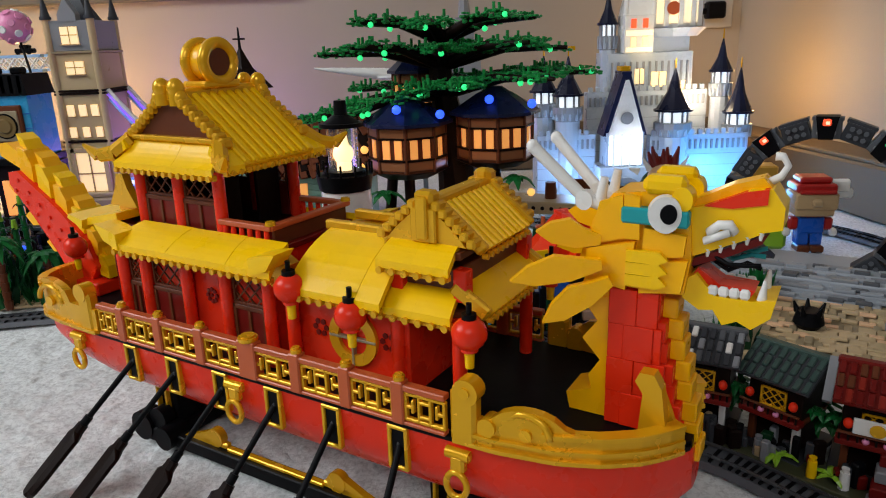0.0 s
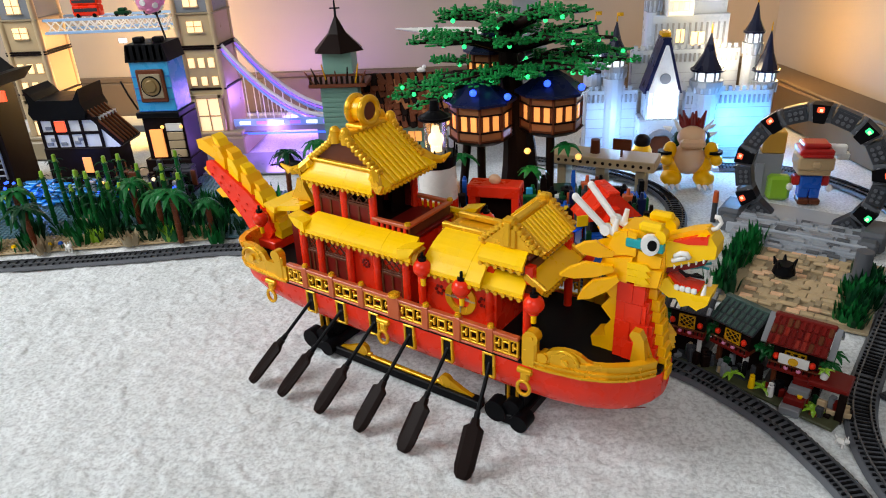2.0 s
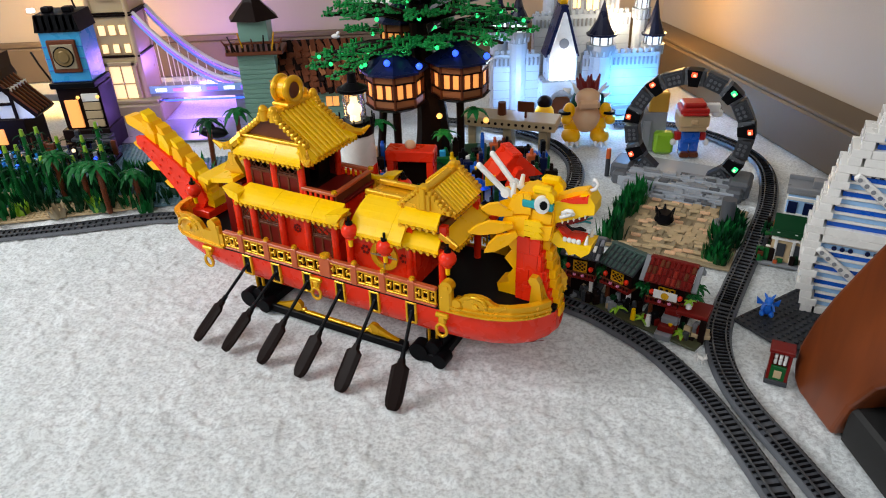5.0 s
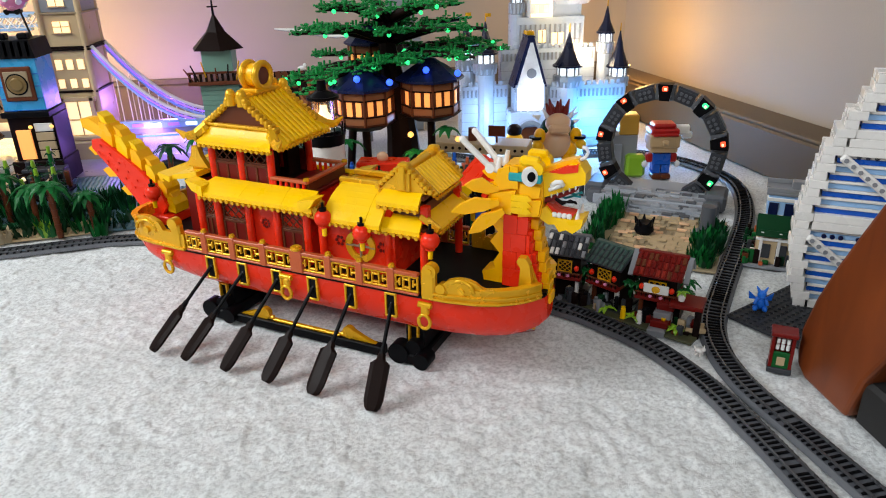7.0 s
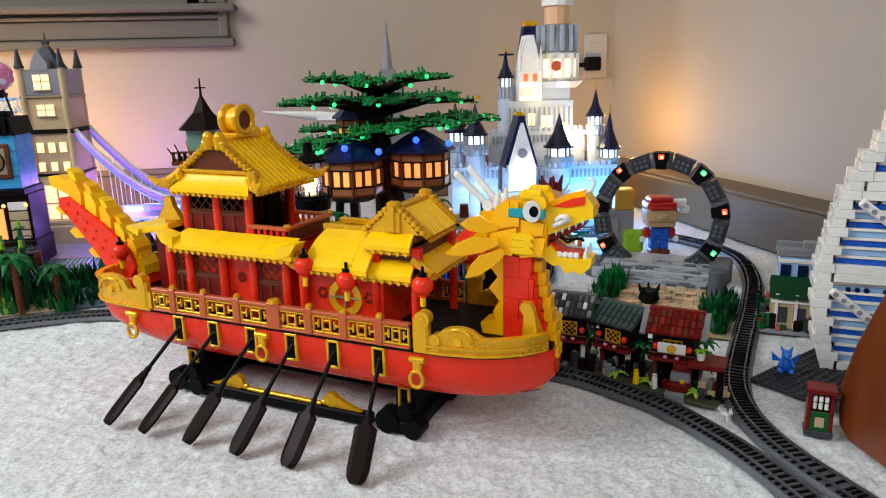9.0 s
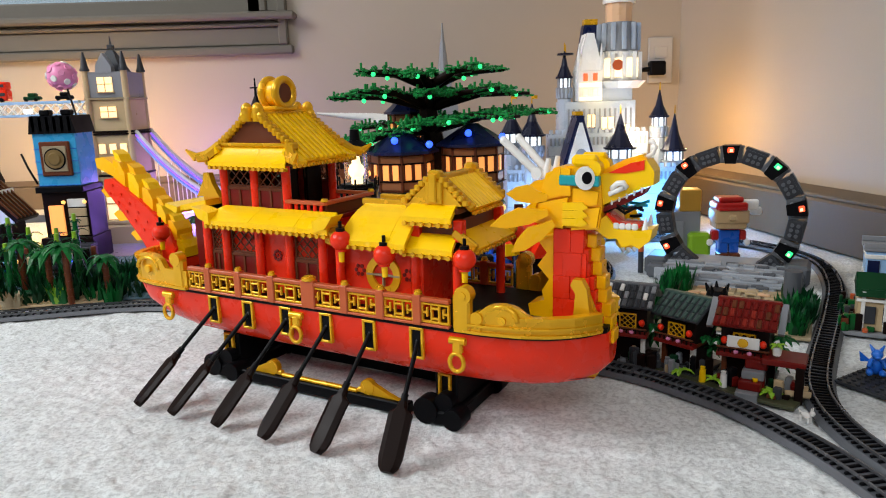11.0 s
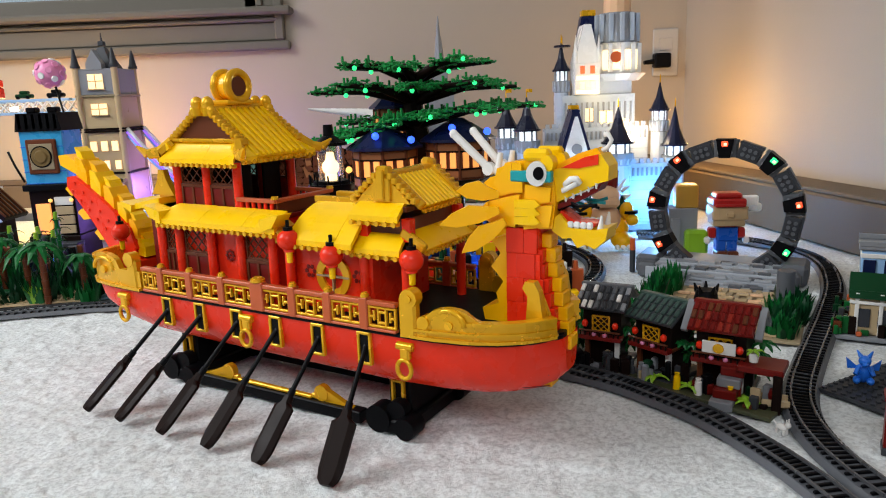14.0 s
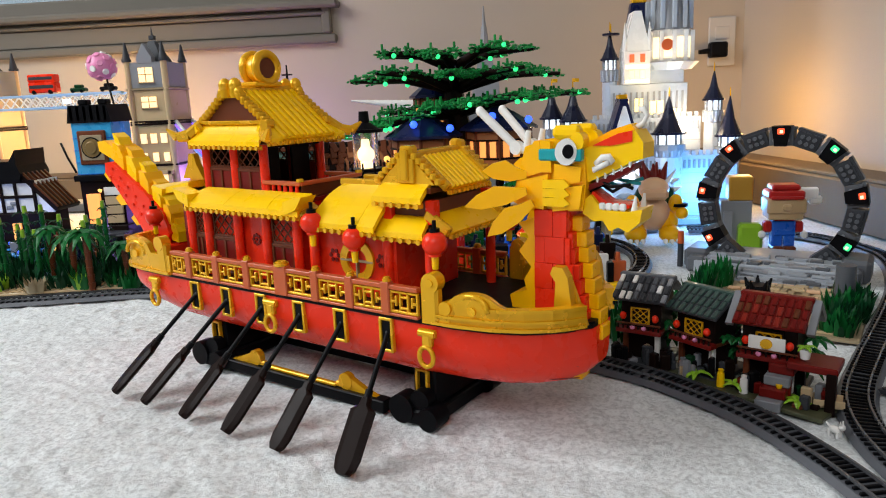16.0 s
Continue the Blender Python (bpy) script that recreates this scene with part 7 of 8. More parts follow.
f2.use(0).ball(-2.8, -1.0, 1.4, 1.9, 2.4, 1.5, 12, 8).ball(2.8, -1.0, 1.4, 1.9, 2.4, 1.5, 12, 8).ball(-2.4, 0.4, 3.2, 1.9, 1.9, 2.2, 12, 8).ball(2.4, 0.4, 3.2, 1.9, 1.9, 2.2, 12, 8)
f2.use(1).ball(0, -0.2, 4.8, 2.8, 2.3, 3.0, 14, 10).ball(0, -1.2, 9.0, 2.5, 2.2, 1.9, 14, 10).box(0, -2.6, 7.4, 4.2, 2.4, 1.7, 0.6)
f2.use(0).ball(3.6, -0.8, 6.4, 1.2, 1.2, 1.6, 10, 8).ball(-3.4, -0.8, 6.4, 1.2, 1.2, 1.6, 10, 8).ball(4.4, -2.0, 5.0, 1.1, 1.4, 1.0, 10, 8).ball(-4.0, -2.0, 5.0, 1.1, 1.4, 1.0, 10, 8)
f2.use(2)
for i in range(9):
    f2.cyl((-1.4 + 0.35 * i, -0.2, 10.4), (-2.2 + 0.55 * i, 0.3, 12.6 + 0.8 * math.sin(i * 1.7)), 0.75, 0.15, 6)
f2.use(3).ball(0.6, 3.0, 6.2, 3.6, 2.2, 3.8, 14, 10)
f2.use(4)
for x in (-3.8, -2.8, -1.8, 1.8, 2.8, 3.8):
    f2.cyl((x, -3.0, 0.5), (x, -4.2, 0.2), 0.45, 0.1, 8)
for a, b in ((3.6, 8.2), (4.0, 6.0), (3.2, 9.6), (-3.0, 9.2), (3.8, 3.8)):
    f2.cyl((a, 2.6, b), (a + 1.5 * (1 if a > 0 else -1), 2.9, b + 0.5), 0.6, 0.1, 8)
for x in (-2.0, 2.2):
    f2.cyl((x, -0.6, 10.0), (x * 1.6, -0.6, 12.0), 0.5, 0.12, 8)
f2.use(5)
for x in (-4.2, 4.2):
    f2.cyl((x, -1.2, 6.0), (x, -1.2, 6.5), 1.3, 1.3, 12)
solid("toy_figure", f2, [ORANGE, NOUGAT, DEEP_RED, DARK_GREEN, WHITE, BLACK], 31.8, 101.6, 0.3, -6, "plain yellow block beast doll with spiked shell", "toy figure")
f3 = Mesh().use(0).ball(0, 0, 3.2, 2.0, 1.6, 2.2, 12, 8).box(0, -1.4, 0, 3.2, 2.2, 1.2, 0.3).use(1).ball(0, 0, 5.6, 1.6, 1.4, 1.4, 12, 8).box(2.0, -1.0, 1.2, 1.4, 1.4, 1.4, 0.3)
solid("toy_figure", f3, [ORANGE, DARK_BROWN], 25.0, 109.0, 0.5, -10, "small plain orange block doll by the gate", "toy figure")
qb = thing("toy_block", 43.6, 97, 0, -10, "grey pillar of bricks with a tan cube on top", "toy block")
part("pillar", Mesh().box(0, 0, 0, 4.6, 4.0, 7.6, 0.1).box(-1.2, -2.2, 1.0, 1.4, 0.6, 5.0, 0.1), GREY, qb)
part("cube", Mesh().box(0.6, 0, 7.6, 3.6, 3.6, 3.8, 0.2), plastic("ochre_plastic", (0.55, 0.30, 0.04), 0.3), qb)
part("bush", Mesh().box(2.0, -2.6, 0, 3.6, 2.4, 4.2, 0.5), LIME, qb)

# ---- stone arch and plaza ----
gate = thing("toy_stone_ring", 44.0, 80.8, 0.0, -31, "grey toy-brick ring on stone steps with red lamps", "toy ring")
RR, NG = 9.15, 18
for i in range(NG):
    a = 2 * math.pi * (i + 0.5) / NG
    mt = turn_about(RR * math.cos(a), 0, 9.2 + RR * math.sin(a), 0, 90 - math.degrees(a), 0)
    seg = part("ring_segment", Mesh().box(0, 0, -1.15, 3.0, 2.2, 2.1, 0.1, mt).box(0, 0, 0.85, 3.3, 1.8, 0.45, 0.08, mt), DARK_GREY if i % 2 else BALLAST, gate)
    sd = Mesh()
    for dx in (-0.75, 0, 0.75):
        for dz in (-0.45, 0.35):
            c = mt @ Vector((dx, -1.2, dz))
            sd.cyl(c, c + (mt.to_3x3() @ Vector((0, -0.2, 0))), 0.28, 0.28, 8)
    part("studs", sd, GREY if i % 2 == 0 else BALLAST, seg)
for i in range(9):
    a = math.pi / 2 + 2 * math.pi * i / 9
    mt = turn_about(RR * math.cos(a), 0, 9.2 + RR * math.sin(a), 0, 90 - math.degrees(a), 0)
    ch = part("chevron", Mesh().prism([(-1.2, 1.45), (1.2, 1.45), (0.75, -1.2), (-0.75, -1.2)], "y", -1.6, 0.8, mt), BLACK, gate)
    if i in (0, 1, 2, 7, 8, 3, 6):
        part("lamp", Mesh().box(0, -1.72, 0.4, 0.85, 0.35, 0.75, 0.12, mt), BULB_R if i not in (6, 8) else BULB_G, ch, "glowing chevron lamp")
        part("lens", Mesh().box(0.1, -1.92, 0.55, 0.4, 0.12, 0.36, 0.08, mt), BULB_Y, ch)
part("steps", Mesh().box(0, 0, 0, 21, 7.5, 2.2, 0.2).box(0, -4.6, 0, 19, 3.0, 1.8, 0.15).box(0, -6.6, 0, 17, 2.4, 1.2, 0.15).box(0, -8.4, 0, 15, 2.0, 0.6, 0.15), STONE, gate, "grey stone steps")
sl_d = [Mesh().box(0, 0, 0, w, 0.75, 0.34, 0.06).data("stone", m_) for w, m_ in ((1.5, STONE), (2.3, STONE), (3.1, GREY), (1.6, BALLAST), (2.2, STONE))]
for row, (y, z) in enumerate(((-9.0, 0.6), (-8.2, 0.6), (-7.4, 1.2), (-6.6, 1.2), (-5.6, 1.8), (-4.8, 1.8), (-4.0, 1.8), (-3.1, 2.2), (-2.2, 2.2))):
    x = -8.0 + rng.uniform(0, 1)
    while x < 7.5:
        d = rng.randrange(5)
        s = new("stone", sl_d[d])
        s.parent = gate
        s.matrix_basis = pose((x + 0.8) * CM, y * CM, (z - 0.02) * CM, 0, 0, rng.uniform(-3, 3))
        x += rng.uniform(1.9, 3.2)
for s_ in (-1, 1):
    part("side_rock", Mesh().box(s_ * 9.8, -1.0, 0, 3.4, 6.0, 3.0, 0.5).box(s_ * 9.4, -4.2, 0, 2.6, 3.4, 2.2, 0.4), BALLAST, gate)
lamp_post = part("post", Mesh().cyl((-12.2, -3, 0), (-12.2, -3, 3.4), 0.42, 0.42, 10), DARK_GREY, gate)
part("flame", Mesh().cyl((-12.2, -3, 3.4), (-12.2, -3, 5.2), 0.45, 0.4, 10), TERRACOTTA, lamp_post)

plaza = thing("toy_plaza", 37.6, 60.5, 0.02, -31, "tan paved plaza of uneven toy plates", "toy plaza")
part("plate", Mesh().box(-2.1, 2.6, 0, 18.8, 19.6, 0.35, 0.06), DARK_TAN, plaza)
pv_d = [Mesh().box(0, 0, 0, w, d, 0.3, 0.06).data("paver", m_) for w, d, m_ in ((1.5, 0.74, TAN), (2.3, 0.74, TAN), (0.74, 1.5, DARK_TAN), (1.5, 1.5, TAN), (1.5, 0.74, NOUGAT))]
for r_ in range(4, 20):
    for c_ in range(8):
        if rng.random() < 0.9:
            s = new("paver", pv_d[rng.randrange(5)])
            s.parent = plaza
            s.matrix_basis = pose((-7.4 + c_ * 1.6 + (r_ % 2) * 0.7) * CM, (-10.4 + r_ * 1.1) * CM, (0.34 + 0.2 * (rng.random() < 0.15)) * CM, 0, 0, 0)
pot = Mesh().cyl((0, 0, 0), (0, 0, 0.6), 1.0, 1.4, 12).cyl((0, 0, 0.6), (0, 0, 1.9), 1.5, 1.2, 12)
for i in range(5):
    pot.cyl((math.cos(i * 1.256) * 1.1, math.sin(i * 1.256) * 1.1, 1.6), (math.cos(i * 1.256) * 1.5, math.sin(i * 1.256) * 1.5, 2.6), 0.35, 0.1, 6)
solid("toy_brazier", pot, BLACK, 35.6, 64.6, 0.6, 0, "black round brazier with small horns", "toy brazier")
col = thing("toy_pillar", 44.6, 63.0, 0.35, 0, "grey stone pillar stub on round base", "toy pillar")
part("base", Mesh().cyl((0, 0, 0), (0, 0, 0.5), 2.0, 2.0, 12), GREY, col)
part("shaft", Mesh().cyl((0, 0, 0.5), (0, 0, 4.6), 1.05, 1.05, 14), BALLAST, col)
for i in range(26):
    a, b = rng.uniform(4.2, 6.6), rng.uniform(-6.2, 11)
    c, s = math.cos(radians(-31)), math.sin(radians(-31))
    grass_tuft(37.6 + a * c - b * s, 60.5 + a * s + b * c, 1.3, rng.uniform(1.4, 2.9), rng.choice((GREEN, DARK_GREEN, DARK_GREEN)), 22)
for i in range(16):
    a, b = rng.uniform(-11, -8.6), rng.uniform(-6, 12)
    c, s = math.cos(radians(-31)), math.sin(radians(-31))
    grass_tuft(37.6 + a * c - b * s, 60.5 + a * s + b * c, 1.2, rng.uniform(1.8, 3.4), rng.choice((GREEN, GREEN, DARK_GREEN)), 20)

for i in range(34):
    grass_tuft(rng.uniform(-80, -44), rng.uniform(79, 97), rng.uniform(1.4, 2.4), rng.uniform(2.0, 4.2), rng.choice((GREEN, DARK_GREEN, DARK_GREEN)), 24)
# ---- little market street ----
def hut(x, y, rz, w, d, h, roof_mat, wall_mat, rib_mat, label, shutters=True):
    o = thing("toy_hut", x, y, 0.02, rz, label, "toy hut", "market street huts")
    o.scale = (0.93, 0.93, 0.84)
    part("plinth", Mesh().box(0, 0, 0, w + 1.2, d + 1.6, 0.5, 0.08), DARK_GREY, o)
    part("ground_floor", Mesh().box(0, 0.4, 0.5, w - 0.6, d - 1.0, h * 0.42, 0.06), DARK_BROWN, o)
    for sx in (-1, 1):
        part("post", Mesh().box(sx * (w / 2 - 0.4), -d / 2 + 0.5, 0.5, 0.5, 0.5, h * 0.42, 0.06), WHITE if sx > 0 else BROWN, o)
    part("upper_wall", Mesh().box(0, 0, 0.5 + h * 0.42, w, d - 0.4, h * 0.42, 0.06), wall_mat, o)
    part("balcony", Mesh().box(0, -d / 2 - 0.3, 0.4 + h * 0.42, w + 0.5, 1.0, 0.55, 0.08), DEEP_RED, o)
    part("window", Mesh().box(0, -d / 2 + 0.1, 1.2 + h * 0.42, w * 0.5, 0.25, h * 0.28, 0.04), DARK_BROWN, o)
    lt = lattice(Mesh(), -w * 0.24, w * 0.24, 1.3 + h * 0.42, 1.1 + h * 0.68, -d / 2 - 0.05, 0.12)
    part("lattice", lt, GOLD, o)
    for sx in (-1, 1):
        part("lantern", Mesh().ball(sx * w * 0.4, -d / 2 - 0.45, 1.6 + h * 0.5, 0.34, 0.34, 0.45, 10, 6), RED, o)
        part("blossom", Mesh().ball(sx * w * 0.14, -d / 2 - 0.7, 1.1 + h * 0.42, 0.25, nu=8, nv=6), PINK, o)
    zr = 0.5 + h * 0.84
    rise = d * 0.42
    for s in (-1, 1):
        L_ = math.hypot(d / 2 + 0.7, rise)
        ang = math.degrees(math.atan2(rise, d / 2 + 0.7))
        mt = Matrix.Translation((0, s * (d / 2 + 0.7) / 2, zr + rise / 2)) @ turn_about(0, 0, 0, -s * ang, 0, 0)
        rf = part("roof", Mesh().box(0, 0, 0, w + 1.4, L_, 0.35, 0.05, mt), roof_mat, o)
        k = int((w + 1.2) / 0.62)
        for i in range(k):
            xx = -w / 2 - 0.4 + (w + 0.8) * i / (k - 1)
            for j in range(3):
                yy = -L_ / 2 + (j + 0.5) * L_ / 3
                part("roof_tile", Mesh().box(xx, yy, 0.3, 0.46, L_ / 3 - 0.1, 0.26 + 0.05 * (j % 2), 0.1, mt), rng.choice(rib_mat), rf)
    part("ridge", Mesh().box(0, 0, zr + rise + 0.05, w + 1.6, 0.8, 0.55, 0.12), rib_mat[0], o)
    for k in range(9):
        part("rail_post", Mesh().cyl((-w / 2 + w * k / 8, -d / 2 - 0.72, 0.9 + h * 0.42), (-w / 2 + w * k / 8, -d / 2 - 0.72, 1.45 + h * 0.42), 0.09, 0.09, 6), DARK_BROWN, o)
    part("handrail", Mesh().box(0, -d / 2 - 0.72, 1.45 + h * 0.42, w + 0.4, 0.25, 0.16, 0.04), BROWN, o)
    for sx in (-1, 1):
        part("beam", Mesh().box(sx * (w / 2 + 0.05), 0, 0.45 + h * 0.42, 0.3, d - 0.2, 0.35, 0.05), BROWN, o)
        part("vine", leaf_fan(leaf_fan(Mesh(), sx * (w / 2 + 0.3), -0.6, 1.0 + h * 0.45, 7, 1.1, 0.4, 0.28), sx * (w / 2 + 0.4), 0.8, 0.6 + h * 0.3, 7, 1.2, 0.4, 0.28), GREEN, o)
    part("gable", Mesh().prism([(-d / 2 + 0.2, zr), (d / 2 - 0.2, zr), (0, zr + rise)], "x", -w / 2, w / 2), wall_mat, o)
    return o


hut(19.4, 48.4, -30, 4.0, 4.6, 8.2, DARK_GREY, DARK_BROWN, (BALLAST, DARK_GREY, GREY, DARK_GREY, WHITE), "small toy hut with grey tiled roof")
hut(24.2, 45.4, -52, 4.2, 4.6, 7.4, DARK_GREY, DARK_BROWN, (plastic("slate_green_plastic", (0.035, 0.07, 0.06), 0.35),), "small toy shop with ribbed dark green roof")
h3 = hut(28.4, 41.4, -34, 4.5, 4.8, 7.8, DEEP_RED, DARK_BROWN, (DEEP_RED, DEEP_RED, BROWN, plastic("brick_red_plastic", (0.26, 0.018, 0.009), 0.32, gloss=0.25)), "small toy inn with dark red tiled roof")
part("sign", Mesh().box(0, -3.1, 4.9, 3.0, 0.25, 1.3, 0.06), WHITE, h3, "white sign board with gold disc")
part("sign_disc", Mesh().cyl((0, -3.22, 5.55), (0, -3.38, 5.55), 0.5, 0.5, 12), GOLD, h3)
for s in (-1, 1):
    part("verge", Mesh().prism([(-2.9, 7.0), (-2.5, 6.6), (0.1, 8.8), (0, 9.5)], "x", s * 3.0, s * 3.6).prism([(2.9, 7.0), (2.5, 6.6), (-0.1, 8.8), (0, 9.5)], "x", s * 3.0, s * 3.6), GREY, h3)
st = thing("toy_stairs", 28.9, 38.0, 0.02, -34, "red and grey toy brick stairs with a terrace", "toy stairs")
for i in range(4):
    part("step", Mesh().box(-1.5 + i * 0.15, -2.2 + i * 0.7, i * 0.8, 1.9, 1.4, 0.8, 0.08), DEEP_RED if i % 2 else GREY, st)
part("terrace", Mesh().box(1.2, 0.2, 3.2, 3.6, 3.2, 0.6, 0.1), DEEP_RED, st)
for px_, py_ in ((2.6, -1.2), (0, 1.4)):
    part("terrace_post", Mesh().box(px_, py_, 0, 0.7, 0.7, 3.4, 0.06), DARK_BROWN, st)
part("plant_pot", Mesh().cyl((0.6, -0.8, 4.1), (0.6, -0.8, 4.9), 0.35, 0.45, 8), WHITE, st)
part("sprout", leaf_fan(Mesh(), 0.6, -0.8, 4.9, 5, 0.8, 0.1, 0.2), LIME, st)
for hx, hy in ((20.0, 48.2), (24.6, 45.6), (28.4, 41.4)):
    for i in range(12):
        a = rng.uniform(-3.0, 3.0)
        c, s_ = math.cos(radians(-34)), math.sin(radians(-34))
        ox, oy = a * c + rng.uniform(2.6, 3.4) * s_, a * s_ - rng.uniform(2.6, 3.4) * c
        m = Mesh().box(0, 0, 0, rng.uniform(0.4, 0.9), rng.uniform(0.4, 0.8), rng.uniform(0.4, 1.9), 0.1)
        solid("toy_crate", m, rng.choice((DARK_BROWN, BLACK, BLACK, DARK_BROWN, DARK_GREY, DARK_GREEN, DEEP_RED, GREY)), hx + ox, hy + oy, 0.38, rng.uniform(0, 90), "small plastic crate piece stacked before a hut", "toy crate", "crates before the huts")
    o = thing("toy_plant", hx + rng.uniform(1.8, 2.8), hy + rng.uniform(-1, 1), 0.38, 0, "leafy green plastic bush beside a hut", "toy plant", "yard plants")
    part("leaves", leaf_fan(leaf_fan(leaf_fan(Mesh(), 0, 0, 2.6, 9, 1.6, 0.3, 0.3), 0.4, 0.3, 3.6, 8, 1.4, 0.2, 0.3), -0.3, 0, 1.4, 8, 1.7, 0.3, 0.3), GREEN, o)
fl = thing("toy_yard", 24.4, 41.2, 0.02, -46, "dark toy yard strip along the railway", "toy yard")
part("plate", Mesh().box(0, 0, 0, 17, 3.2, 0.35, 0.06), plastic("olive_plastic", (0.06, 0.065, 0.03), 0.35), fl)
for i in range(26):
    part("detail", Mesh().box(rng.uniform(-8, 8), rng.uniform(-1.2, 1.3), 0.33, rng.uniform(0.4, 0.9), rng.uniform(0.4, 0.8), rng.uniform(0.3, 1.8), 0.08), rng.choice((DARK_BROWN, BROWN, DARK_GREY, DARK_GREEN, TAN, GREY)), fl)
for x, y, c in ((23.8, 40.6, YELLOW), (25.2, 39.2, WHITE), (27.2, 37.2, YELLOW), (21.4, 43.4, GREY)):
    o = Mesh().cyl((0, 0, 0), (0, 0, 1.2), 0.36, 0.3, 8).cyl((0, 0, 1.2), (0, 0, 1.5), 0.2, 0.26, 8)
    solid("toy_jar", o, c, x, y, 0.38, 0, "small plastic jar shape beside the huts", "toy jar", "yard jars")
for x, y in ((28.4, 36.6), (24.8, 40.0), (22.4, 42.6)):
    o = thing("toy_plant", x, y, 0.38, 0, "small lime green leafy plastic plant", "toy plant", "yard plants")
    part("leaves", leaf_fan(Mesh(), 0, 0, 0.3, 6, 1.2, 0.1, 0.28), LIME, o)
cart = thing("toy_cart", 30.6, 36.3, 0.02, -20, "small tan toy cart holding a dark barrel", "toy cart")
cart.scale = (0.72, 0.72, 0.72)
part("bed", Mesh().box(0, 0, 0.7, 3.0, 1.9, 0.35, 0.06).box(0, -0.95, 0.9, 3.0, 0.25, 0.7, 0.05).box(0, 0.95, 0.9, 3.0, 0.25, 0.7, 0.05), TAN, cart)
part("barrel", Mesh().cyl((0, 0, 1.0), (0, 0, 2.0), 0.7, 0.8, 12).cyl((0, 0, 2.0), (0, 0, 2.5), 0.75, 0.6, 12), DEEP_RED, cart)
for x in (-1.6, 1.6):
    part("wheel", Mesh().cyl((x - 0.1, 0, 0.75), (x + 0.15, 0, 0.75), 0.75, 0.75, 14), DARK_BROWN, cart)
for i in range(10):
    grass_tuft(17.5 + rng.uniform(-1, 4), 53 + rng.uniform(-3, 4), 1.2, rng.uniform(2, 4.0), GREEN, 20)

# ---- fairground behind the boat ----
lh = thing("toy_lighthouse", -10.6, 71.0, 0.0, 0, "red and white toy lighthouse with a lit lantern room", "toy lighthouse")
part("shaft", Mesh().cyl((0, 0, 0), (0, 0, 5), 3.3, 3.0, 18), WHITE, lh)
part("red_band", Mesh().cyl((0, 0, 5), (0, 0, 10.4), 3.0, 2.75, 18), RED, lh)
part("white_band", Mesh().cyl((0, 0, 10.4), (0, 0, 15.2), 2.75, 2.55, 18), WHITE, lh)
part("gallery", Mesh().cyl((0, 0, 15.2), (0, 0, 16.8), 2.7, 3.0, 12).cyl((0, 0, 16.8), (0, 0, 17.2), 2.2, 2.2, 12), BLACK, lh)
for i in range(12):
    a = i * math.pi / 6
    part("gallery_post", Mesh().cyl((2.8 * math.cos(a), 2.8 * math.sin(a), 16.8), (2.8 * math.cos(a), 2.8 * math.sin(a), 18.0), 0.13, 0.13, 6), BLACK, lh)
gl = part("lantern_glass", Mesh().cyl((0, 0, 17.2), (0, 0, 21.6), 1.6, 1.6, 16, False), CLEAR, lh, "clear lantern glass")
gl.visible_shadow = False
part("bulb", Mesh().cyl((0, 0, 17.2), (0, 0, 18.0), 0.5, 0.5, 10).ball(0, 0, 18.9, 0.72, 0.72, 1.1, 12, 8).cyl((0, 0, 19.8), (0, 0, 20.8), 0.4, 0.3, 10), BULB_LAMP, lh, "bright lantern bulb")
part("roof", Mesh().cyl((0, 0, 21.6), (0, 0, 22.0), 2.3, 2.3, 16).cyl((0, 0, 22.0), (0, 0, 22.8), 1.9, 0.8, 16).cyl((0, 0, 22.8), (0, 0, 24.2), 0.7, 0.6, 12), BLACK, lh, "black lantern roof")

rg = thing("toy_booth", -2.6, 72.0, 0, -12, "dark red arched toy booth with open front", "toy booth")
part("frame", Mesh().box(-3.1, 0, 0, 1.1, 3.2, 11, 0.12).box(3.1, 0, 0, 1.1, 3.2, 11, 0.12).box(0, 0, 10.2, 7.6, 3.4, 1.8, 0.2).box(0, -0.4, 3.4, 6, 2.4, 0.8, 0.1), RED, rg)
part("back", Mesh().box(0, 1.4, 0, 6.2, 0.5, 10.2, 0.05), DARK_BROWN, rg)
part("ornament", Mesh().ball(0, -0.4, 12.6, 0.9, 0.6, 0.8, 10, 6), NOUGAT, rg)
rh = thing("toy_pavilion", 12.6, 70.0, 0, 14, "toy pavilion with a red hipped roof on dark posts", "toy pavilion")
part("body", Mesh().box(0, 0, 0, 5.0, 3.6, 7.6, 0.1), DARK_BROWN, rh)
part("roof", Mesh().prism([(-4.2, 8.0), (4.2, 8.0), (0.6, 11.6), (-0.6, 11.6)], "y", -2.6, 2.6).prism([(-2.0, 7.2), (2.0, 7.2), (0.4, 10.0), (-0.4, 10.0)], "y", -4.0, -2.5).box(0, 0, 11.4, 1.6, 5.4, 0.5, 0.1), RED, rh, "red roof")
for sx in (-1, 1):
    for sy in (-1, 1):
        part("post", Mesh().cyl((sx * 3.4, sy * 2.2, 0), (sx * 3.4, sy * 2.2, 8.0), 0.35, 0.35, 8), DARK_GREY, rh)
part("flag", Mesh().box(-4.4, -2.8, 7.6, 1.6, 0.2, 1.6, 0.05), YELLOW, rh)
ferry = thing("toy_platform", 16.5, 100, 0, -22, "long tan toy platform with dark round holes", "toy platform")
part("slab", Mesh().box(0, 0, 5.0, 19, 6, 1.8, 0.15), TAN, ferry)
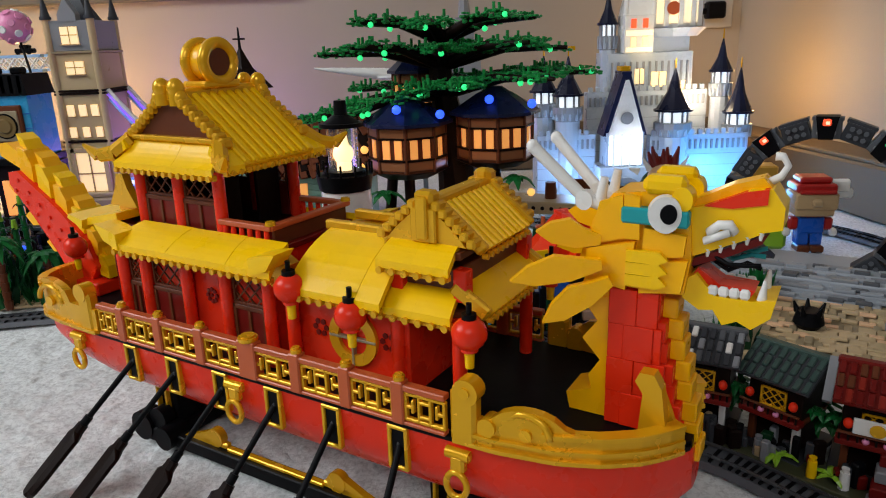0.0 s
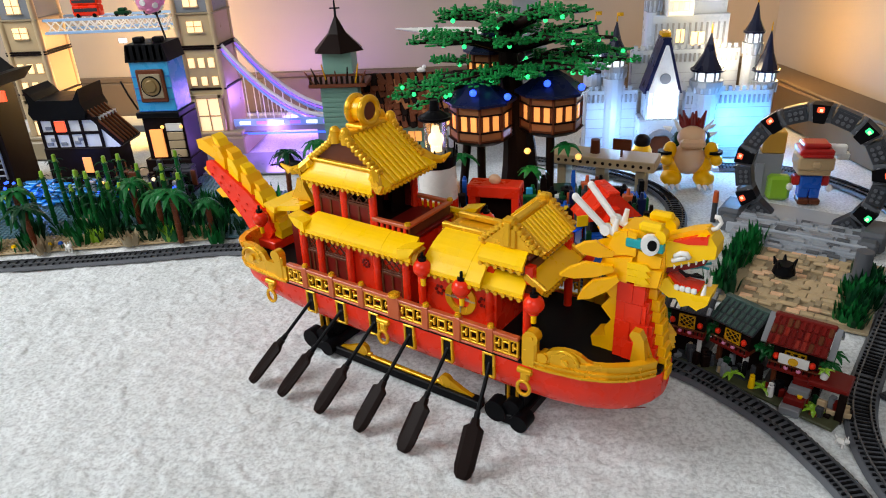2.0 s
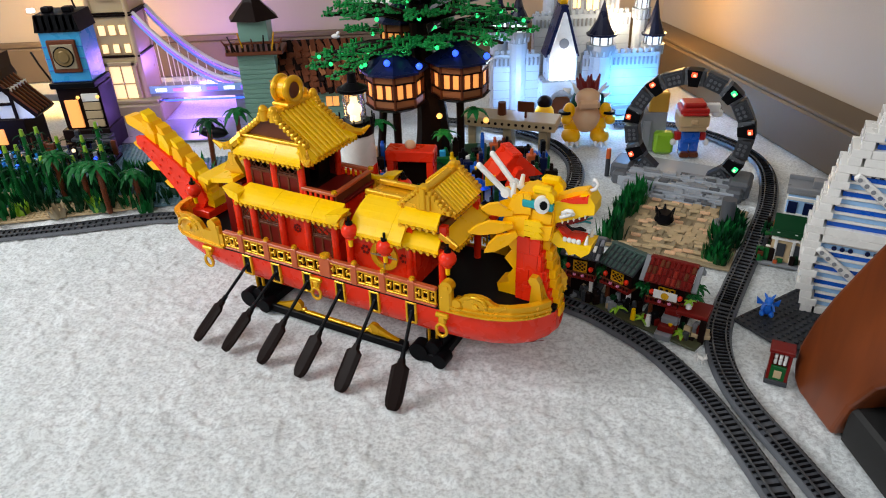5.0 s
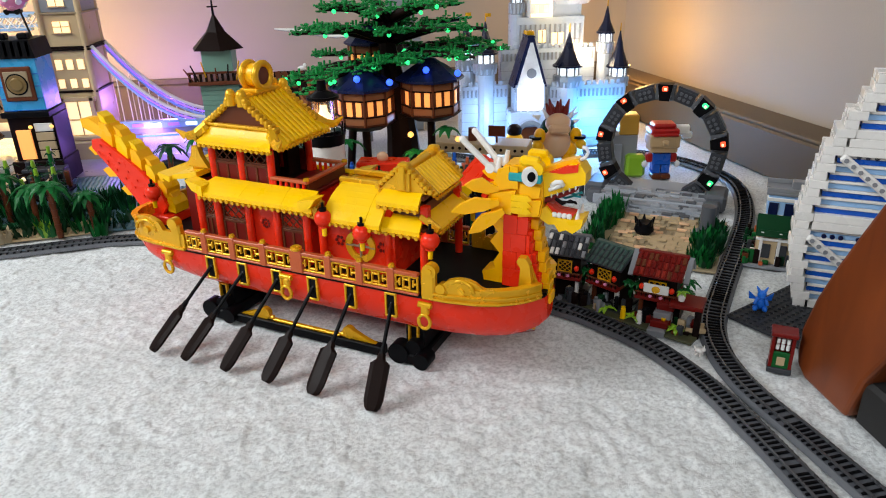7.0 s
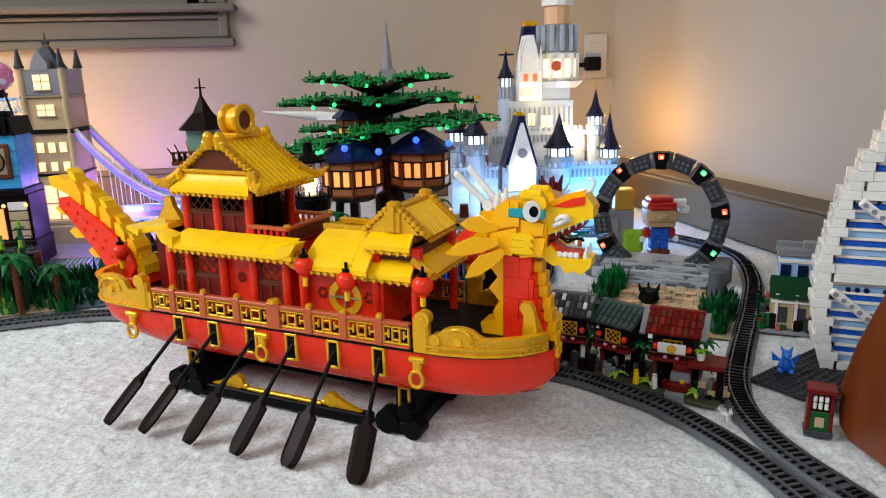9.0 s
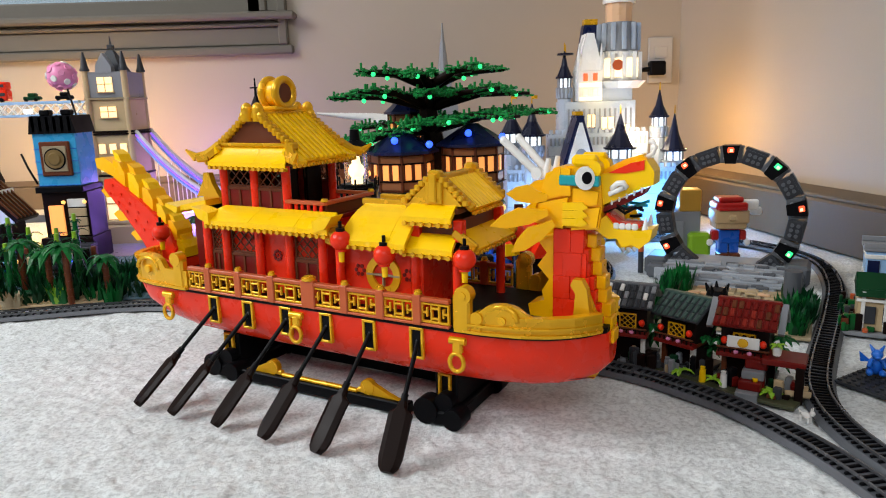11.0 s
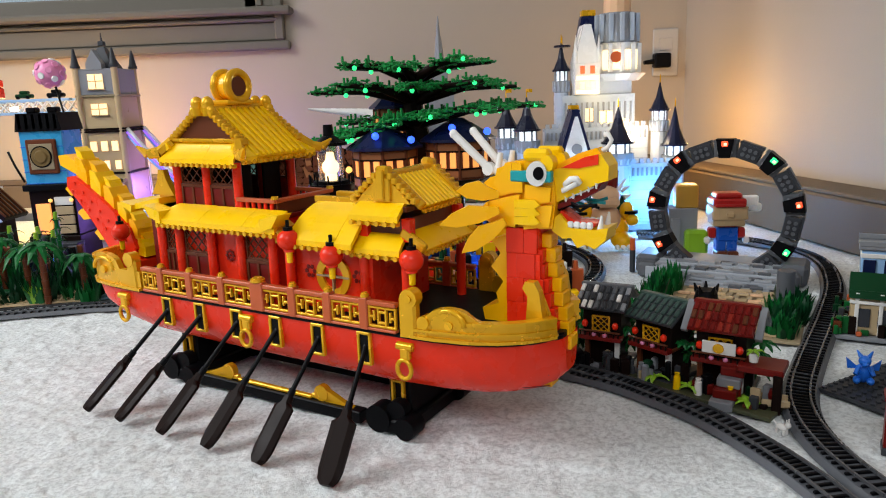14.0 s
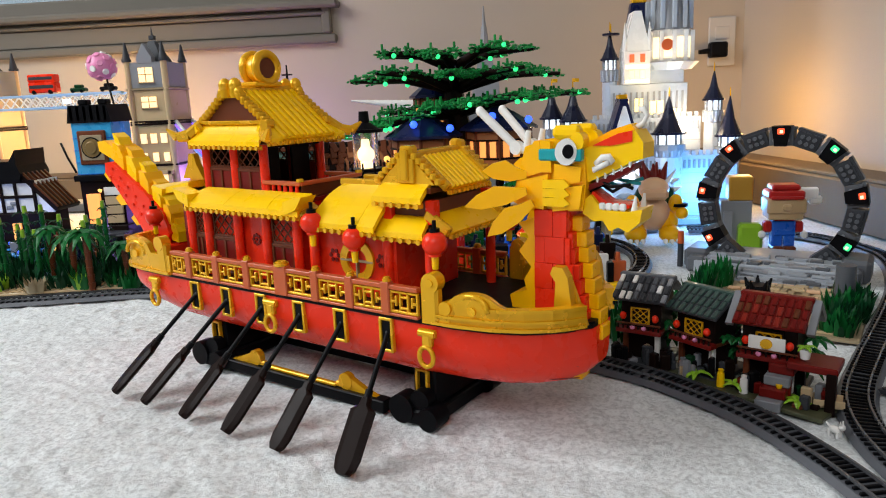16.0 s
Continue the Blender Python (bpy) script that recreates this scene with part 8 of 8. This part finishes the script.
for i in range(14):
    part("hole", Mesh().cyl((-8.6 + i * 1.32, -3.0, 5.9), (-8.6 + i * 1.32, -3.08, 5.9), 0.3, 0.3, 8), DARK_BROWN, ferry)
for x in (-7, 0, 7):
    part("leg", Mesh().box(x, 0, 0, 1.6, 4, 5.0, 0.1), DARK_TAN, ferry)
part("sign", Mesh().box(3.4, -1, 8.0, 3.2, 0.4, 2.0, 0.1).box(3.4, -1, 6.8, 0.4, 0.4, 1.4, 0.05), BROWN, ferry)
part("chimney", Mesh().cyl((-1.5, 0, 6.8), (-1.5, 0, 9.2), 0.9, 0.8, 10), BROWN, ferry)
ground = thing("toy_fairground", 3.5, 76, 0, 0, "dark toy fairground base crowded with small pieces", "toy fairground")
part("plate", Mesh().box(0, 0, 0.02, 34, 22, 0.8, 0.1), BLACK, ground)
bits = [BLACK, DARK_BROWN, BLACK, DARK_GREEN, BROWN, NAVY, RED, BLUE_P, DARK_GREEN, GREEN, NOUGAT, WHITE, YELLOW, DARK_BROWN, NAVY, TERRACOTTA, AZURE, BLACK, BLACK, DARK_GREY, DARK_GREEN, DARK_BROWN]
for i in range(300):
    x, y = rng.uniform(-16.5, 16.8), rng.uniform(-10.5, 10.8)
    h = rng.uniform(0.6, 5.4) if i % 4 else rng.uniform(4, 7)
    if (x + 14) ** 2 + (y + 5) ** 2 < 14:
        continue
    m = Mesh().box(x, y, 0.8, rng.uniform(0.6, 2.2), rng.uniform(0.6, 1.8), h, 0.12)
    if rng.random() < 0.5:
        m.cyl((x, y, 0.8 + h), (x, y, 0.8 + h + rng.uniform(0.3, 1.2)), 0.35, 0.25, 8)
    part("small_piece", m, rng.choice(bits), ground)
for x, y, z, r in ((-9, -4, 5, 0), (4, -6, 6, 1), (9, 2, 5, 2), (-3, 3, 6, 0), (13, -2, 4.5, 1)):
    part("canopy", Mesh().cyl((x, y, 0.8), (x, y, z), 0.2, 0.2, 6).cyl((x, y, z), (x, y, z + 1.2), 2.2, 0.2, 10, True, False), (DARK_GREEN, BLUE_P, DEEP_RED)[r], ground)
for x, y, z, b in ((7.5, -7.5, 7.0, BULB_B), (-4.5, -3, 4.6, BULB_B), (3.2, -2, 5.0, BULB_W), (11.0, -8.5, 5.6, BULB_C), (-8, 2, 4.4, BULB_P), (0.5, -9, 3.0, BULB_B), (12, -9, 2.4, BULB_B)):
    part("light", Mesh().ball(x, y, z, 0.4, nu=8, nv=6), b, ground)

# ---- right side: sail tower, little street, kiosk, furniture ----
sail = thing("toy_sail_tower", 44.2, 41.2, 0.42, -30, "white and blue striped toy tower shaped like a sail", "toy tower")
OUT = [(0, 1.0), (3, 0.2), (8, -0.6), (12, -0.4), (17, 0.6), (21, 2.0), (25, 3.9), (29, 6.0), (33, 8.2), (37, 10.6), (42, 14)]


def sail_edge(z):
    for (z0, s0), (z1, s1) in zip(OUT, OUT[1:]):
        if z0 <= z <= z1:
            return s0 + (s1 - s0) * (z - z0) / (z1 - z0)
    return OUT[-1][1]


STRIPES = (BLUE_P, WHITE, SKY_BLUE, WHITE)
z, i = 0.0, 0
while z < 40:
    e = round(sail_edge(z + 0.5) / 0.4) * 0.4
    solid_band = any(abs(z - b) < 1.0 for b in (10.2, 19.6, 29.4)) or z < 0.9
    hgt = 0.96
    part("brick", Mesh().box(e + 0.65, 1.8, z, 1.3 + 0.6 * (i % 2), 4.4, hgt, 0.05), WHITE, sail)
    if solid_band:
        part("band", Mesh().box((e + 24) / 2 + 0.8, 1.4, z, 24 - e - 1.6, 3.4, hgt, 0.05), WHITE, sail)
    else:
        part("glass_band", Mesh().box((e + 24) / 2 + 0.8, 1.8, z, 24 - e - 1.6, 3.0, hgt - 0.3, 0.03), (BLUE_P, SKY_BLUE)[i % 2], sail)
        part("stripe", Mesh().box((e + 24) / 2 + 0.8, 1.7, z + hgt - 0.32, 24 - e - 1.6, 3.2, 0.3, 0.03), WHITE, sail)
    z += 0.98
    i += 1
for z0 in (9.0, 18.6, 28.2):
    s0 = sail_edge(z0) + 1.6
    a, b = Vector((s0, -0.35, z0)), Vector((s0 + 11, -0.35, z0 - 8.4))
    d = b - a
    mt = Matrix.Translation((a + b) / 2) @ turn_about(0, 0, 0, 0, math.degrees(math.atan2(-d.z, d.x)), 0)
    br = part("brace", Mesh().box(0, 0, -0.5, d.length, 0.7, 0.9, 0.2, mt), WHITE, sail, "white pierced diagonal brace")
    for k in range(14):
        c = mt @ Vector((-d.length / 2 + 0.6 + k * 0.98, -0.36, -0.05))
        part("pin", Mesh().cyl(c, c + Vector((0, -0.1, 0)), 0.26, 0.26, 8), GREY, br)
for z0 in (9.3, 18.8, 28.4):
    for k in range(8):
        part("dark_stud", Mesh().cyl((sail_edge(z0) + 3.2 + k * 0.85 + (0.9 if k > 2 else 0), 0.3, z0 - 0.3), (sail_edge(z0) + 3.2 + k * 0.85 + (0.9 if k > 2 else 0), 0.1, z0 - 0.3), 0.28, 0.28, 8), NAVY, sail)
part("helipad", Mesh().cyl((12, 2, 40), (12, 2, 40.6), 4.2, 4.2, 20), WHITE, sail)

street = thing("toy_street", 52.2, 55.2, 0.02, -30, "colourful row of small toy buildings and shrubs", "toy buildings")
part("plate", Mesh().box(1, 0, 0, 13, 12, 0.5, 0.08), GREY, street)
part("house", Mesh().box(-1, -3, 0.5, 5.5, 4.5, 4.6, 0.1), TAN, street)
part("awning", Mesh().prism([(-5.8, 4.6), (-5.2, 5.3), (-2.8, 5.3), (-2.8, 4.6)], "x", -4.0, 2.0), DARK_GREEN, street)
part("house", Mesh().box(-0.5, 2, 0.5, 5.0, 4.5, 8.2, 0.1), SKY_BLUE, street)
for z in (3.0, 5.4, 7.8):
    part("white_band", Mesh().box(-0.5, 1.95, z, 5.2, 4.7, 0.5, 0.06), WHITE, street)
part("house", Mesh().box(3.6, -1, 0.5, 4.0, 6.5, 6.4, 0.1), YELLOW, street)
part("house", Mesh().box(4.6, 3, 0.5, 4.0, 4.0, 9.2, 0.1), BLUE_P, street)
part("roof", Mesh().box(-0.5, 2, 8.7, 5.6, 5.0, 0.4, 0.06).box(-0.5, -0.3, 9.1, 5.6, 0.4, 0.6, 0.06).box(-0.5, 4.3, 9.1, 5.6, 0.4, 0.6, 0.06).box(0.6, 2.4, 9.1, 1.6, 1.6, 1.1, 0.1), GREY, street, "flat grey roof with a parapet")
part("roof", Mesh().prism([(-5.4, 5.1), (-0.6, 5.1), (-3, 6.8)], "x", -4.0, 2.0), DARK_GREEN, street)
for dx in (-3.2, -1.0, 1.2):
    part("pilaster", Mesh().box(dx, -5.32, 0.5, 0.4, 0.3, 4.6, 0.05), WHITE, street)
part("cornice", Mesh().box(-1, -5.3, 3.9, 5.8, 0.4, 0.35, 0.06), WHITE, street)
for dx in (-2.6, -0.6):
    part("window", Mesh().box(dx, -5.3, 1.4, 1.3, 0.2, 2.0, 0.04), DARK_GREY, street)
    part("window", Mesh().box(dx + 0.4, -0.3, 5.8, 1.2, 0.2, 1.8, 0.04), NAVY, street)
for i in range(60):
    part("small_piece", Mesh().box(rng.uniform(-5.2, -2.8) if i % 2 else rng.uniform(-5, 6), rng.uniform(-5.8, 5) if i % 2 else rng.uniform(-5.9, -4.9), 0.5, rng.uniform(0.4, 0.9), rng.uniform(0.4, 0.9), rng.uniform(0.4, 2.0), 0.1), rng.choice((DARK_GREEN, GREEN, DARK_GREEN, TERRACOTTA, WHITE, BROWN, DARK_BROWN, DARK_GREY)), street)

kiosk = thing("toy_kiosk", 36.0, 28.4, 0.02, -30, "small red toy kiosk with a green and cream front", "toy kiosk")
kiosk.scale = (0.8, 0.8, 0.95)
part("plinth", Mesh().box(0, 0, 0, 2.9, 2.2, 0.6, 0.06), DARK_GREY, kiosk)
part("body", Mesh().box(-1.15, 0, 0.6, 0.4, 1.8, 3.9, 0.05).box(1.15, 0, 0.6, 0.4, 1.8, 3.9, 0.05).box(0, 0.6, 0.6, 2.4, 0.5, 3.9, 0.05), DEEP_RED, kiosk)
part("roof", Mesh().box(0, 0, 4.4, 3.1, 2.4, 0.5, 0.1), DEEP_RED, kiosk)
part("front_panel", Mesh().box(0, -0.7, 0.6, 1.9, 0.4, 1.9, 0.06), GREEN, kiosk)
part("notice", Mesh().box(0, -0.95, 1.0, 0.95, 0.14, 1.0, 0.1), TAN, kiosk)
for r_ in range(2):
    for k in range(3):
        part("jar", Mesh().cyl((-0.6 + k * 0.6, -0.5, 2.75 + r_ * 0.75), (-0.6 + k * 0.6, -0.5, 3.3 + r_ * 0.75), 0.22, 0.22, 8), WHITE, kiosk)

chair = thing("wooden_chair", 0, 0, 0.0, 0, "reddish brown polished wooden furniture end beside the tracks", "furniture")
prof = [(20.0, 0.02), (26.4, 0.02), (27.9, 0.9), (28.4, 2.6), (28.3, 5.0), (27.2, 8.8), (25.4, 13.0), (22.8, 18.2), (20.6, 22.4), (16.5, 28), (11, 32.5), (3, 35), (-6, 35), (-6, 22), (6, 19), (12.5, 13.5), (16.6, 8.8), (18.8, 4.6)]
pan = part("side_panel", Mesh().prism(prof, "x", 37.5, 43.5), STAINED, chair)
bev = pan.modifiers.new("soft_edge", "BEVEL")
bev.width, bev.segments, bev.limit_method, bev.angle_limit = 0.005, 3, "ANGLE", radians(25)
part("foot_block", Mesh().box(41.5, 13, 0.02, 7.0, 13, 4.6, 0.4).box(41.8, 8, 4.6, 6.0, 16, 5.2, 0.5), BLACK_CLOTH, chair, "black base")
